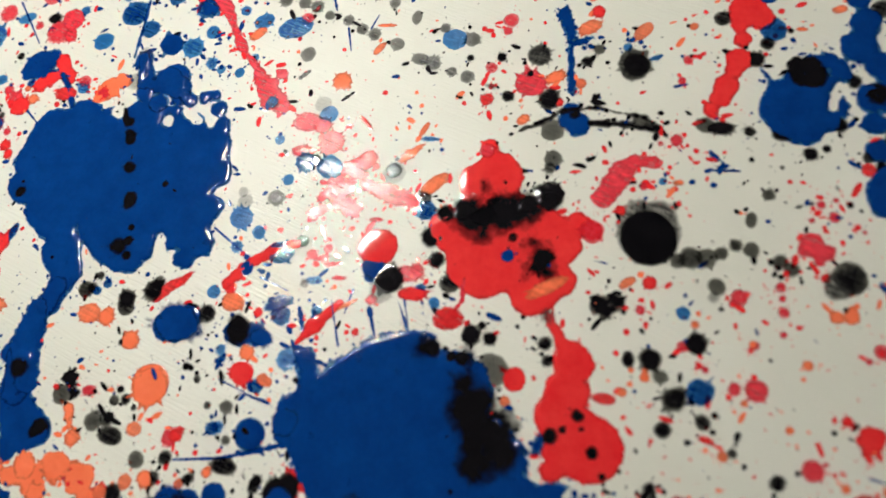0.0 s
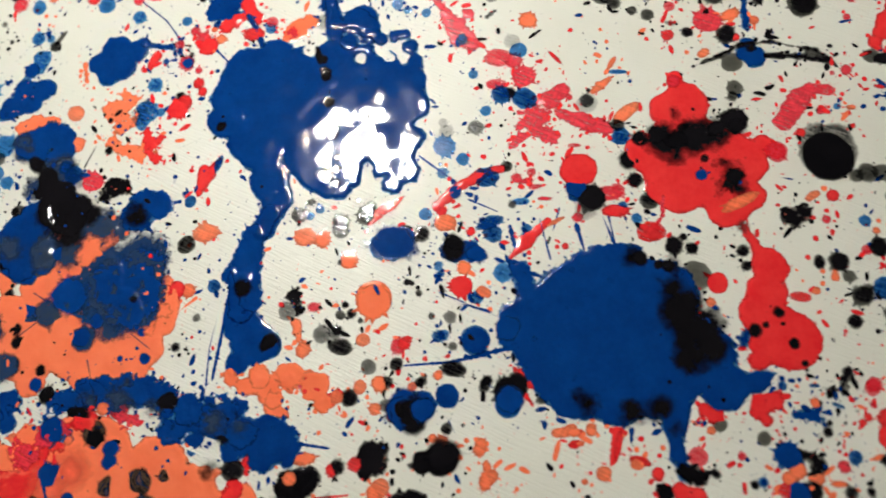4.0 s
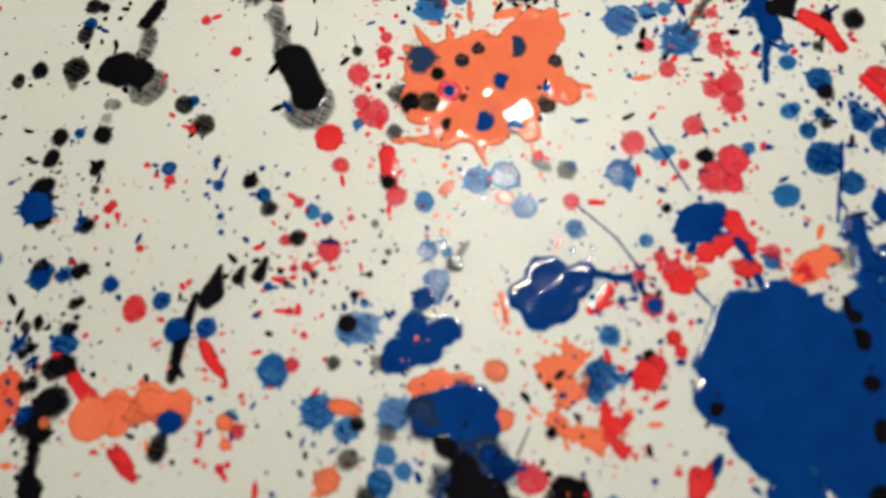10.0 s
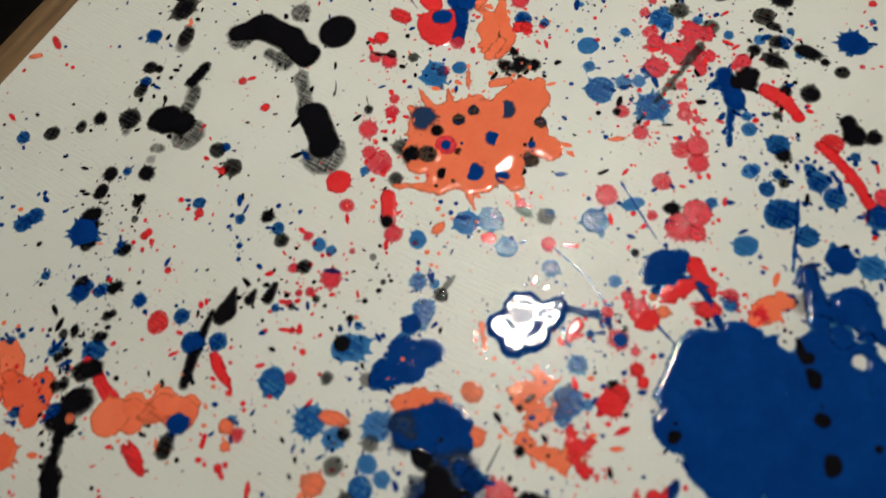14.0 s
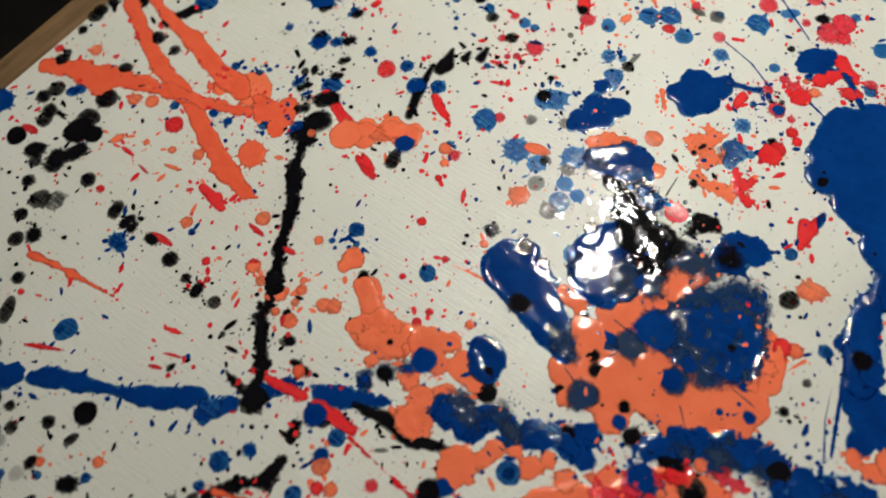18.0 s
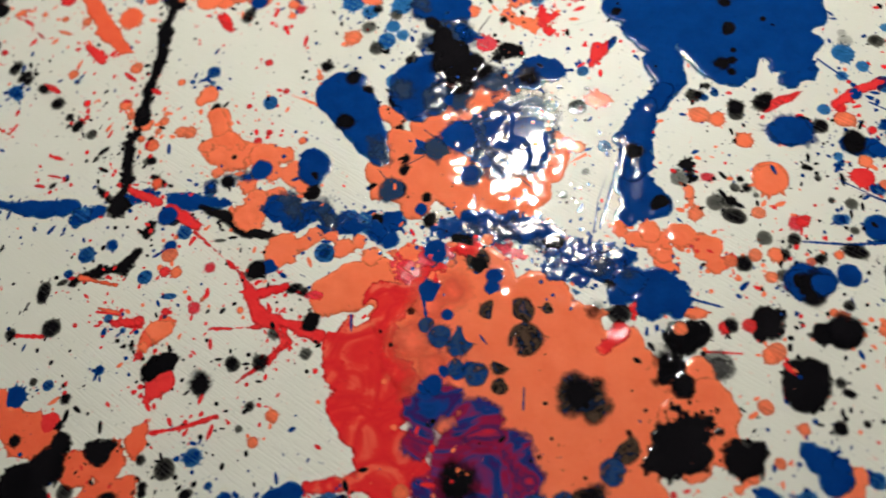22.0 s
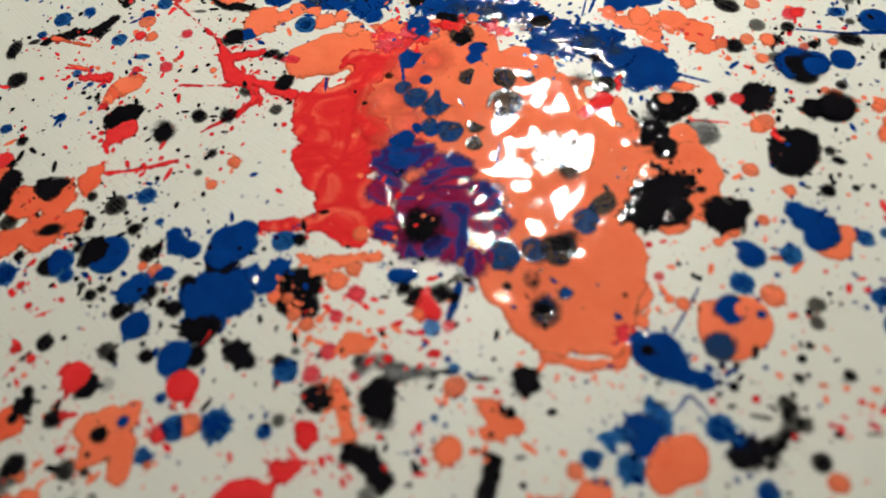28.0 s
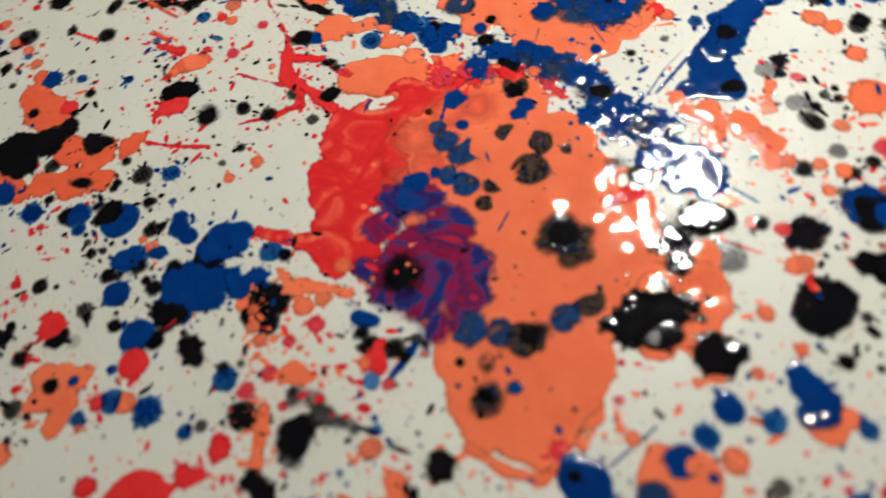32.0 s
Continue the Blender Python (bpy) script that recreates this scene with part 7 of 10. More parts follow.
sheet("red_run", PINK, 0.6, 1, [(-0.2776, 0.464, 0.0042, -0.2729, 0.4567, 0.0021)])
drop(PINK, -0.2638, 0.4906, 0.0025)
drop(PINK, -0.2673, 0.4811, 0.0025)
drop(PINK, -0.2659, 0.4754, 0.0028)
drop(PINK, -0.2314, 0.479, 0.0053)
drop(PINK, -0.226, 0.4893, 0.0028)
drop(PINK, -0.25, 0.4627, 0.0062, 0.0049, 23)
drop(PINK, -0.2434, 0.4647, 0.0042)
drop(PINK, -0.2779, 0.4481, 0.0034)
drop(PINK, -0.275, 0.4348, 0.0054, 0.0041, 12)
drop(PINK, -0.2768, 0.4241, 0.0034, 0.0017, 1)
drop(PINK, -0.272, 0.4278, 0.0054)
drop(PINK, -0.2724, 0.4102, 0.0073)
drop(PINK, -0.2236, 0.4149, 0.0053)
drop(PINK, -0.2284, 0.4114, 0.0026)
drop(PINK, -0.2586, 0.3985, 0.0033)
drop(PINK, -0.2575, 0.3849, 0.0036)
drop(PINK, -0.2571, 0.3799, 0.0045)
drop(PINK, -0.2507, 0.3768, 0.0026)
drop(PINK, -0.2514, 0.3603, 0.0069)
drop(PINK, -0.2505, 0.3685, 0.0019)
drop(PINK, -0.2918, 0.3815, 0.0045)
drop(PINK, -0.2818, 0.3682, 0.0048)
drop(PINK, -0.1591, 0.4115, 0.0016)
drop(RED, -0.244, 0.491, 0.005)
drop(RED, -0.18, 0.3628, 0.0068)
drop(RED, -0.1869, 0.4694, 0.0021, 0.0041, 12)
drop(RED, -0.1488, 0.4538, 0.0024)
drop(ORANGE, -0.2025, 0.4852, 0.0028, 0.0049, 1)
drop(ORANGE, -0.2951, 0.3638, 0.0051, 0.0016, 7)
drop(BLACK, -0.2949, 0.3811, 0.0026)
sheet("red_blot", PINK, 0.6, 2, [(-0.251, 0.4354, 0.0068), (-0.2431, 0.4338, 0.0054), (-0.2563, 0.4211, 0.0084), (-0.2642, 0.4226, 0.0037), (-0.2502, 0.4142, 0.0046), (-0.2422, 0.4179, 0.003), (-0.2473, 0.4091, 0.0036)])
sheet("red_run", RED, 0.7, 1, [(-0.2123, 0.3964, 0.0045, -0.2035, 0.3899, 0.0039), (-0.2035, 0.3899, 0.0039, -0.1952, 0.3786, 0.0035)])
drop(BLACK, -0.2022, 0.395, 0.0042)
sheet("blue_run", BLUE, 0.9, 1, [(-0.2349, 0.406, 0.0049, -0.2296, 0.3892, 0.0065), (-0.2399, 0.399, 0.0039), (-0.2324, 0.3824, 0.0022, -0.2341, 0.3609, 0.0019)])
sheet("black_blot", BLACK, 0.9, 1, [(-0.2227, 0.4029, 0.0072), (-0.2178, 0.4065, 0.0039), (-0.2284, 0.4007, 0.0039)])
sheet("black_run", THIN_BLACK, 0.4, 1, [(-0.2466, 0.4248, 0.0027, -0.2533, 0.4159, 0.0023), (-0.2533, 0.4159, 0.0023, -0.2649, 0.3983, 0.002), (-0.2649, 0.3983, 0.002, -0.273, 0.3878, 0.0016), (-0.2794, 0.3792, 0.0016, -0.2857, 0.3723, 0.0013)])
drop(RED, -0.364, 0.3022, 0.0037, 0.0049, 92)
drop(PINK, -0.3472, 0.3232, 0.0034)
drop(PINK, -0.26, 0.3578, 0.0057)
drop(PINK, -0.2512, 0.35, 0.0062)
drop(PINK, -0.3316, 0.2999, 0.0045)
drop(PINK, -0.2903, 0.2725, 0.0035)
drop(PINK, -0.3006, 0.2633, 0.0038)
drop(PINK, -0.2865, 0.2434, 0.0028)
drop(THIN_BLACK, -0.3333, 0.3159, 0.0049)
drop(THIN_BLACK, -0.3456, 0.3185, 0.0025, 0.0056, 62)
drop(THIN_BLUE, -0.2244, 0.3452, 0.0043)
drop(THIN_BLUE, -0.2213, 0.3469, 0.0031)
drop(THIN_BLUE, -0.3318, 0.3175, 0.0031)
drop(THIN_BLUE, -0.33, 0.2863, 0.0048)
drop(THIN_BLUE, -0.3637, 0.3131, 0.0074)
drop(THIN_BLUE, -0.3541, 0.2974, 0.0061)
drop(BLUE, -0.1892, 0.3402, 0.0061)
drop(BLUE, -0.193, 0.348, 0.0031)
drop(BLUE, -0.1815, 0.3452, 0.0018)
drop(BLUE, -0.1688, 0.3552, 0.0028)
drop(BLUE, -0.3093, 0.2514, 0.0023)
drop(BLUE, -0.2096, 0.3442, 0.0031)
drop(BLACK, -0.2059, 0.3555, 0.0044)
drop(BLACK, -0.207, 0.3389, 0.0031)
sheet("red_run", RED, 0.7, 1, [(-0.1846, 0.361, 0.0037, -0.1726, 0.3455, 0.0028), (-0.1726, 0.3455, 0.0028, -0.1642, 0.3272, 0.003)])
hair(BLUE, 0.0006, 0.0006, (-0.3301, 0.299), (-0.3107, 0.2818), (-0.2991, 0.2648))
drop(ORANGE, -0.2773, 0.2725, 0.0023)
drop(BLUE, -0.2758, 0.276, 0.0026)
sheet("red_blot", PINK, 0.6, 2, [(-0.2847, 0.2655, 0.0052), (-0.2813, 0.2622, 0.0035)])
drop(PINK, -0.295, 0.2492, 0.0057)
drop(SMOKY_BLUE, -0.2941, 0.2493, 0.0037)
drop(BLACK, -0.292, 0.2551, 0.002)
sheet("blue_pool", BLUE, 1.4, 1, [(-0.3444, 0.2626, 0.0105), (-0.3544, 0.2534, 0.0087), (-0.3397, 0.2513, 0.0104), (-0.3483, 0.2451, 0.0081), (-0.3311, 0.2603, 0.0082), (-0.3253, 0.2659, 0.0041)])
sheet("blue_run", BLUE, 0.8, 1, [(-0.3239, 0.265, 0.0029, -0.3064, 0.2615, 0.002), (-0.3064, 0.2615, 0.0014, -0.2986, 0.2562, 0.0009)])
sheet("red_run", RED, 0.6, 1, [(-0.316, 0.2568, 0.0035, -0.32, 0.248, 0.002)])
sheet("orange_run", ORANGE, 0.5, 1, [(-0.3656, 0.2543, 0.0009, -0.364, 0.2429, 0.0017)])

# the dark blue band, and the drops below the second pool
sheet("blue_run", BLUE, 1.0, 1, [(-0.2514, 0.097, 0.0088, -0.2526, 0.081, 0.0079), (-0.2507, 0.0734, 0.0122), (-0.2438, 0.0628, 0.0134), (-0.234, 0.0603, 0.0084), (-0.2532, 0.0504, 0.007), (-0.2601, 0.1041, 0.0052)])
drop(BLACK, -0.2334, 0.0622, 0.0059)
hair(BLUE, 0.0011, 0.0011, (-0.2583, 0.1002), (-0.2622, 0.072), (-0.2675, 0.0412))
sheet("blue_pool", BLUE, 0.9, 2, [(-0.3552, 0.0337, 0.0064), (-0.3453, 0.0369, 0.0086), (-0.3355, 0.04, 0.0071), (-0.3218, 0.038, 0.0085), (-0.3114, 0.0337, 0.007), (-0.3017, 0.0368, 0.0045), (-0.3615, 0.0291, 0.0039), (-0.331, 0.0293, 0.0046)])
sheet("smoky_slate_mix", SLATE, 0.2, 2, [(-0.3181, 0.0347, 0.0098), (-0.338, 0.0314, 0.0071)])
sheet("thin_blue_run", THIN_BLUE, 0.4, 3, [(-0.3706, 0.0205, 0.0039), (-0.3629, 0.0141, 0.0052), (-0.3525, 0.0118, 0.0038), (-0.3724, 0.0092, 0.0031)])
drop(BLACK, -0.3502, 0.0261, 0.0053)
drop(BLACK, -0.293, 0.0306, 0.0062)
sheet("orange_run", ORANGE, 0.8, 2, [(-0.2562, 0.0426, 0.0048), (-0.2464, 0.0366, 0.0061), (-0.2336, 0.0347, 0.0074), (-0.2211, 0.0399, 0.0054), (-0.2303, 0.0245, 0.0053), (-0.224, 0.0218, 0.003), (-0.2401, 0.0411, 0.0038)])
sheet("blue_pool", BLUE, 1.1, 2, [(-0.2901, 0.0129, 0.0084), (-0.2941, 0.0232, 0.0051), (-0.281, 0.0213, 0.0064), (-0.2712, 0.019, 0.0084), (-0.2584, 0.0172, 0.0093), (-0.2456, 0.0085, 0.0112), (-0.2331, 0.0067, 0.0143), (-0.2239, 0.0046, 0.011), (-0.236, -0.0038, 0.0084), (-0.2547, 0.0004, 0.0065), (-0.2768, 0.0042, 0.004), (-0.2508, 0.0253, 0.005), (-0.2208, -0.0034, 0.0057), (-0.2686, 0.0301, 0.0044)], [(-0.2801, 0.0055, 0.003, -0.2736, 0.0029, 0.0036)])
sheet("smoky_slate_mix", SLATE, 0.2, 2, [(-0.2649, 0.0199, 0.0094), (-0.2571, 0.0244, 0.0061)])
drop(SMOKY_BLACK, -0.2582, 0.012, 0.0066)
drop(SMOKY_BLACK, -0.2538, 0.0213, 0.003)
sheet("black_blot", BLACK, 0.9, 1, [(-0.2667, -0.0098, 0.0071), (-0.2634, -0.0127, 0.0039)])
hair(BLUE, 0.0013, 0.0006, (-0.2148, 0.0042), (-0.1967, 0.001))
drop(BLACK, -0.2179, 0.0432, 0.0024)
drop(BLACK, -0.1856, 0.0287, 0.0052)
drop(BLACK, -0.164, 0.0367, 0.0039)
drop(BLACK, -0.1924, -0.0093, 0.0044)
drop(BLACK, -0.1843, 0.0777, 0.0031)
drop(BLACK, -0.188, 0.083, 0.0021)
drop(BLACK, -0.1911, 0.0583, 0.0051, 0.0075, 80)
drop(PINK, -0.2132, 0.0373, 0.0034)
drop(PINK, -0.2067, 0.0826, 0.0032, 0.0046, 90)
drop(PINK, -0.157, 0.0571, 0.0047)
sheet("red_run", RED, 0.7, 2, [(-0.204, 0.0262, 0.0016, -0.1931, 0.0311, 0.003)])
drop(ORANGE, -0.1932, 0.0294, 0.0043)
drop(ORANGE, -0.1793, 0.0347, 0.0043)
drop(ORANGE, -0.1707, 0.0221, 0.0039)
drop(ORANGE, -0.168, 0.0362, 0.0049)
drop(ORANGE, -0.2117, -0.0044, 0.0076, 0.0035, 8)
drop(ORANGE, -0.2192, -0.0147, 0.0041)
drop(ORANGE, -0.2132, 0.0573, 0.0048)
drop(ORANGE, -0.1775, 0.0618, 0.0044)
drop(ORANGE, -0.171, -0.0237, 0.0052)
sheet("orange_run", ORANGE, 0.6, 1, [(-0.218, 0.0736, 0.0032, -0.2157, 0.0633, 0.0017)])
sheet("black_blot", BLACK, 0.9, 2, [(-0.1731, -0.0033, 0.0081), (-0.169, -0.0092, 0.005), (-0.1763, -0.0118, 0.0043), (-0.1672, -0.0008, 0.0038)])
drop(RED, -0.1821, -0.0078, 0.0044)
drop(RED, -0.1954, -0.0107, 0.0038)
hair(RED, 0.0009, 0.0006, (-0.2059, -0.0257), (-0.1854, -0.0243))
drop(THIN_BLACK, -0.202, 0.0661, 0.0055)
drop(THIN_BLACK, -0.1941, 0.0671, 0.0042)
drop(THIN_BLACK, -0.1743, 0.046, 0.0047)
drop(THIN_BLACK, -0.1646, 0.0239, 0.0036)
drop(THIN_BLACK, -0.2229, 0.0807, 0.0057)
sheet("black_blot", BLACK, 0.5, 3, [(-0.2181, 0.0882, 0.0065), (-0.2154, 0.0835, 0.0043)])
drop(BLUE, -0.1567, 0.0206, 0.007)
sheet("red_run", RED, 0.9, 2, [(0.0413, 0.0167, 0.0062), (0.0492, 0.0197, 0.0049), (0.0437, 0.009, 0.0037), (0.0178, 0.0125, 0.0043), (0.0103, 0.0158, 0.0031)])
drop(THIN_BLACK, 0.0191, 0.0079, 0.004)
drop(THIN_BLACK, 0.0414, -0.0001, 0.0039)
drop(ORANGE, 0.0142, 0.0049, 0.0025)
drop(ORANGE, 0.0704, 0.0177, 0.0028)
drop(ORANGE, -0.0597, 0.0061, 0.0044, 0.0025, -1)
drop(ORANGE, -0.0501, 0.0065, 0.0032)
drop(ORANGE, -0.0444, -0.0172, 0.0028)
drop(ORANGE, -0.0555, -0.0201, 0.0019)
drop(ORANGE, -0.0574, -0.0336, 0.0043, 0.0024, -39)
drop(ORANGE, -0.027, -0.0113, 0.0037)
drop(ORANGE, 0.1264, 0.0227, 0.003)
drop(ORANGE, 0.125, -0.0028, 0.0032)
drop(ORANGE, 0.1338, 0.0024, 0.0024)
drop(ORANGE, 0.1182, 0.0168, 0.0018)
drop(ORANGE, 0.1464, -0.0008, 0.002)
drop(ORANGE, 0.0985, -0.0113, 0.0035, 0.0015, 19)
drop(ORANGE, 0.0765, -0.0243, 0.0041, 0.0018, -1)
sheet("red_blot", RED, 0.9, 1, [(0.0012, -0.031, 0.0072), (-0.0046, -0.0265, 0.0048), (0.0054, -0.0369, 0.0042), (-0.0164, -0.0175, 0.0037)])
drop(PINK, 0.0057, -0.0087, 0.0055)
drop(PINK, 0.1013, 0.0248, 0.0046)
drop(PINK, 0.1002, 0.0156, 0.0015, 0.0024, 55)
drop(PINK, 0.0804, -0.0155, 0.0035)
drop(PINK, 0.1511, 0.0116, 0.003)
drop(PINK, 0.1309, -0.039, 0.0026)
drop(PINK, 0.0286, -0.009, 0.0024)
sheet("black_blot", BLACK, 0.9, 2, [(0.005, -0.0192, 0.0051), (-0.0009, -0.0161, 0.0039), (0.0136, -0.0178, 0.0024)])
drop(BLACK, -0.0138, -0.0265, 0.0036)
drop(BLACK, -0.0112, -0.0368, 0.0054)
drop(BLACK, 0.0728, 0.0177, 0.0015)
drop(BLACK, 0.0748, 0.0024, 0.0027)
drop(BLACK, 0.0762, 0.0069, 0.0018)
drop(BLACK, 0.1027, -0.0129, 0.0035)
drop(BLACK, 0.0819, -0.0287, 0.0035)
drop(BLACK, 0.1166, -0.0289, 0.0037)
drop(BLACK, 0.1237, -0.0189, 0.0038)
drop(BLACK, 0.092, -0.0288, 0.0023)
drop(BLACK, 0.1559, 0.0236, 0.003)
drop(BLACK, 0.1563, -0.0164, 0.0017)
drop(BLACK, 0.1617, 0.0144, 0.0024)
drop(BLACK, 0.0334, -0.0239, 0.0024)
drop(ORANGE, 0.0565, -0.0168, 0.0048)
drop(ORANGE, 0.0516, -0.0211, 0.0042)
drop(ORANGE, 0.0665, -0.0213, 0.0035)
drop(BLUE, 0.0527, -0.0093, 0.0072)
drop(BLUE, 0.0713, 0.027, 0.0028, 0.0012, -1)
drop(BLUE, 0.0823, 0.0159, 0.0036, 0.0012, -22)
drop(BLUE, 0.0545, 0.0273, 0.0025)
drop(BLUE, 0.0867, -0.0112, 0.0038)
drop(BLUE, 0.1078, -0.0303, 0.0037)
drop(BLUE, 0.1118, -0.026, 0.0029)
drop(BLUE, 0.0381, -0.0225, 0.0027)
drop(BLUE, 0.0459, -0.0357, 0.0035)
drop(BLUE, 0.0795, -0.0373, 0.0035)
drop(RED, 0.0496, -0.027, 0.0047)
drop(RED, 0.0693, -0.0372, 0.0041)
drop(RED, 0.1071, -0.0011, 0.0077)
drop(RED, 0.0965, 0.0096, 0.0024)
drop(RED, 0.0932, 0.0066, 0.0021)
drop(RED, 0.1536, -0.0192, 0.0023)
drop(RED, -0.0592, -0.0008, 0.0038, 0.0019, 9)
drop(SMOKY_BLUE, 0.0554, -0.0285, 0.0059)
sheet("black_blot", BLACK, 0.8, 2, [(0.0619, -0.0285, 0.0056), (0.0686, -0.0145, 0.0033), (0.0589, -0.0073, 0.0024, 0.0659, -0.0124, 0.0021), (0.065, -0.0213, 0.0035)])
sheet("blue_run", BLUE, 0.8, 2, [(0.0592, 0.0118, 0.0018, 0.0683, 0.0116, 0.0027), (0.0683, 0.0116, 0.0027, 0.0726, 0.0094, 0.0012)])
sheet("black_run", BLACK, 0.9, 2, [(0.0903, 0.0343, 0.0028, 0.0848, 0.0251, 0.0025), (0.0848, 0.0251, 0.0025, 0.0784, 0.0222, 0.0021)])
hair(RED, 0.0019, 0.0009, (-0.0342, 0.0057), (-0.0411, -0.0127))

# the vermilion runs, the long blue run, and the stains above the first pool
sheet("blue_run", BLUE, 1.0, 1, [(-0.2349, 0.1413, 0.0066, -0.2415, 0.1317, 0.0065), (-0.2415, 0.1317, 0.0059, -0.2491, 0.1172, 0.0071), (-0.2491, 0.1172, 0.0071, -0.2515, 0.1012, 0.0083), (-0.2515, 0.1012, 0.007, -0.2517, 0.0823, 0.0082)])
sheet("vermilion_run", VERMILION, 0.6, 1, [(-0.7366, 0.2941, 0.004, -0.7298, 0.276, 0.0052), (-0.7298, 0.276, 0.0052, -0.7096, 0.2488, 0.005), (-0.7096, 0.2488, 0.005, -0.6952, 0.2308, 0.0057), (-0.6952, 0.2308, 0.0057, -0.674, 0.2122, 0.0063), (-0.674, 0.2122, 0.0063, -0.6615, 0.1993, 0.0054), (-0.6615, 0.1993, 0.0054, -0.6456, 0.1793, 0.0064), (-0.6456, 0.1793, 0.0064, -0.628, 0.1595, 0.0066), (-0.628, 0.1595, 0.0066, -0.613, 0.1465, 0.0043), (-0.613, 0.1465, 0.0043, -0.6052, 0.1439, 0.0014), (-0.6344, 0.1633, 0.0022, -0.6384, 0.1582, 0.0011)])
sheet("vermilion_run", VERMILION, 0.6, 1, [(-0.7282, 0.2936, 0.0035, -0.7015, 0.2696, 0.0038), (-0.7015, 0.2696, 0.0038, -0.6771, 0.2518, 0.0066), (-0.6771, 0.2518, 0.0066, -0.6587, 0.2353, 0.0056), (-0.6587, 0.2353, 0.0056, -0.6456, 0.2254, 0.0079), (-0.6386, 0.2221, 0.0087), (-0.633, 0.2153, 0.0062), (-0.6556, 0.2178, 0.0028)])
sheet("vermilion_run", VERMILION, 0.6, 2, [(-0.7728, 0.2191, 0.0058, -0.7491, 0.2194, 0.0066), (-0.7491, 0.2194, 0.0066, -0.7317, 0.2147, 0.0105), (-0.7317, 0.2147, 0.0105, -0.7159, 0.2167, 0.0069), (-0.7159, 0.2167, 0.0061, -0.6835, 0.2118, 0.0048), (-0.6835, 0.2118, 0.0048, -0.6559, 0.2058, 0.0039), (-0.6559, 0.2058, 0.0039, -0.6194, 0.2022, 0.0031), (-0.7263, 0.2048, 0.0068)])
sheet("orange_blot", VERMILION, 0.6, 2, [(-0.6147, 0.2053, 0.0096), (-0.603, 0.2027, 0.0095), (-0.6046, 0.1945, 0.0072), (-0.6012, 0.2131, 0.005), (-0.6203, 0.2127, 0.0043)])
drop(VERMILION, -0.6155, 0.1735, 0.0096)
sheet("blue_run", BLUE, 0.9, 1, [(-0.703, 0.0164, 0.0038, -0.6944, 0.0177, 0.0063), (-0.6944, 0.0177, 0.0063, -0.6762, 0.0179, 0.005), (-0.6762, 0.0179, 0.005, -0.6491, 0.0159, 0.0028), (-0.6491, 0.0159, 0.0028, -0.6361, 0.0161, 0.0052), (-0.6361, 0.0161, 0.0052, -0.6111, 0.0187, 0.0058), (-0.6111, 0.0187, 0.0058, -0.6059, 0.0207, 0.0052), (-0.6259, 0.0146, 0.0043)])
sheet("thin_blue_run", THIN_BLUE, 0.4, 1, [(-0.596, 0.0162, 0.0054), (-0.6009, 0.0166, 0.0036)])
drop(THIN_BLUE, -0.2865, 0.3245, 0.0065, 0.0037, 17)
drop(THIN_BLUE, -0.3069, 0.314, 0.0074)
drop(THIN_BLUE, -0.229, 0.3024, 0.0071, 0.0058, 29)
drop(THIN_BLUE, -0.1674, 0.2925, 0.0068)
drop(THIN_BLUE, -0.1552, 0.3023, 0.0047)
drop(THIN_BLUE, -0.122, 0.3071, 0.0068, 0.0051, 17)
drop(THIN_BLUE, -0.1347, 0.3158, 0.0034)
drop(THIN_BLUE, -0.154, 0.2806, 0.0038)
drop(THIN_BLUE, -0.1476, 0.2758, 0.0029)
drop(THIN_BLUE, -0.1354, 0.2727, 0.0033)
drop(THIN_BLUE, -0.1262, 0.2825, 0.0025)
drop(THIN_BLUE, -0.2385, 0.2704, 0.0043)
drop(THIN_BLUE, -0.2451, 0.3265, 0.0032)
drop(THIN_BLUE, -0.2966, 0.2803, 0.0036)
drop(THIN_BLUE, -0.1016, 0.3008, 0.0109, 0.0075, 17)
drop(THIN_BLUE, -0.0033, 0.2842, 0.0071)
drop(BLUE, -0.21, 0.3208, 0.0089)
drop(BLUE, -0.198, 0.3085, 0.0062)
drop(BLUE, -0.1821, 0.296, 0.0078)
drop(BLUE, -0.1816, 0.3307, 0.0062)
drop(BLUE, -0.1597, 0.3205, 0.0078)
drop(BLUE, -0.216, 0.3351, 0.0045)
drop(PINK, -0.3007, 0.3296, 0.0066)
drop(PINK, -0.2529, 0.3204, 0.0082)
drop(PINK, -0.2626, 0.3122, 0.0082)
drop(PINK, -0.2709, 0.3383, 0.0056)
drop(PINK, -0.2766, 0.3181, 0.0032)
drop(PINK, -0.094, 0.3066, 0.0042)
drop(PINK, -0.2535, 0.3091, 0.0054)
drop(BLACK, -0.2663, 0.3226, 0.005, 0.0037, 5)
drop(BLACK, -0.2862, 0.2963, 0.0027)
sheet("blue_blot", BLUE, 0.8, 2, [(-0.2719, 0.2884, 0.0098), (-0.2617, 0.292, 0.0058), (-0.2778, 0.2845, 0.0049), (-0.2643, 0.2812, 0.0053)])
sheet("red_blot", RED, 0.7, 2, [(-0.2548, 0.2892, 0.0053, -0.2489, 0.2777, 0.0044), (-0.2676, 0.2749, 0.0053, -0.2578, 0.2807, 0.0026), (-0.2803, 0.2607, 0.0061)])
sheet("blue_run", BLUE, 0.6, 1, [(-0.2535, 0.2803, 0.0022, -0.2439, 0.258, 0.0017), (-0.2004, 0.329, 0.0009, -0.2063, 0.2894, 0.0009)])
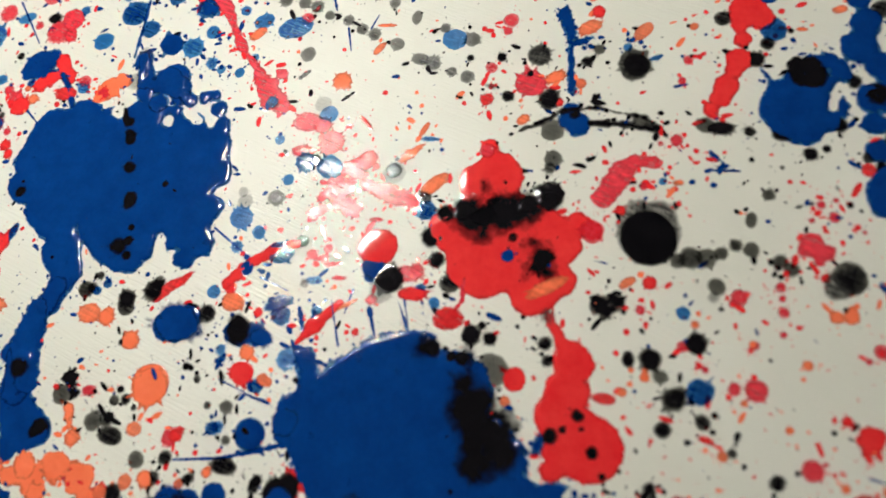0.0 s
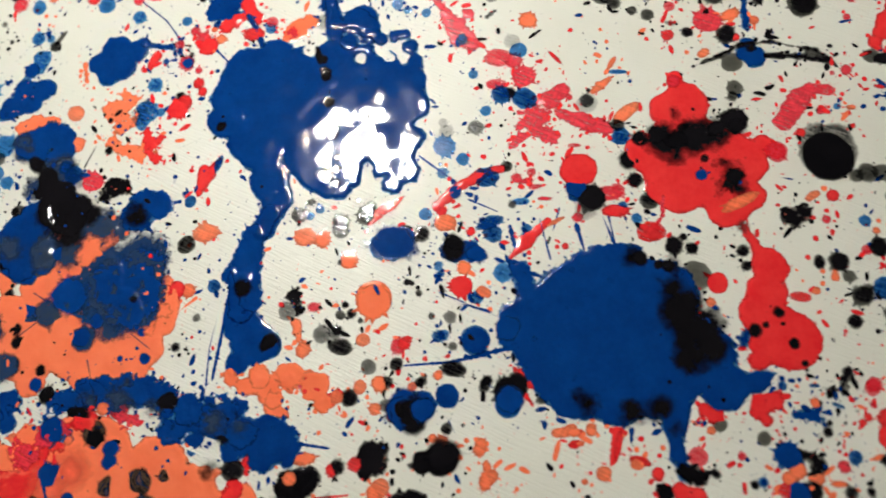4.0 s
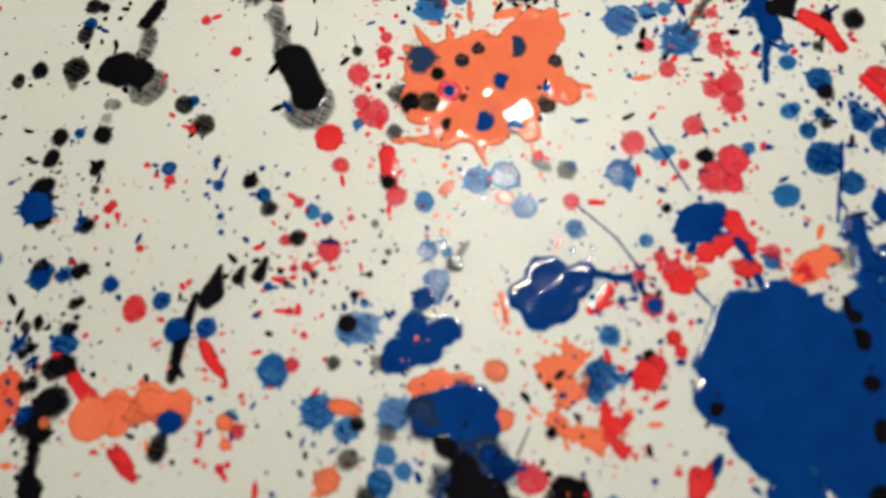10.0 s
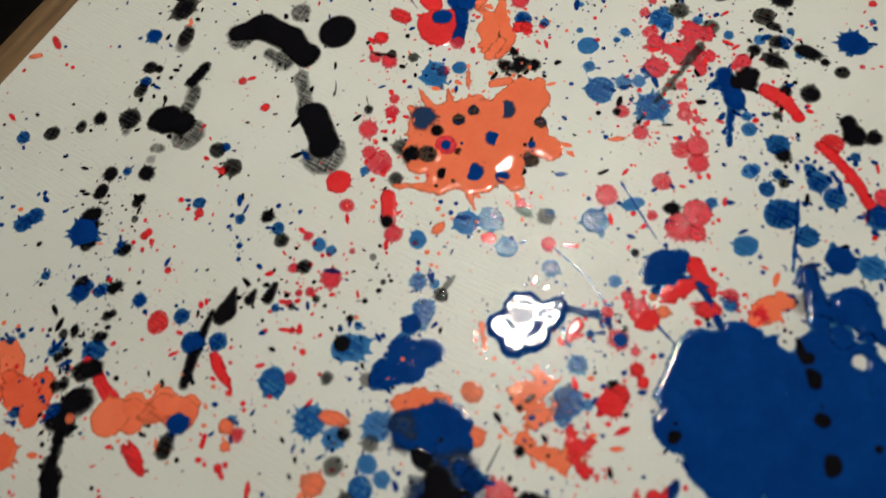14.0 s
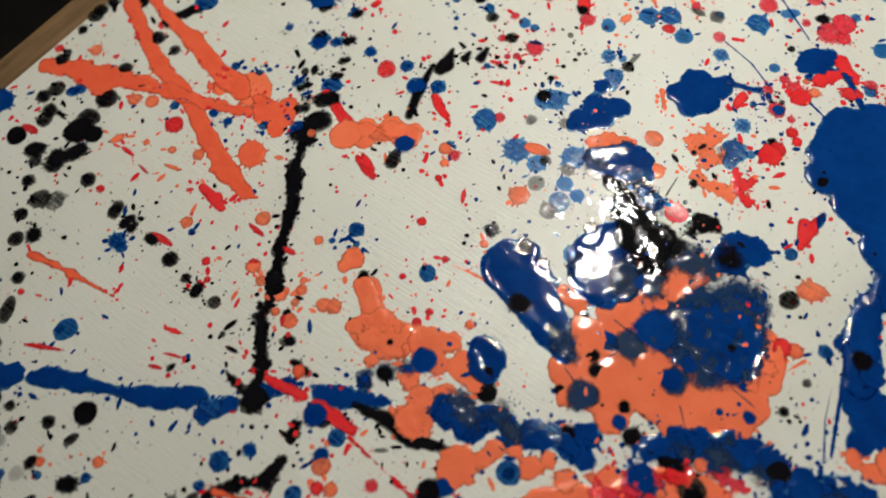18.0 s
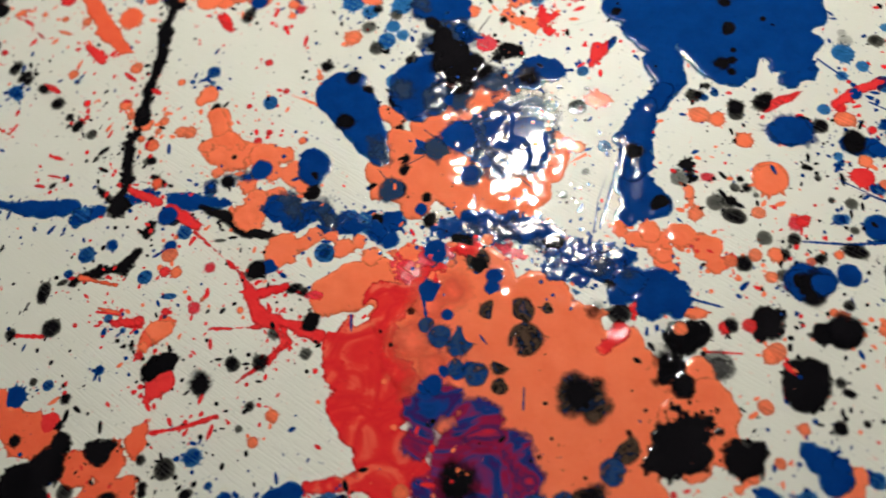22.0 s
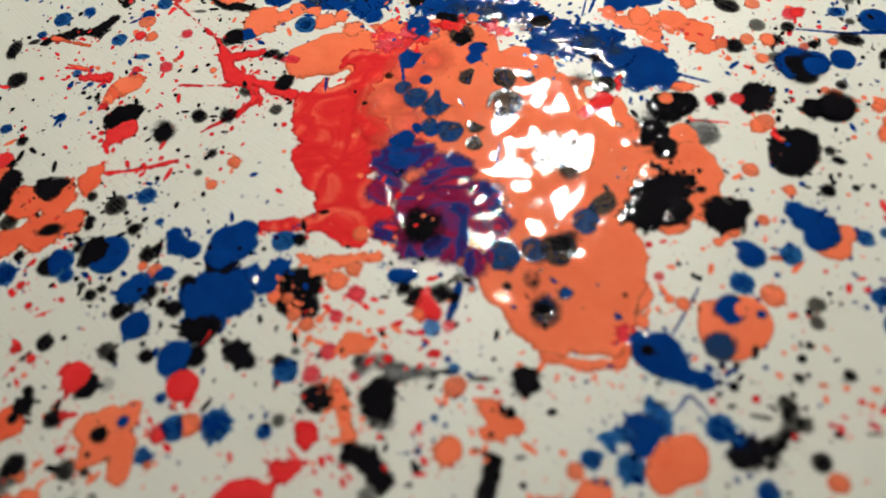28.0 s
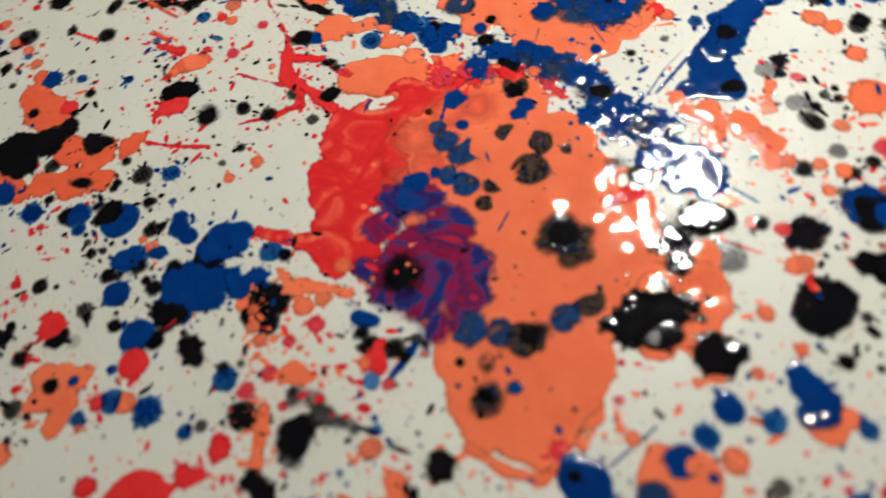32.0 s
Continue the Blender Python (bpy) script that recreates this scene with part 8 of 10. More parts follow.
sheet("blue_run", BLUE, 1.2, 1, [(-0.1991, 0.2888, 0.0035, -0.1958, 0.2713, 0.006), (-0.1814, 0.2701, 0.0101), (-0.1728, 0.2652, 0.0075), (-0.1658, 0.2562, 0.005), (-0.1859, 0.2557, 0.0067)])
sheet("orange_blot", ORANGE, 0.8, 2, [(-0.2204, 0.269, 0.0073), (-0.2258, 0.263, 0.0051), (-0.2125, 0.2726, 0.0052)])
drop(PINK, -0.224, 0.265, 0.0043)
drop(PINK, -0.2379, 0.2747, 0.0044)
drop(GREY, -0.2021, 0.2718, 0.006)
drop(GREY, -0.1981, 0.2909, 0.0039)
drop(THIN_BLACK, -0.1088, 0.3208, 0.0043)
drop(THIN_BLACK, -0.0966, 0.3178, 0.0042)
drop(THIN_BLACK, -0.0885, 0.3143, 0.0042)
drop(THIN_BLACK, -0.0803, 0.3075, 0.0033)
drop(THIN_BLACK, -0.0683, 0.3029, 0.0037)
drop(THIN_BLACK, -0.0595, 0.2961, 0.0037)
drop(THIN_BLACK, -0.0517, 0.2919, 0.004)
drop(THIN_BLACK, -0.0378, 0.284, 0.0044)
drop(THIN_BLACK, -0.0926, 0.2817, 0.0049)
drop(THIN_BLACK, -0.0237, 0.2728, 0.0055, 0.0039, -21)
drop(THIN_BLACK, -0.0162, 0.2697, 0.0047)
drop(THIN_BLACK, -0.0051, 0.2631, 0.0031)
drop(THIN_BLACK, 0.004, 0.2591, 0.0042)
drop(THIN_BLACK, -0.0396, 0.3121, 0.0033)
drop(THIN_BLACK, -0.026, 0.301, 0.0048, 0.0032, 72)
drop(THIN_BLACK, -0.0089, 0.2922, 0.0032)
drop(THIN_BLACK, 0.007, 0.2832, 0.0047)
drop(THIN_BLACK, -0.0495, 0.3192, 0.0041)
drop(BLACK, 0.0059, 0.2711, 0.0023)
drop(ORANGE, -0.0705, 0.2619, 0.006)
drop(ORANGE, -0.0484, 0.282, 0.0056, 0.0024, 46)
drop(ORANGE, -0.0442, 0.2972, 0.0065, 0.0012, -5)
drop(ORANGE, -0.1254, 0.2987, 0.0067, 0.0034, 35)
sheet("red_run", PINK, 0.6, 1, [(-0.1566, 0.3314, 0.0053, -0.1473, 0.3192, 0.0043), (-0.1473, 0.3192, 0.0035, -0.1396, 0.3009, 0.0017), (-0.1396, 0.3009, 0.0025, -0.1347, 0.2896, 0.0034), (-0.1347, 0.2896, 0.0017, -0.1235, 0.2738, 0.0021), (-0.1522, 0.3287, 0.0061)])
sheet("red_run", PINK, 0.8, 2, [(-0.1234, 0.2717, 0.0025, -0.1167, 0.2607, 0.0073), (-0.1124, 0.2542, 0.0064), (-0.1061, 0.2476, 0.0048), (-0.1181, 0.2526, 0.004), (-0.1076, 0.2704, 0.0037)])
drop(THIN_BLUE, -0.113, 0.2514, 0.0036)
hair(BLUE, 0.0009, 0.0005, (-0.2932, 0.3382), (-0.2744, 0.3043))
hair(BLUE, 0.0008, 0.0008, (-0.0791, 0.3257), (-0.0757, 0.31))
hair(BLUE, 0.0008, 0.0004, (-0.0682, 0.2986), (-0.0659, 0.2814))
hair(BLUE, 0.0008, 0.0004, (-0.0545, 0.2952), (-0.0491, 0.3053))
hair(BLACK, 0.0012, 0.0008, (-0.0707, 0.2489), (-0.0626, 0.2544))
hair(THIN_BLACK, 0.0016, 0.0012, (-0.0976, 0.2654), (-0.0901, 0.271))

# the stirred orange, blue and black patch
sheet("orange_blot", ORANGE, 0.7, 2, [(-0.4863, 0.0696, 0.0101), (-0.4729, 0.0725, 0.0066), (-0.4782, 0.0598, 0.0065), (-0.4612, 0.0594, 0.0103), (-0.4536, 0.0523, 0.0075), (-0.4695, 0.0439, 0.006), (-0.4823, 0.0379, 0.0084), (-0.4841, 0.0256, 0.0097)])
sheet("blue_blot", BLUE, 1.0, 1, [(-0.4529, 0.0704, 0.0093), (-0.4505, 0.0608, 0.0092), (-0.4484, 0.0661, 0.0085)])
drop(BLACK, -0.4493, 0.0585, 0.003)
drop(BLACK, -0.4482, 0.0482, 0.0059)
drop(SMOKY_BLUE, -0.4851, 0.06, 0.0073)
sheet("blue_run", BLUE, 0.7, 2, [(-0.4684, 0.0346, 0.0094), (-0.4543, 0.0282, 0.0093), (-0.445, 0.0342, 0.0074), (-0.4215, 0.0292, 0.0085), (-0.3985, 0.0273, 0.0099), (-0.3924, 0.0332, 0.008), (-0.3932, 0.0212, 0.0065), (-0.4349, 0.0325, 0.0059)])
sheet("smoky_slate_mix", SLATE, 0.2, 2, [(-0.4621, 0.0382, 0.0106), (-0.4387, 0.0371, 0.0089), (-0.4514, 0.0312, 0.0067)])
sheet("thin_blue_run", THIN_BLUE, 0.4, 3, [(-0.4102, 0.032, 0.0073), (-0.4202, 0.0337, 0.0052)])
sheet("orange_blot", ORANGE, 0.7, 2, [(-0.44, 0.0174, 0.0055), (-0.4304, 0.0203, 0.0044), (-0.4107, 0.0185, 0.0044), (-0.4586, 0.0071, 0.0109), (-0.446, 0.0124, 0.0048), (-0.4199, 0.012, 0.0061), (-0.4003, 0.0094, 0.0065), (-0.378, 0.0106, 0.0079), (-0.3839, 0.0033, 0.006)])
drop(BLACK, -0.4762, 0.0158, 0.0115, 0.0035, -5)
drop(BLACK, -0.4022, 0.0334, 0.0038)
drop(BLACK, -0.3924, 0.0547, 0.0045)
drop(BLACK, -0.4089, 0.0551, 0.0029)
drop(BLUE, -0.4309, 0.0077, 0.0066)
drop(BLACK, -0.4308, 0.0074, 0.0034)
sheet("blue_run", BLUE, 1.2, 1, [(-0.4478, 0.1212, 0.0152, -0.433, 0.1106, 0.0158), (-0.433, 0.1106, 0.0151, -0.4185, 0.0904, 0.0116), (-0.4185, 0.0904, 0.0108, -0.409, 0.0766, 0.0068), (-0.4474, 0.1307, 0.0089), (-0.4371, 0.1324, 0.0081)])
sheet("smoky_slate_mix", SLATE, 0.2, 2, [(-0.4093, 0.0804, 0.0085), (-0.4047, 0.0739, 0.006), (-0.4149, 0.0871, 0.0061)])
sheet("smoky_slate_mix", SLATE, 0.2, 2, [(-0.3291, 0.0993, 0.0318), (-0.3151, 0.1164, 0.0198), (-0.348, 0.1028, 0.0191), (-0.3313, 0.0798, 0.0142), (-0.313, 0.0841, 0.0142), (-0.3611, 0.1115, 0.0101)])
sheet("smoky_blue_mix", SMOKY_BLUE, 0.3, 2, [(-0.3221, 0.0971, 0.0249), (-0.313, 0.113, 0.0152), (-0.3374, 0.1025, 0.0152), (-0.3282, 0.0832, 0.0113)])
sheet("smoky_slate_mix", SLATE, 0.15, 1, [(-0.3292, 0.1022, 0.0319), (-0.3161, 0.1171, 0.0211), (-0.3482, 0.0992, 0.0175)], mottle=(0.0045, 0.06))
sheet("orange_run", ORANGE, 0.25, 3, [(-0.3533, 0.1244, 0.0094), (-0.3446, 0.1325, 0.0059), (-0.3629, 0.1148, 0.0058), (-0.3072, 0.0713, 0.0044), (-0.2978, 0.0836, 0.0034)])
drop(SLATE, -0.3973, 0.0542, 0.0084)
drop(SLATE, -0.373, 0.0858, 0.0085)
drop(SLATE, -0.3846, 0.0862, 0.0072)
drop(SLATE, -0.3491, 0.0693, 0.0077)
drop(SMOKY_BLUE, -0.3603, 0.0961, 0.0112)
drop(SMOKY_BLUE, -0.369, 0.122, 0.0057)
drop(SMOKY_BLUE, -0.3411, 0.0801, 0.0048)
drop(SMOKY_BLUE, -0.3501, 0.07, 0.0058)
drop(SMOKY_BLUE, -0.3862, 0.0901, 0.0059)
drop(SMOKY_BLUE, -0.3791, 0.0886, 0.0053)
drop(SMOKY_BLUE, -0.3973, 0.0542, 0.0048)
drop(SMOKY_BLUE, -0.3762, 0.0427, 0.0041)
drop(SMOKY_BLUE, -0.3091, 0.0559, 0.0034)
drop(SMOKY_BLUE, -0.3244, 0.0563, 0.0019)
drop(SMOKY_BLUE, -0.312, 0.0715, 0.0025)
hair(SLATE, 0.0005, 0.0003, (-0.3919, 0.072), (-0.373, 0.0858), (-0.3566, 0.0885))
hair(SLATE, 0.0005, 0.0003, (-0.3453, 0.0568), (-0.3422, 0.0459))
hair(SLATE, 0.0005, 0.0003, (-0.32, 0.0717), (-0.3063, 0.0614))
hair(SLATE, 0.0005, 0.0003, (-0.4082, 0.0677), (-0.3992, 0.058))
hair(SLATE, 0.0005, 0.0003, (-0.3838, 0.0991), (-0.3733, 0.0923), (-0.3761, 0.0827))
sheet("blue_blot", BLUE, 0.9, 1, [(-0.3958, 0.1261, 0.0166), (-0.3864, 0.1393, 0.0119), (-0.3871, 0.1496, 0.008), (-0.38, 0.1188, 0.0086), (-0.3986, 0.1178, 0.0087), (-0.4069, 0.136, 0.0068), (-0.3895, 0.1091, 0.0063)])
drop(BLACK, -0.4001, 0.1522, 0.0052)
drop(BLACK, -0.4007, 0.1371, 0.0041)
drop(BLACK, -0.3853, 0.1321, 0.0041)
drop(BLACK, -0.4073, 0.1191, 0.0041)
drop(BLACK, -0.4381, 0.1352, 0.0052)
drop(BLACK, -0.4271, 0.1255, 0.0048)
drop(BLACK, -0.4371, 0.1002, 0.0058)
drop(BLACK, -0.4003, 0.0993, 0.0033)
drop(BLACK, -0.3933, 0.0768, 0.0036)
drop(BLACK, -0.3911, 0.0688, 0.0039)
drop(BLACK, -0.3741, 0.0512, 0.0032)
drop(BLACK, -0.369, 0.0361, 0.0053)
drop(BLACK, -0.319, 0.0922, 0.0023)
sheet("blue_blot", BLUE, 0.4, 1, [(-0.4149, 0.2253, 0.0081), (-0.403, 0.2314, 0.0109), (-0.3928, 0.2373, 0.0082), (-0.4072, 0.2395, 0.0068), (-0.4029, 0.2521, 0.0056), (-0.4181, 0.2214, 0.0045)])
drop(THIN_BLUE, -0.4342, 0.2384, 0.0103, 0.008, 9)
drop(THIN_BLUE, -0.4735, 0.218, 0.0079)
drop(THIN_BLUE, -0.4513, 0.1993, 0.0084)
drop(THIN_BLUE, -0.438, 0.1911, 0.0057)
drop(THIN_BLUE, -0.4193, 0.1798, 0.0052)
drop(THIN_BLUE, -0.4215, 0.1675, 0.0066)
drop(THIN_BLUE, -0.4111, 0.1731, 0.0044)
drop(THIN_BLUE, -0.416, 0.1986, 0.0076)
drop(THIN_BLUE, -0.4099, 0.135, 0.0059)
drop(BLACK, -0.4388, 0.24, 0.0048)
drop(BLACK, -0.4327, 0.1939, 0.0038)
drop(BLACK, -0.4032, 0.153, 0.0028)
drop(PINK, -0.4648, 0.2207, 0.0039)
drop(THIN_BLACK, -0.445, 0.2215, 0.0035)
drop(THIN_BLACK, -0.4235, 0.2218, 0.0039)
drop(THIN_BLACK, -0.4365, 0.1779, 0.0052)
drop(THIN_BLACK, -0.4186, 0.19, 0.0045)
drop(THIN_BLACK, -0.4277, 0.1607, 0.0054)
drop(THIN_BLACK, -0.4581, 0.1442, 0.0036)
drop(ORANGE, -0.4391, 0.2012, 0.0092, 0.0042, -9)
drop(ORANGE, -0.4458, 0.1684, 0.0066)
sheet("orange_blot", ORANGE, 0.6, 2, [(-0.4048, 0.2108, 0.0049, -0.3839, 0.2127, 0.0053), (-0.3945, 0.2132, 0.0053)])
drop(ORANGE, -0.3686, 0.2185, 0.0061)
drop(ORANGE, -0.3657, 0.1963, 0.0056)
sheet("smoky_slate_mix", SLATE, 0.2, 2, [(-0.4001, 0.197, 0.0122), (-0.3758, 0.1947, 0.0121), (-0.3857, 0.1891, 0.0103), (-0.3644, 0.1728, 0.0084)])
sheet("blue_blot", BLUE, 0.8, 2, [(-0.4003, 0.199, 0.01), (-0.3868, 0.2032, 0.0101), (-0.3764, 0.2028, 0.0092), (-0.3706, 0.1935, 0.0051), (-0.3928, 0.192, 0.0078), (-0.379, 0.1902, 0.006)])
sheet("smoky_slate_mix", SLATE, 0.2, 2, [(-0.4022, 0.2008, 0.0096)])
drop(BLUE, -0.3662, 0.1756, 0.0062)
drop(BLUE, -0.3723, 0.1813, 0.0044)
sheet("blue_blot", BLUE, 1.0, 1, [(-0.3988, 0.1405, 0.0106), (-0.3893, 0.1458, 0.0122), (-0.4008, 0.1255, 0.0103), (-0.3879, 0.1276, 0.0128), (-0.3934, 0.1158, 0.0102), (-0.3849, 0.1541, 0.0061)])
sheet("smoky_black_mix", SMOKY_BLACK, 0.2, 2, [(-0.3675, 0.1401, 0.0137), (-0.3797, 0.1512, 0.0115), (-0.3752, 0.1333, 0.0096)])
sheet("smoky_slate_mix", SLATE, 0.2, 2, [(-0.3748, 0.1789, 0.0131), (-0.3562, 0.1419, 0.0138), (-0.3431, 0.1404, 0.0131), (-0.3302, 0.1389, 0.0116), (-0.391, 0.1685, 0.0101), (-0.3778, 0.1238, 0.0143), (-0.4027, 0.1288, 0.0104), (-0.3649, 0.1241, 0.0122)])
sheet("smoky_black_mix", SMOKY_BLACK, 0.2, 2, [(-0.3526, 0.1488, 0.0105), (-0.3639, 0.1352, 0.0117), (-0.3808, 0.1663, 0.0093)])
sheet("wet_black_pool", BLACK, 0.9, 1, [(-0.3922, 0.1841, 0.0056), (-0.383, 0.1737, 0.0072), (-0.3736, 0.1597, 0.0116), (-0.368, 0.1493, 0.013), (-0.3601, 0.1543, 0.0081), (-0.3781, 0.1514, 0.009), (-0.3857, 0.1655, 0.0055), (-0.3644, 0.1432, 0.0088)])
drop(PINK, -0.3526, 0.17, 0.0072)
sheet("black_blot", BLACK, 0.8, 2, [(-0.3375, 0.1655, 0.0066), (-0.3309, 0.1647, 0.0049), (-0.3438, 0.1588, 0.0041)])
sheet("blue_blot", BLUE, 0.8, 2, [(-0.3177, 0.1537, 0.0093), (-0.308, 0.1516, 0.0092), (-0.324, 0.1454, 0.0084), (-0.3016, 0.1508, 0.0044), (-0.3175, 0.1428, 0.0072)])
sheet("smoky_black_mix", SMOKY_BLACK, 0.2, 2, [(-0.3214, 0.1458, 0.0103), (-0.3257, 0.1506, 0.0057)])
sheet("orange_blot", ORANGE, 0.7, 3, [(-0.3392, 0.2168, 0.0092), (-0.3326, 0.2261, 0.0066), (-0.3462, 0.2199, 0.0052), (-0.3355, 0.2071, 0.0065), (-0.3419, 0.1961, 0.0038, -0.3283, 0.1903, 0.0051), (-0.3184, 0.1938, 0.0051), (-0.3215, 0.1854, 0.0042)])
sheet("red_blot", RED, 0.6, 3, [(-0.3134, 0.1926, 0.0046), (-0.3116, 0.1851, 0.0046), (-0.3084, 0.1993, 0.003), (-0.3185, 0.2017, 0.003)])
sheet("smoky_slate_mix", SLATE, 0.15, 2, [(-0.3221, 0.2162, 0.0087)])
sheet("blue_blot", THIN_BLUE, 0.5, 2, [(-0.3194, 0.2158, 0.0074), (-0.322, 0.2093, 0.0048)])
drop(THIN_BLUE, -0.3156, 0.2351, 0.005)
drop(THIN_BLUE, -0.3103, 0.2152, 0.003)
drop(BLACK, -0.3392, 0.2168, 0.0034, 0.0015, 41)
drop(BLACK, -0.3442, 0.2119, 0.0019)
drop(BLACK, -0.3434, 0.191, 0.0029)
hair(THIN_BLACK, 0.0007, 0.0004, (-0.3597, 0.1794), (-0.3527, 0.1944))
sheet("blue_pool", BLUE, 0.8, 3, [(-0.3624, 0.0289, 0.0075), (-0.351, 0.0364, 0.009), (-0.3391, 0.036, 0.0081), (-0.3244, 0.0355, 0.0075), (-0.3099, 0.0365, 0.0083), (-0.2983, 0.0326, 0.0094), (-0.2869, 0.0296, 0.0094), (-0.2727, 0.0268, 0.011), (-0.2616, 0.023, 0.0109), (-0.2926, 0.0146, 0.0077), (-0.2786, 0.0114, 0.0077), (-0.4665, 0.0326, 0.0069), (-0.4566, 0.0295, 0.0068), (-0.4443, 0.0301, 0.0056), (-0.4316, 0.0276, 0.0067), (-0.4163, 0.0271, 0.0061), (-0.3983, 0.0287, 0.0091)], mottle=(0.009, -0.24))
sheet("smoky_slate_mix", SLATE, 0.2, 2, [(-0.3243, 0.0319, 0.0101), (-0.3419, 0.0319, 0.0078), (-0.3012, 0.0271, 0.0076), (-0.4573, 0.0342, 0.0087), (-0.4318, 0.0291, 0.0086)])
sheet("red_run", PINK, 0.6, 3, [(-0.3671, 0.0101, 0.0053), (-0.3782, 0.0023, 0.0064), (-0.3557, 0.0145, 0.0038), (-0.3212, 0.0221, 0.0044), (-0.3125, 0.0192, 0.0032), (-0.3846, 0.0094, 0.0032)])
drop(SMOKY_BLUE, -0.3631, 0.0162, 0.0071)
drop(SMOKY_BLUE, -0.3586, -0.0099, 0.0057)
drop(SMOKY_BLUE, -0.3263, -0.0028, 0.0045)
drop(BLACK, -0.3474, 0.024, 0.0065)
drop(BLACK, -0.2954, 0.0301, 0.0053)
drop(BLACK, -0.4482, 0.047, 0.0057)
drop(BLACK, -0.3689, 0.0369, 0.0049)
drop(SMOKY_BLACK, -0.3352, 0.0099, 0.0058)
drop(ORANGE, -0.3329, 0.0274, 0.0041)
drop(ORANGE, -0.3878, 0.0124, 0.003)
drop(ORANGE, -0.3525, 0.0098, 0.0029)

# the black slugs, and everything on the far side of the red pool
sheet("grey_wash", GREY, 0.06, 1, [(-0.4629, 0.3485, 0.0119), (-0.4587, 0.3524, 0.0101), (-0.4782, 0.3908, 0.0043, -0.4776, 0.3812, 0.0055), (-0.4832, 0.4021, 0.005, -0.4782, 0.3908, 0.0037)])
sheet("grey_wash", GREY, 0.06, 1, [(-0.5507, 0.3817, 0.0047, -0.5486, 0.3919, 0.0041), (-0.546, 0.3633, 0.0098), (-0.5501, 0.3587, 0.0067), (-0.5628, 0.3523, 0.0037), (-0.5673, 0.3524, 0.0024), (-0.5865, 0.3638, 0.0037), (-0.5923, 0.3239, 0.0036)])
sheet("black_pool", BLACK, 1.5, 0, [(-0.4715, 0.3755, 0.0094, -0.4624, 0.3577, 0.0087), (-0.4632, 0.3567, 0.0084), (-0.4775, 0.3781, 0.0037)])
sheet("black_pool", BLACK, 1.3, 1, [(-0.5618, 0.3723, 0.0099), (-0.5527, 0.3703, 0.0086), (-0.5691, 0.3699, 0.0049)])
sheet("black_run", BLACK, 0.9, 1, [(-0.5513, 0.3978, 0.0041, -0.5441, 0.4087, 0.0041)])
sheet("red_run", RED, 0.8, 1, [(0.1614, 0.289, 0.0103), (0.1692, 0.2823, 0.0065), (0.1555, 0.2796, 0.0047), (0.1563, 0.2697, 0.0047), (0.1536, 0.2583, 0.0068), (0.1497, 0.2509, 0.0046), (0.1457, 0.2428, 0.0067), (0.1417, 0.2356, 0.0056), (0.1362, 0.2285, 0.0042), (0.1382, 0.2246, 0.0021)])
drop(BLACK, 0.1475, 0.2843, 0.0048)
drop(BLACK, 0.1619, 0.2576, 0.005)
drop(BLUE, 0.1735, 0.2752, 0.0072)
drop(BLUE, 0.1724, 0.2979, 0.0066)
drop(BLACK, 0.1693, 0.2666, 0.0039)
sheet("blue_pool", BLUE, 1.3, 1, [(0.1802, 0.2296, 0.0172), (0.1767, 0.2262, 0.0165), (0.1874, 0.2365, 0.0148), (0.1925, 0.225, 0.0129), (0.182, 0.2166, 0.0112), (0.1922, 0.2511, 0.007), (0.1991, 0.2543, 0.0049), (0.1709, 0.2397, 0.0017, 0.1631, 0.2536, 0.0007), (0.2045, 0.2463, 0.0062), (0.2159, 0.2605, 0.0097), (0.221, 0.2754, 0.0084), (0.2197, 0.2912, 0.0071), (0.2239, 0.2484, 0.0082), (0.2296, 0.2442, 0.0092), (0.2379, 0.2361, 0.0077), (0.2465, 0.2318, 0.005), (0.2184, 0.2303, 0.0088), (0.2165, 0.216, 0.0067), (0.216, 0.2, 0.0066), (0.2241, 0.2263, 0.006), (0.2512, 0.222, 0.0026)], [(0.202, 0.2383, 0.0021, 0.1973, 0.2254, 0.0014), (0.2025, 0.2163, 0.0027, 0.2028, 0.2062, 0.002)])
sheet("blue_pool", BLUE, 1.2, 1, [(0.2238, 0.1786, 0.0154), (0.2203, 0.1754, 0.0134), (0.2285, 0.18, 0.0135)])
sheet("black_blot", BLACK, 1.0, 1, [(0.187, 0.2478, 0.0094), (0.1914, 0.2436, 0.0062), (0.1826, 0.2519, 0.0042)])
drop(BLACK, 0.2102, 0.2402, 0.0038)
drop(BLACK, 0.2202, 0.232, 0.0057)
drop(BLACK, 0.2299, 0.2823, 0.0056)
drop(BLACK, 0.2327, 0.2439, 0.0048)
drop(BLACK, 0.1993, 0.2154, 0.004)
drop(BLACK, 0.1834, 0.2004, 0.0037)
drop(BLACK, 0.1915, 0.2027, 0.0023)
drop(BLACK, 0.1703, 0.2113, 0.0047, 0.0031, -4)
drop(BLACK, 0.1685, 0.1935, 0.0013)
drop(BLACK, 0.2444, 0.2175, 0.0043)
drop(BLACK, 0.2343, 0.2218, 0.0023)
drop(BLACK, 0.2451, 0.1911, 0.0032)
drop(BLACK, 0.1986, 0.1715, 0.0019)
drop(BLACK, 0.223, 0.2066, 0.003)
drop(BLACK, 0.2164, 0.1912, 0.0026)
drop(BLACK, 0.2238, 0.19, 0.0023)
drop(BLACK, 0.231, 0.1875, 0.0019)
drop(BLACK, 0.2269, 0.175, 0.0026)
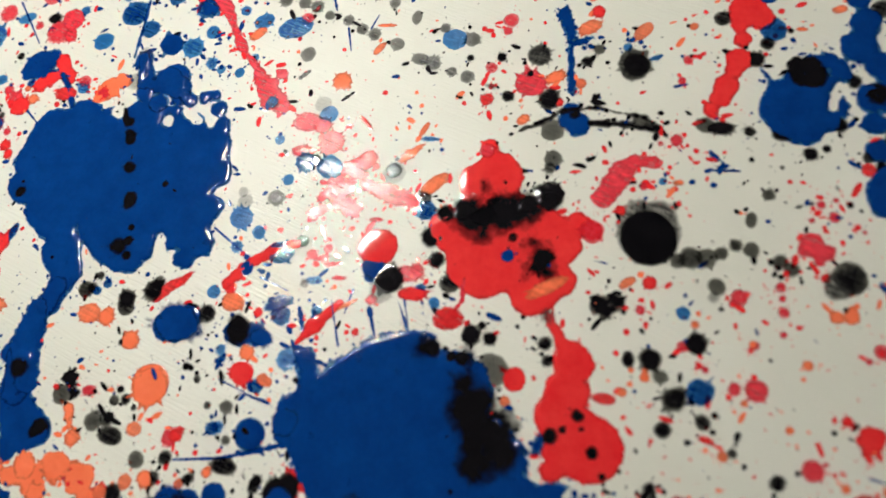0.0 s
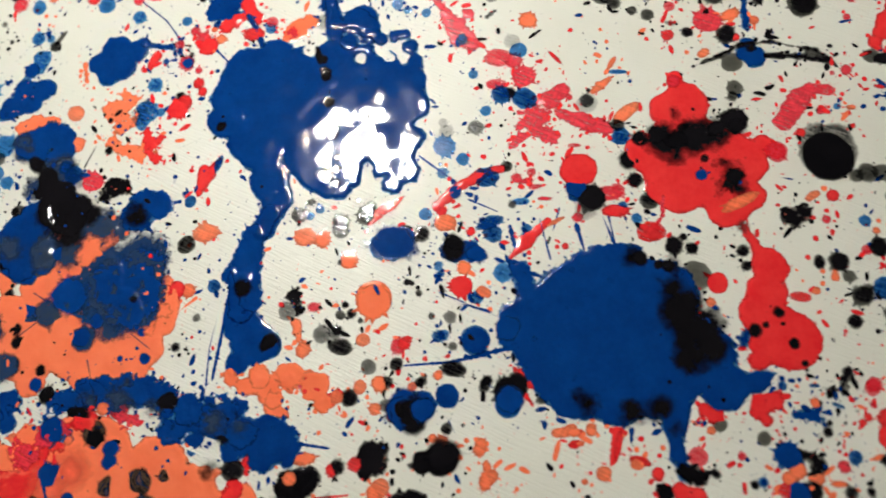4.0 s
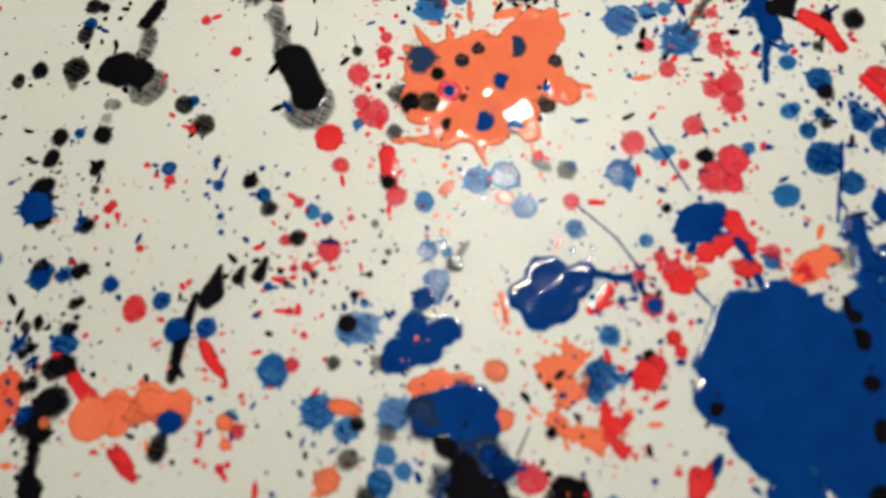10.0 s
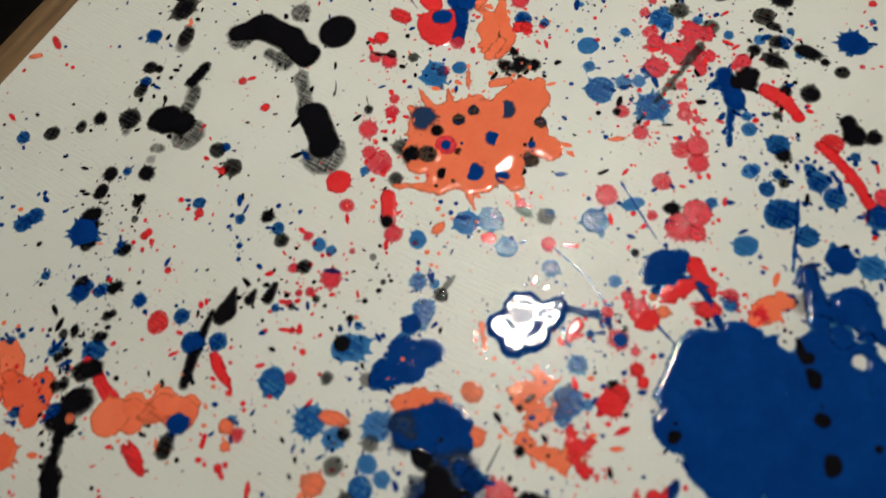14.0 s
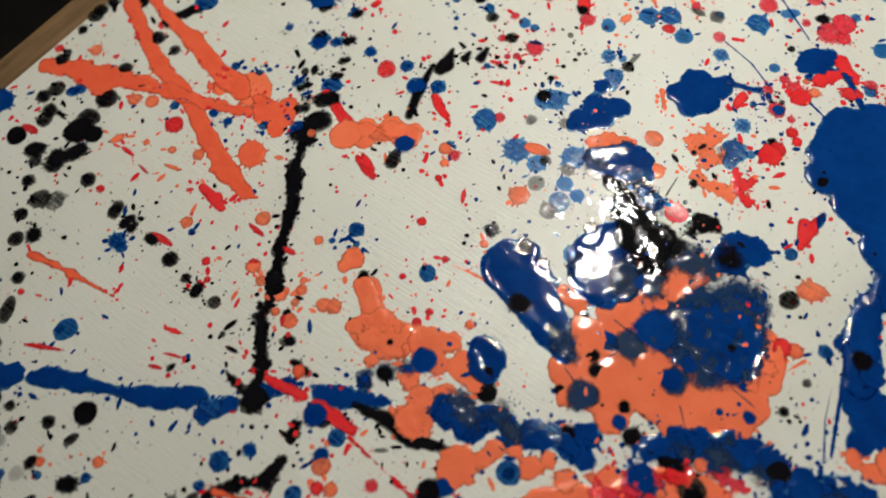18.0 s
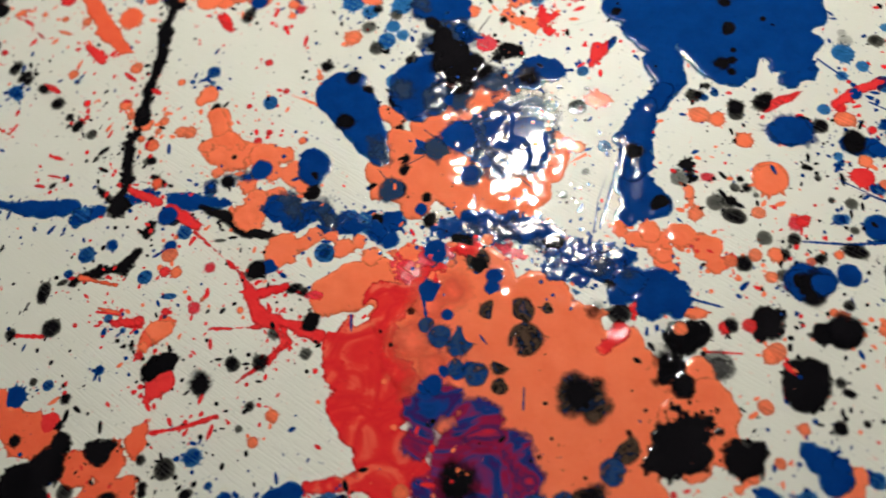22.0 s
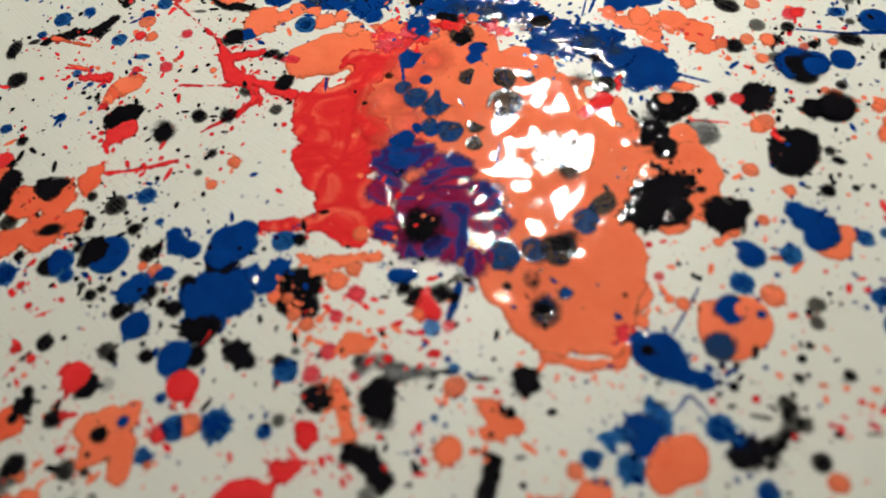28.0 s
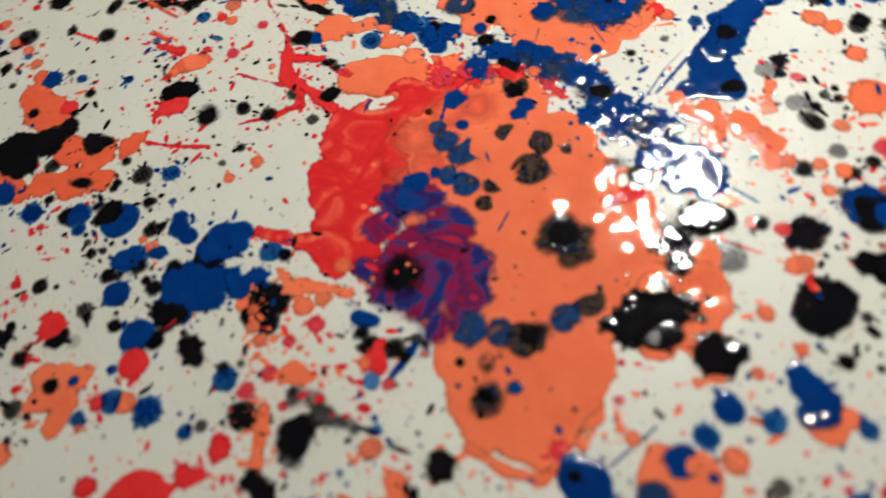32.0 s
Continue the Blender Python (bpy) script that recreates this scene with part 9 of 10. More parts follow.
drop(BLACK, 0.2509, 0.1804, 0.0041, 0.0019, -3)
drop(BLACK, 0.211, 0.1968, 0.0033)
drop(BLACK, 0.1546, 0.215, 0.0031)
drop(BLACK, 0.1403, 0.2178, 0.0069, 0.0042, -4)
drop(BLACK, 0.262, 0.2287, 0.004)
drop(THIN_BLACK, 0.1323, 0.2202, 0.0049)
drop(THIN_BLACK, 0.1601, 0.1789, 0.0033)
drop(THIN_BLACK, 0.1501, 0.1656, 0.003, 0.0046, -3)
drop(THIN_BLACK, 0.1186, 0.1467, 0.0059)
drop(THIN_BLACK, 0.1265, 0.1463, 0.0052)
drop(THIN_BLACK, 0.1122, 0.1453, 0.0039)
drop(THIN_BLACK, 0.1338, 0.1484, 0.0036)
drop(THIN_BLACK, 0.1411, 0.1524, 0.0033)
drop(THIN_BLACK, 0.1486, 0.1497, 0.0042)
drop(THIN_BLACK, 0.1618, 0.1431, 0.0038)
drop(THIN_BLACK, 0.1669, 0.1389, 0.0038)
sheet("grey_wash", GREY, 0.06, 1, [(0.0988, 0.1603, 0.0167), (0.0938, 0.1696, 0.0095), (0.1049, 0.1708, 0.0074)])
sheet("black_blot", BLACK, 1.4, 0, [(0.0986, 0.1572, 0.0143), (0.0972, 0.1604, 0.0127)])
sheet("red_run", PINK, 0.7, 1, [(0.1045, 0.2001, 0.0038, 0.0946, 0.2018, 0.0031), (0.0946, 0.2018, 0.0031, 0.0876, 0.1957, 0.0063), (0.0876, 0.1957, 0.0063, 0.0787, 0.1836, 0.0062), (0.0753, 0.1802, 0.0041)])
drop(PINK, 0.1168, 0.2121, 0.0035)
drop(PINK, 0.1085, 0.2108, 0.0017)
drop(PINK, 0.0981, 0.1871, 0.0027)
drop(PINK, 0.0695, 0.1628, 0.0068)
drop(PINK, 0.1902, 0.1652, 0.0029)
drop(PINK, 0.1849, 0.1723, 0.0023)
drop(PINK, 0.1922, 0.1743, 0.0016)
drop(PINK, 0.1794, 0.1641, 0.0016)
drop(PINK, 0.2034, 0.1567, 0.0013)
drop(PINK, 0.221, 0.1542, 0.0022)
drop(PINK, 0.2431, 0.1981, 0.0039)
drop(PINK, 0.2464, 0.2102, 0.0026)
drop(PINK, 0.2558, 0.242, 0.003)
drop(PINK, 0.2537, 0.2489, 0.0024)
drop(PINK, 0.1269, 0.2598, 0.0029)
drop(PINK, 0.1226, 0.2474, 0.0025)
drop(RED, 0.1339, 0.2, 0.0034, 0.0014, -15)
drop(RED, 0.115, 0.1762, 0.0017)
drop(RED, 0.2456, 0.205, 0.0059)
drop(RED, 0.2263, 0.2081, 0.004)
drop(RED, 0.2101, 0.1898, 0.0039)
drop(RED, 0.0804, 0.2949, 0.0042)
hair(BLUE, 0.0007, 0.0007, (0.1334, 0.1939), (0.1478, 0.1927))
hair(BLUE, 0.0011, 0.0007, (0.1174, 0.244), (0.1258, 0.2452))
hair(RED, 0.0009, 0.0003, (0.2236, 0.1452), (0.2435, 0.1508))
drop(BLUE, 0.1395, 0.1968, 0.001, 0.0024, 18)
drop(BLUE, 0.1923, 0.1651, 0.0022, 0.001, -3)
drop(BLUE, 0.2619, 0.262, 0.0102)
drop(BLUE, 0.2536, 0.2761, 0.0035)
drop(BLUE, 0.2366, 0.272, 0.0028)
drop(BLUE, 0.1101, 0.2628, 0.004, 0.0015, 18)
drop(THIN_BLUE, 0.108, 0.1891, 0.0021)
drop(THIN_BLUE, 0.095, 0.2705, 0.0026)
drop(BLACK, 0.2598, 0.2584, 0.0034)
drop(BLACK, 0.2551, 0.2645, 0.0021)
drop(ORANGE, 0.1158, 0.1879, 0.0031, 0.0017, -3)
drop(ORANGE, 0.2091, 0.2843, 0.0043, 0.0025, 12)
drop(ORANGE, 0.1882, 0.2738, 0.0029, 0.0014, -5)
drop(ORANGE, 0.1043, 0.28, 0.0075, 0.0041, 45)
drop(ORANGE, 0.1319, 0.2806, 0.0026)
drop(ORANGE, 0.0747, 0.2852, 0.0076, 0.0046, 23)
drop(ORANGE, 0.0791, 0.3045, 0.0039, 0.0019, 29)
sheet("red_blot", PINK, 0.7, 2, [(0.1779, 0.1506, 0.0057), (0.1836, 0.147, 0.0038), (0.1716, 0.1486, 0.0026), (0.18, 0.1422, 0.0022)])
drop(THIN_BLACK, 0.0979, 0.2592, 0.0095)
drop(THIN_BLACK, 0.0457, 0.2696, 0.0068)
drop(THIN_BLACK, 0.0793, 0.2707, 0.0034)
drop(BLACK, 0.0989, 0.2591, 0.0073)
drop(BLACK, 0.072, 0.2633, 0.0034)
drop(BLACK, 0.106, 0.2799, 0.0011)
drop(BLACK, 0.2463, 0.1409, 0.0067)
drop(PINK, 0.0399, 0.2522, 0.009)
drop(ORANGE, 0.0541, 0.255, 0.0067, 0.0037, 18)
drop(ORANGE, 0.068, 0.2499, 0.0033)
drop(ORANGE, 0.0352, 0.2299, 0.0044, 0.0029, 29)
drop(BLACK, 0.0401, 0.2581, 0.0023)
drop(BLACK, 0.0502, 0.2416, 0.0063)
drop(BLACK, 0.0358, 0.2245, 0.0037, 0.0015, 29)
sheet("blue_run", BLUE, 0.7, 2, [(0.0608, 0.2968, 0.0039, 0.0639, 0.2821, 0.0023), (0.0639, 0.2821, 0.0023, 0.0626, 0.2464, 0.0026), (0.0672, 0.2758, 0.003, 0.0744, 0.2779, 0.0015)])
sheet("blue_blot", BLUE, 0.8, 1, [(0.0621, 0.2329, 0.0051), (0.0653, 0.2251, 0.0072), (0.0585, 0.2275, 0.0044)])
drop(THIN_BLACK, 0.0514, 0.2223, 0.0065)
drop(THIN_BLACK, 0.0509, 0.2054, 0.005)
drop(THIN_BLACK, 0.049, 0.2, 0.0032)
drop(THIN_BLACK, 0.047, 0.1891, 0.0028)
sheet("black_swipe", BLACK, 0.7, 1, [(0.0393, 0.225, 0.0011, 0.057, 0.2333, 0.0015), (0.057, 0.2333, 0.0015, 0.076, 0.2346, 0.0007), (0.076, 0.2346, 0.0007, 0.1011, 0.2263, 0.0007), (0.1011, 0.2263, 0.0007, 0.1091, 0.2201, 0.0014), (0.0722, 0.2253, 0.0022, 0.0908, 0.2232, 0.0018), (0.0908, 0.2232, 0.0025, 0.1074, 0.2194, 0.0028), (0.0638, 0.2301, 0.0033)])
drop(RED, 0.0554, 0.2392, 0.0029)
drop(BLACK, 0.0485, 0.1799, 0.0042)
drop(THIN_BLACK, 0.1299, 0.1312, 0.0045)
drop(GREY, 0.1279, 0.1256, 0.0029)
drop(GREY, 0.1875, 0.1295, 0.0075)
drop(PINK, 0.1402, 0.1252, 0.0044)
drop(PINK, 0.1369, 0.122, 0.0022)
drop(PINK, 0.0916, 0.1201, 0.0026)
drop(PINK, 0.1605, 0.1299, 0.0028)
drop(PINK, 0.1605, 0.1241, 0.0019)
drop(PINK, 0.1604, 0.117, 0.0028)
drop(PINK, 0.159, 0.1059, 0.0018)
drop(PINK, 0.1106, 0.101, 0.0031)
drop(PINK, 0.145, 0.1009, 0.0025)
drop(PINK, 0.1205, 0.0896, 0.0019)
drop(PINK, 0.1332, 0.08, 0.0033)
drop(PINK, 0.1436, 0.0792, 0.0057)
drop(PINK, 0.1645, 0.0422, 0.0055)
drop(PINK, 0.1705, 0.045, 0.0014)
drop(PINK, 0.2025, 0.0967, 0.0039)
drop(PINK, 0.1962, 0.0923, 0.0018)
drop(PINK, 0.2102, 0.0792, 0.0023)
drop(PINK, 0.2039, 0.0334, 0.0022)
drop(PINK, 0.1025, 0.0266, 0.0044)
drop(PINK, 0.1537, 0.0153, 0.0028)
drop(PINK, 0.2245, 0.0624, 0.0023)
sheet("black_blot", BLACK, 0.9, 2, [(0.0711, 0.1235, 0.0052), (0.0792, 0.1248, 0.0052), (0.0757, 0.12, 0.0039)])
drop(RED, 0.0972, 0.1341, 0.0039)
drop(RED, 0.1179, 0.056, 0.0042, 0.0018, -21)
drop(RED, 0.1821, 0.1339, 0.0025)
drop(RED, 0.1856, 0.0264, 0.0062)
drop(ORANGE, 0.0861, 0.1346, 0.0052, 0.0026, 24)
drop(ORANGE, 0.1176, 0.112, 0.0022)
drop(ORANGE, 0.1442, 0.1016, 0.0019)
drop(ORANGE, 0.0912, 0.0862, 0.0025)
drop(ORANGE, 0.1684, 0.0909, 0.0027)
drop(ORANGE, 0.1371, 0.0732, 0.0018)
drop(ORANGE, 0.1247, 0.0484, 0.0027)
drop(ORANGE, 0.1564, 0.0605, 0.0021)
drop(ORANGE, 0.2032, 0.0586, 0.0034, 0.0014, 14)
drop(ORANGE, 0.2163, 0.0827, 0.0018)
drop(ORANGE, 0.1956, 0.0329, 0.0025)
drop(ORANGE, 0.1997, 0.0126, 0.0033, 0.0022, 15)
drop(ORANGE, 0.2055, 0.0153, 0.0025)
drop(ORANGE, 0.1285, 0.0251, 0.0029)
drop(ORANGE, 0.1777, 0.0344, 0.0023)
drop(ORANGE, 0.1194, 0.02, 0.0017)
drop(ORANGE, 0.2089, 0.1296, 0.0037, 0.0012, 19)
drop(ORANGE, 0.2263, 0.1289, 0.0043)
drop(THIN_BLUE, 0.1125, 0.118, 0.0035)
drop(BLACK, 0.1175, 0.1024, 0.0056)
drop(BLACK, 0.0948, 0.095, 0.0057)
drop(BLACK, 0.084, 0.0953, 0.0032, 0.0044, -2)
drop(BLACK, 0.1043, 0.075, 0.0058)
drop(BLACK, 0.1171, 0.0644, 0.0039)
drop(BLACK, 0.0979, 0.0608, 0.0042)
drop(BLACK, 0.1292, 0.0499, 0.0024)
drop(BLACK, 0.1482, 0.0366, 0.0037)
drop(BLACK, 0.2197, 0.0926, 0.005)
drop(BLACK, 0.2215, 0.0993, 0.0036)
drop(BLACK, 0.2307, 0.0793, 0.0046)
drop(BLACK, 0.2268, 0.1068, 0.0033)
drop(BLACK, 0.2142, 0.0678, 0.0017)
drop(BLACK, 0.2129, 0.0489, 0.0028)
drop(BLACK, 0.2132, 0.0409, 0.002)
drop(BLACK, 0.2136, 0.0305, 0.0025)
drop(BLACK, 0.2145, 0.0222, 0.0022, 0.0036, -0)
drop(BLACK, 0.2158, 0.0126, 0.0033)
drop(BLACK, 0.1585, 0.0259, 0.0028)
drop(BLACK, 0.1725, 0.0139, 0.0039)
drop(BLACK, 0.166, 0.0181, 0.0022)
drop(BLACK, 0.1934, 0.1335, 0.0084)
drop(BLACK, 0.2365, 0.1237, 0.0066)
drop(THIN_BLACK, 0.0989, 0.0864, 0.0037)
drop(THIN_BLACK, 0.1075, 0.0781, 0.0037)
drop(BLUE, 0.1172, 0.0788, 0.0067)
drop(BLUE, 0.2081, 0.128, 0.0018, 0.0031, 29)
sheet("red_blot", RED, 0.8, 2, [(0.1916, 0.0564, 0.0063), (0.1827, 0.0645, 0.0023), (0.188, 0.0498, 0.0017)])
drop(SMOKY_BLUE, 0.181, 0.027, 0.0022)
hair(BLUE, 0.0006, 0.0003, (0.1881, 0.0391), (0.1974, 0.0362))
sheet("orange_blot", ORANGE, 0.7, 1, [(0.1843, 0.1145, 0.0031), (0.1917, 0.1152, 0.004)])
drop(BLACK, 0.1891, 0.1175, 0.0015)
drop(RED, 0.107, 0.0081, 0.0063)

# the vermilion pool with the black spill
sheet("vermilion_pool", VERMILION, 0.7, 2, [(-0.5836, -0.124, 0.0135), (-0.5974, -0.1181, 0.0099), (-0.5665, -0.1294, 0.0118), (-0.545, -0.1377, 0.0116), (-0.5287, -0.1319, 0.0116), (-0.5147, -0.1191, 0.0069), (-0.5285, -0.1534, 0.0113), (-0.5136, -0.1444, 0.0081), (-0.5433, -0.1624, 0.0081), (-0.5648, -0.1722, 0.0095), (-0.5533, -0.1741, 0.0073), (-0.5128, -0.1114, 0.0037), (-0.6071, -0.1037, 0.0047, -0.5952, -0.114, 0.0046)])
drop(RED, -0.5699, -0.1155, 0.0068)
sheet("black_run", BLACK, 0.9, 2, [(-0.5762, -0.1526, 0.0141), (-0.5626, -0.1399, 0.0113), (-0.5806, -0.1603, 0.0097), (-0.5597, -0.1255, 0.0063), (-0.5655, -0.1161, 0.0038), (-0.5666, -0.1584, 0.0111)])
sheet("black_blot", BLACK, 0.9, 2, [(-0.534, -0.1271, 0.0073), (-0.5388, -0.1259, 0.0048), (-0.5292, -0.1217, 0.0037)])
drop(BLACK, -0.5222, -0.1508, 0.007, 0.0032, 23)
drop(BLACK, -0.5476, -0.1506, 0.005)
drop(BLACK, -0.509, -0.1276, 0.0032)
drop(BLACK, -0.5323, -0.1679, 0.0031)
drop(BLACK, -0.5877, -0.1283, 0.0037)
drop(SMOKY_BLUE, -0.5606, -0.1786, 0.0076)
drop(BLUE, -0.5356, -0.1786, 0.0062)
drop(BLUE, -0.5971, -0.1045, 0.007)
drop(BLUE, -0.5796, -0.0945, 0.0035)
drop(BLUE, -0.551, -0.0812, 0.0027)
drop(BLUE, -0.4795, -0.122, 0.0053)
drop(BLUE, -0.466, -0.1354, 0.0024)
sheet("orange_blot", ORANGE, 0.7, 2, [(-0.5225, -0.0537, 0.0067), (-0.5176, -0.051, 0.0043), (-0.5278, -0.0649, 0.0027)])
sheet("red_blot", RED, 0.8, 2, [(-0.5077, -0.0829, 0.0064), (-0.5134, -0.0886, 0.0049), (-0.5163, -0.0959, 0.003)])
sheet("black_blot", BLACK, 0.9, 1, [(-0.5188, -0.0775, 0.005), (-0.5111, -0.0718, 0.0062), (-0.5075, -0.069, 0.0035)])
sheet("smoky_black_run", SMOKY_BLACK, 0.3, 2, [(-0.4864, -0.0796, 0.009)])
drop(BLACK, -0.4864, -0.0823, 0.0056)
drop(BLACK, -0.4937, -0.1304, 0.0064)
drop(BLACK, -0.4717, -0.0661, 0.0038)
drop(BLACK, -0.5905, -0.0604, 0.0061)
drop(BLACK, -0.5658, -0.1007, 0.0034)
drop(BLACK, -0.5896, -0.0938, 0.0027)
drop(BLACK, -0.4773, -0.1414, 0.0042, 0.0028, 29)
drop(BLACK, -0.6157, -0.0675, 0.0037)
drop(BLACK, -0.5028, -0.1448, 0.0028)
drop(RED, -0.5427, -0.0509, 0.008, 0.0024, -2)
drop(RED, -0.5356, -0.0489, 0.0036)
hair(RED, 0.0016, 0.0016, (-0.6154, -0.0683), (-0.5923, -0.0661))
hair(RED, 0.0015, 0.0007, (-0.5094, -0.1129), (-0.4894, -0.1067), (-0.4723, -0.0971))
hair(RED, 0.0012, 0.0004, (-0.5657, -0.0468), (-0.5481, -0.0465))
drop(ORANGE, -0.439, -0.0941, 0.0033)
sheet("orange_run", ORANGE, 0.7, 2, [(-0.2391, 0.0433, 0.0068), (-0.2208, 0.0431, 0.0081), (-0.2054, 0.0364, 0.0087), (-0.2291, 0.0298, 0.0052), (-0.2006, 0.0264, 0.0058)])
sheet("blue_run", BLUE, 0.8, 2, [(-0.2459, 0.1288, 0.0077, -0.249, 0.1104, 0.0099), (-0.249, 0.1104, 0.0091, -0.2458, 0.0886, 0.0074), (-0.2807, 0.025, 0.0089), (-0.2644, 0.0167, 0.0088), (-0.2487, 0.0101, 0.0083)])
sheet("smoky_slate_mix", SLATE, 0.2, 2, [(-0.2644, 0.0167, 0.0091), (-0.2492, 0.0134, 0.0063)])
drop(BLACK, -0.2507, 0.0958, 0.0053)
drop(BLACK, -0.2529, -0.0092, 0.0068)

# the low strip of the board
drop(GREY, -0.4564, -0.2222, 0.0038)
drop(BLACK, -0.466, -0.2247, 0.0063)
drop(RED, -0.4725, -0.2221, 0.0083)
drop(RED, -0.4208, -0.2155, 0.0084)
sheet("black_blot", BLACK, 0.8, 2, [(-0.3564, -0.2086, 0.006), (-0.3516, -0.2092, 0.0042), (-0.3596, -0.2083, 0.0036)])
sheet("orange_run", ORANGE, 0.7, 2, [(-0.3492, -0.202, 0.0043, -0.3463, -0.2082, 0.0042), (-0.3418, -0.2135, 0.0036, -0.3391, -0.2189, 0.0026), (-0.3382, -0.2223, 0.0032)])
sheet("grey_wash", GREY, 0.3, 2, [(-0.3305, -0.2098, 0.0047), (-0.3259, -0.211, 0.0035)])
sheet("black_blot", BLACK, 0.8, 2, [(-0.3302, -0.2037, 0.0072), (-0.3279, -0.1993, 0.006), (-0.3247, -0.1934, 0.0036), (-0.3268, -0.2076, 0.0059)])
sheet("grey_wash", GREY, 0.3, 2, [(-0.3254, -0.1904, 0.0049), (-0.3413, -0.1893, 0.0043), (-0.3227, -0.189, 0.0043, -0.3075, -0.188, 0.0018)])
drop(ORANGE, -0.5149, -0.252, 0.0079)
sheet("vermilion_run", VERMILION, 0.7, 1, [(-0.4953, -0.2464, 0.0063), (-0.4912, -0.2496, 0.0043), (-0.4954, -0.2535, 0.0031, -0.5054, -0.2689, 0.0033), (-0.5083, -0.273, 0.0024, -0.5105, -0.2772, 0.0018)])
drop(SMOKY_BLACK, -0.4935, -0.2461, 0.0028)
sheet("black_blot", BLACK, 0.7, 2, [(-0.4914, -0.2389, 0.0041), (-0.4927, -0.2329, 0.0025), (-0.4926, -0.2407, 0.0031)])
drop(BLACK, -0.4751, -0.2426, 0.0047)
drop(BLACK, -0.483, -0.266, 0.0057)
drop(BLACK, -0.4586, -0.2627, 0.0051)
drop(BLACK, -0.4495, -0.2615, 0.0024)
drop(RED, -0.4713, -0.2406, 0.0031)
drop(RED, -0.4651, -0.2551, 0.0024)
sheet("orange_blot", ORANGE, 0.8, 1, [(-0.4562, -0.2429, 0.0073), (-0.4482, -0.2383, 0.0074), (-0.4395, -0.2358, 0.0055), (-0.4483, -0.2504, 0.0078), (-0.4384, -0.247, 0.0072), (-0.4344, -0.2594, 0.0053, -0.4348, -0.2536, 0.0059), (-0.4514, -0.2569, 0.0042), (-0.4393, -0.2305, 0.0037)])
drop(SMOKY_BLACK, -0.4499, -0.2447, 0.0043)
drop(SMOKY_BLUE, -0.4413, -0.237, 0.0028)
drop(BLUE, -0.4262, -0.2496, 0.0039)
drop(ORANGE, -0.4225, -0.2527, 0.0024)
drop(ORANGE, -0.411, -0.2321, 0.006)
drop(ORANGE, -0.4774, -0.2698, 0.003)
drop(RED, -0.423, -0.2395, 0.0042)
drop(BLUE, -0.4171, -0.2348, 0.0066)
drop(BLUE, -0.3985, -0.2297, 0.0075)
drop(BLUE, -0.3759, -0.2281, 0.0039)
drop(BLUE, -0.4284, -0.2232, 0.0028)
drop(THIN_BLACK, -0.3709, -0.222, 0.0033)
sheet("red_blot", RED, 0.8, 1, [(-0.3558, -0.2272, 0.0053), (-0.3608, -0.2225, 0.003), (-0.3553, -0.2235, 0.0038)])
sheet("red_blot", RED, 0.8, 2, [(-0.3616, -0.2437, 0.0052), (-0.3661, -0.2417, 0.0029), (-0.3568, -0.2393, 0.0029), (-0.3566, -0.2369, 0.0012)])
sheet("red_blot", RED, 1.0, 1, [(-0.375, -0.2654, 0.0156), (-0.3744, -0.2561, 0.0079), (-0.3669, -0.256, 0.0028, -0.3641, -0.2484, 0.0014)])
sheet("grey_wash", GREY, 0.3, 2, [(-0.3223, -0.2458, 0.005), (-0.32, -0.2398, 0.0051)])
sheet("black_blot", BLACK, 0.9, 2, [(-0.3333, -0.2295, 0.0052), (-0.3275, -0.2313, 0.0057), (-0.3214, -0.2344, 0.0062), (-0.3185, -0.2375, 0.0051), (-0.3378, -0.2318, 0.0023)])
sheet("orange_run", ORANGE, 0.7, 2, [(-0.321, -0.251, 0.0041), (-0.3233, -0.2534, 0.0025)])
drop(RED, -0.3999, -0.2703, 0.0056)
sheet("grey_wash", GREY, 0.3, 2, [(-0.4874, -0.2756, 0.0065), (-0.4924, -0.2823, 0.0059), (-0.4827, -0.2717, 0.0042)])
sheet("black_blot", BLACK, 0.8, 2, [(-0.4994, -0.2879, 0.01), (-0.493, -0.281, 0.0059), (-0.4854, -0.2902, 0.0058), (-0.5072, -0.2866, 0.0059)])
sheet("orange_blot", ORANGE, 0.7, 2, [(-0.4793, -0.2862, 0.0087), (-0.4684, -0.2784, 0.0047), (-0.4711, -0.2865, 0.0069), (-0.5113, -0.2803, 0.0054)])
sheet("orange_blot", ORANGE, 0.7, 2, [(-0.4476, -0.279, 0.0046), (-0.4474, -0.2831, 0.0057)])
drop(BLUE, -0.4548, -0.2782, 0.0026)
drop(BLACK, -0.4494, -0.2746, 0.0023)
drop(BLACK, -0.465, -0.2861, 0.0035)
drop(ORANGE, -0.2933, -0.2195, 0.0069)
sheet("grey_wash", GREY, 0.3, 2, [(-0.2745, -0.2364, 0.0038), (-0.2757, -0.2393, 0.003)])
sheet("black_blot", BLACK, 0.7, 2, [(-0.2738, -0.2194, 0.0045, -0.2736, -0.2264, 0.0045), (-0.2741, -0.2327, 0.0041)])
drop(BLACK, -0.2759, -0.244, 0.003)
sheet("orange_blot", ORANGE, 0.7, 2, [(-0.2783, -0.1984, 0.0056), (-0.2741, -0.205, 0.0058), (-0.2671, -0.2036, 0.0046), (-0.2787, -0.2088, 0.0029)])
drop(SMOKY_BLACK, -0.2701, -0.198, 0.0029)
drop(BLUE, -0.233, -0.2106, 0.0045)
drop(ORANGE, -0.2388, -0.2168, 0.0042)
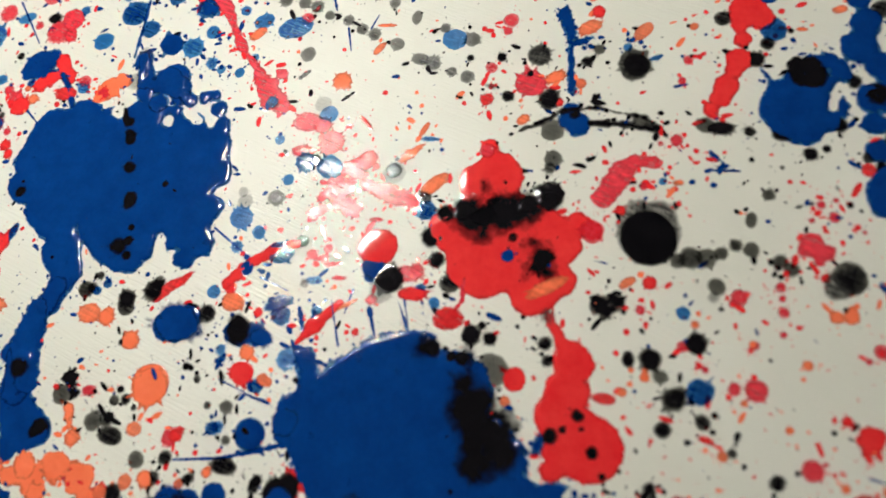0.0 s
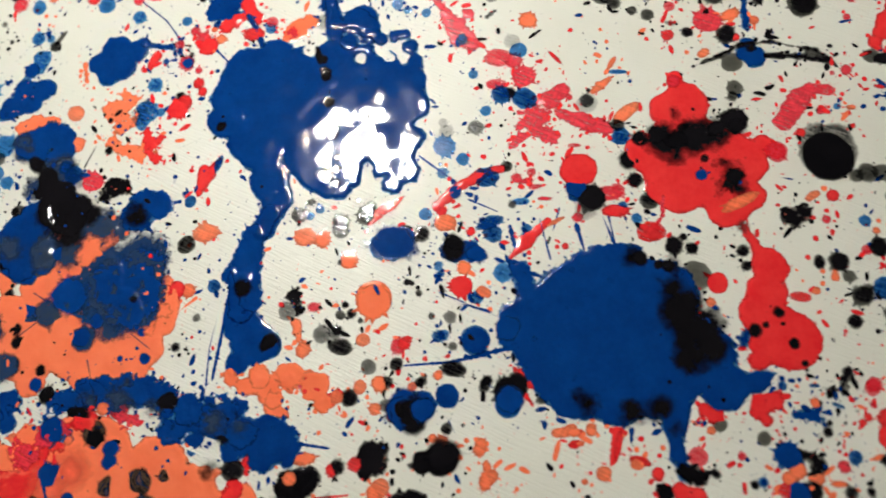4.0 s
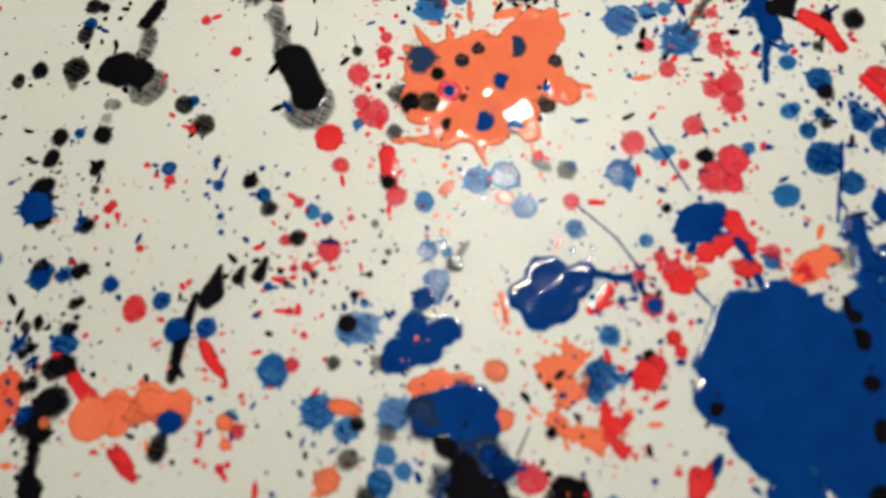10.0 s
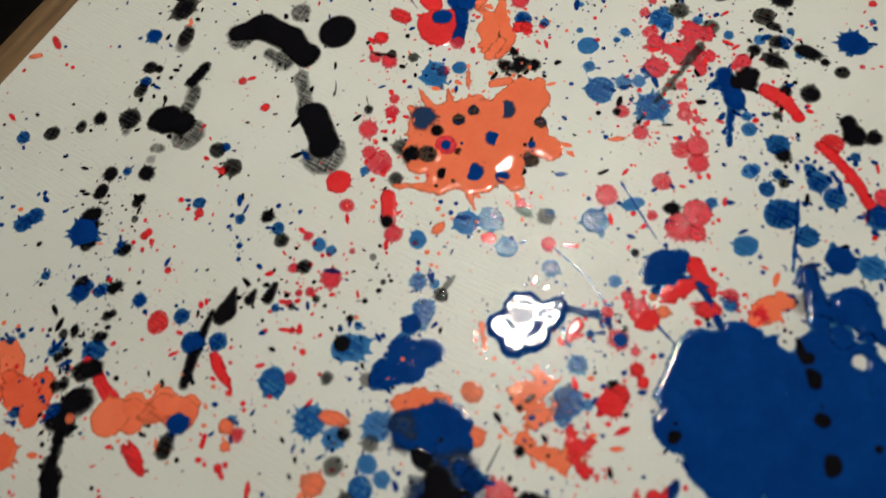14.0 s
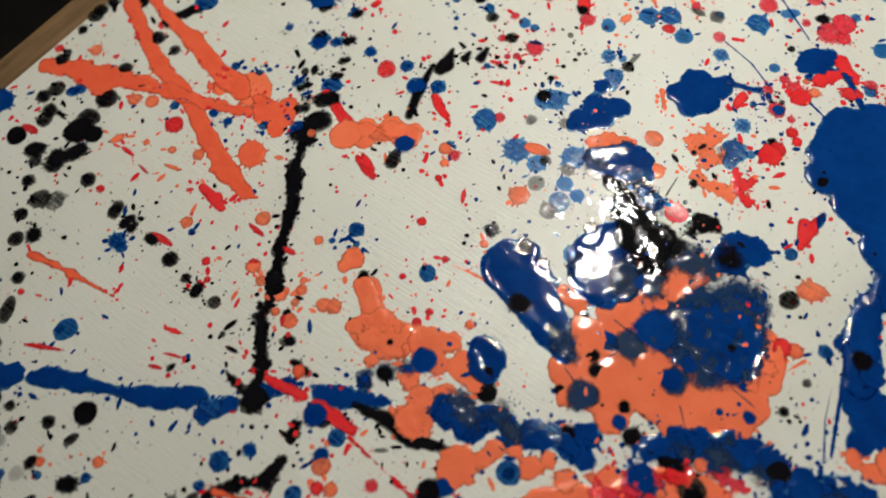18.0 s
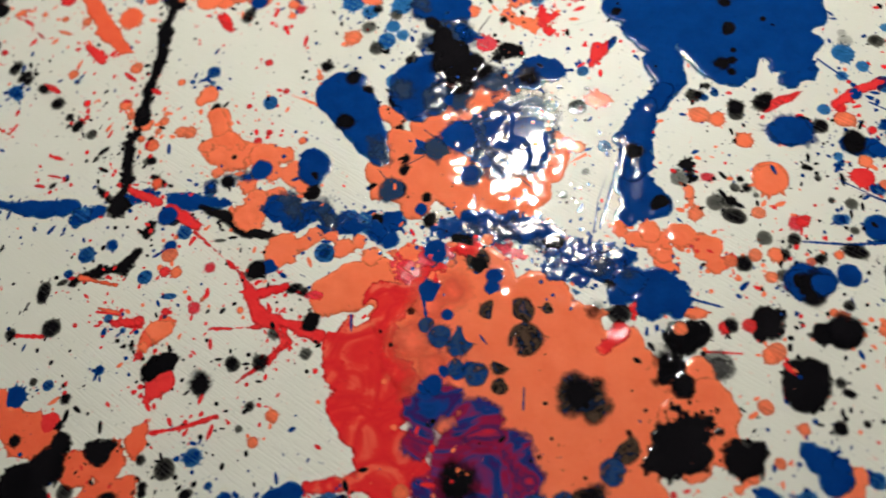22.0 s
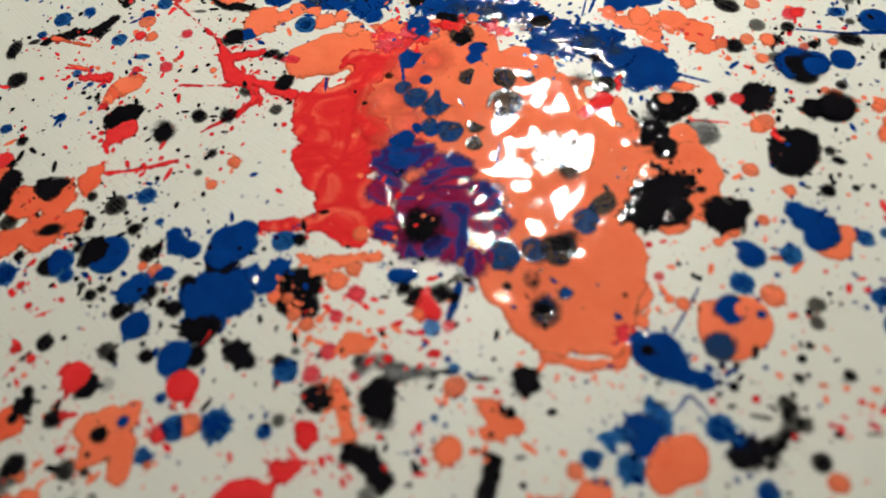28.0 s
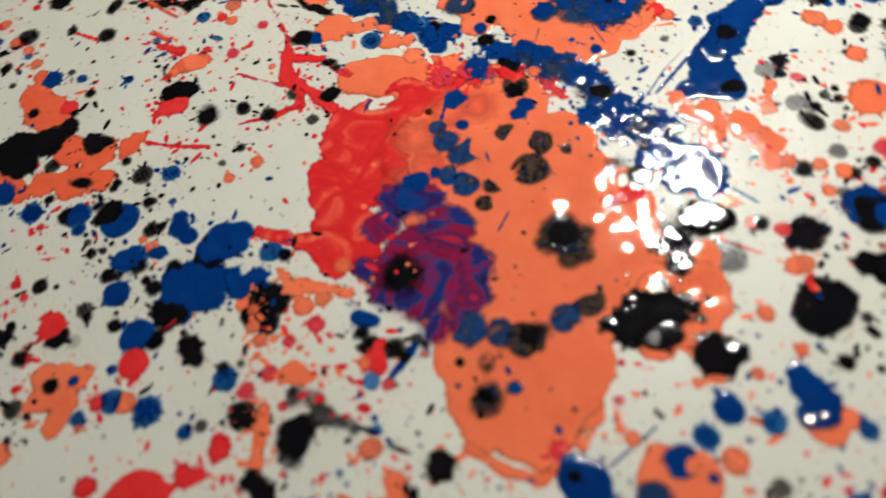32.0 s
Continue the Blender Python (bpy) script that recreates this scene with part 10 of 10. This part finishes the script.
sheet("orange_blot", ORANGE, 0.6, 2, [(-0.2307, -0.2269, 0.0068), (-0.2256, -0.2239, 0.0033), (-0.2356, -0.2314, 0.0038)])
sheet("orange_blot", ORANGE, 0.6, 2, [(-0.2475, -0.2351, 0.0065), (-0.24, -0.239, 0.0054), (-0.2363, -0.2356, 0.0038), (-0.2505, -0.2424, 0.0037)])
sheet("smoky_slate_mix", SLATE_SWIRL, 0.2, 2, [(-0.2435, -0.2338, 0.006), (-0.2453, -0.24, 0.0054), (-0.2412, -0.2311, 0.0038)])
drop(RED, -0.2305, -0.2384, 0.0037)
sheet("blue_blot", BLUE, 0.6, 1, [(-0.2148, -0.1936, 0.0074), (-0.2106, -0.1986, 0.0068), (-0.2073, -0.1907, 0.0051), (-0.213, -0.2019, 0.0039)])
sheet("thin_blue_blot", THIN_BLUE, 0.4, 2, [(-0.2124, -0.1823, 0.0023, -0.2091, -0.1867, 0.004), (-0.2049, -0.1859, 0.004, -0.203, -0.1914, 0.0026), (-0.2257, -0.2015, 0.0023, -0.2192, -0.1974, 0.004), (-0.2301, -0.2009, 0.0009, -0.2258, -0.2007, 0.002)])
drop(BLUE, -0.2161, -0.211, 0.0064)
sheet("orange_blot", ORANGE, 0.9, 1, [(-0.1976, -0.2032, 0.0105), (-0.1944, -0.202, 0.01), (-0.2056, -0.2062, 0.005), (-0.2025, -0.2147, 0.0049), (-0.2065, -0.2105, 0.0039)])
hair(BLUE, 0.0009, 0.0006, (-0.1948, -0.1742), (-0.2016, -0.1853))
hair(BLUE, 0.0009, 0.0006, (-0.1948, -0.1742), (-0.1862, -0.1814))
drop(BLUE, -0.1811, -0.1863, 0.0062)
drop(BLUE, -0.1733, -0.1906, 0.0036)
drop(BLUE, -0.1608, -0.2093, 0.0048)
sheet("black_run", BLACK, 0.9, 2, [(-0.1734, -0.1974, 0.005), (-0.1681, -0.1952, 0.0052), (-0.1616, -0.1911, 0.0039), (-0.1593, -0.1972, 0.0025), (-0.1563, -0.1881, 0.0025)])
sheet("grey_wash", THIN_BLACK, 0.4, 2, [(-0.1539, -0.182, 0.0031, -0.1577, -0.187, 0.0028), (-0.1528, -0.176, 0.0037), (-0.1516, -0.1714, 0.0023), (-0.1468, -0.1768, 0.0042)])
hair(THIN_BLACK, 0.0011, 0.0009, (-0.1698, -0.1783), (-0.1596, -0.1778))
drop(BLACK, -0.1403, -0.1926, 0.0046)
drop(BLACK, -0.1282, -0.212, 0.0032)
drop(BLACK, -0.1049, -0.1674, 0.0034)
drop(BLACK, -0.0992, -0.1729, 0.0019)
drop(BLACK, -0.1769, -0.1672, 0.002)
drop(ORANGE, -0.1337, -0.1996, 0.0048)
sheet("orange_blot", ORANGE, 0.9, 1, [(-0.1017, -0.1619, 0.009), (-0.0969, -0.1653, 0.0101), (-0.0952, -0.1707, 0.0061), (-0.1043, -0.1571, 0.0045)])
drop(RED, -0.0895, -0.2069, 0.0052)
hair(THIN_BLACK, 0.0008, 0.0006, (-0.1225, -0.1768), (-0.115, -0.1751))

# ---- drops past the counted ones, and fine specks ----
for colour, rows in crowd.values():
    verts, faces, coat = [], [], []
    for m, variant in rows:
        faces += drop_faces(len(verts))
        coat += drop_coat(variant, colour[0] == "black")
        verts += [tuple(m @ Vector(p)) for p in drop_points(variant)]
    tagged(mesh_object(colour[0] + "_spatter", colour, verts, faces, coat), "many small " + colour[0] + " paint drops", kind="stuff")

for colour, verts, faces in flecks.values():
    tagged(mesh_object(colour[0] + "_flecks", colour, verts, faces), "small torn flecks of " + colour[0] + " paint", kind="stuff")

rng = random.Random(5)
turned = BOARD_AT.inverted()


def specks(colour, count, share):
    """Fine specks: most thrown out from the larger drops and pools, some strewn at large."""
    sources = [(x, y, r) for c, x, y, r in drops if c[0] == colour[0]] + [p for c, ps in sheets if c[0] == colour[0] for p in ps]
    verts, faces = [], []
    for _ in range(count):
        if rng.random() < share:
            x, y, r = rng.choice(sources)
            a, d = rng.uniform(0, 6.283), max(r, 0.003) * (1.1 + rng.expovariate(0.55))
            x, y = x + d * math.cos(a), y + d * math.sin(a)
        else:
            x, y, a = rng.uniform(-0.8, 0.4), rng.uniform(-0.4, 0.65), rng.uniform(0, 6.283)
        u = turned @ Vector((x, y, 0))
        if abs(u.x) > HALF_X - 0.004 or abs(u.y) > HALF_Y - 0.004:
            continue
        size = 0.00022 + 0.0015 * rng.random() ** 3
        long = size * (1 + (rng.random() ** 3) * 2.0)
        z = float(lifted(np.array([x]), np.array([y]))[0]) + THICK
        if z > THICK + 0.0003 and (colour in (RED, ORANGE) or rng.random() < 0.85):
            continue
        base = len(verts)
        ca, sa = math.cos(a), math.sin(a)
        for k in range(8):
            q = 0.7854 * k
            e, f = long * math.cos(q) * rng.uniform(0.8, 1.2), size * math.sin(q) * rng.uniform(0.8, 1.2)
            verts.append((x + e * ca - f * sa, y + e * sa + f * ca, z + 0.00002))
        verts.append((x, y, z + 0.00006 + size * 0.1))
        faces += [(base + k, base + (k + 1) % 8, base + 8) for k in range(8)]
    tagged(mesh_object(colour[0] + "_specks", colour, verts, faces, ([0.15] * 8 + [1.0]) * (len(verts) // 9)), "fine " + colour[0] + " paint specks", kind="stuff")


specks(BLACK, 6800, 0.74)
specks(BLUE, 6200, 0.8)
specks(RED, 6000, 0.8)
specks(ORANGE, 3400, 0.84)
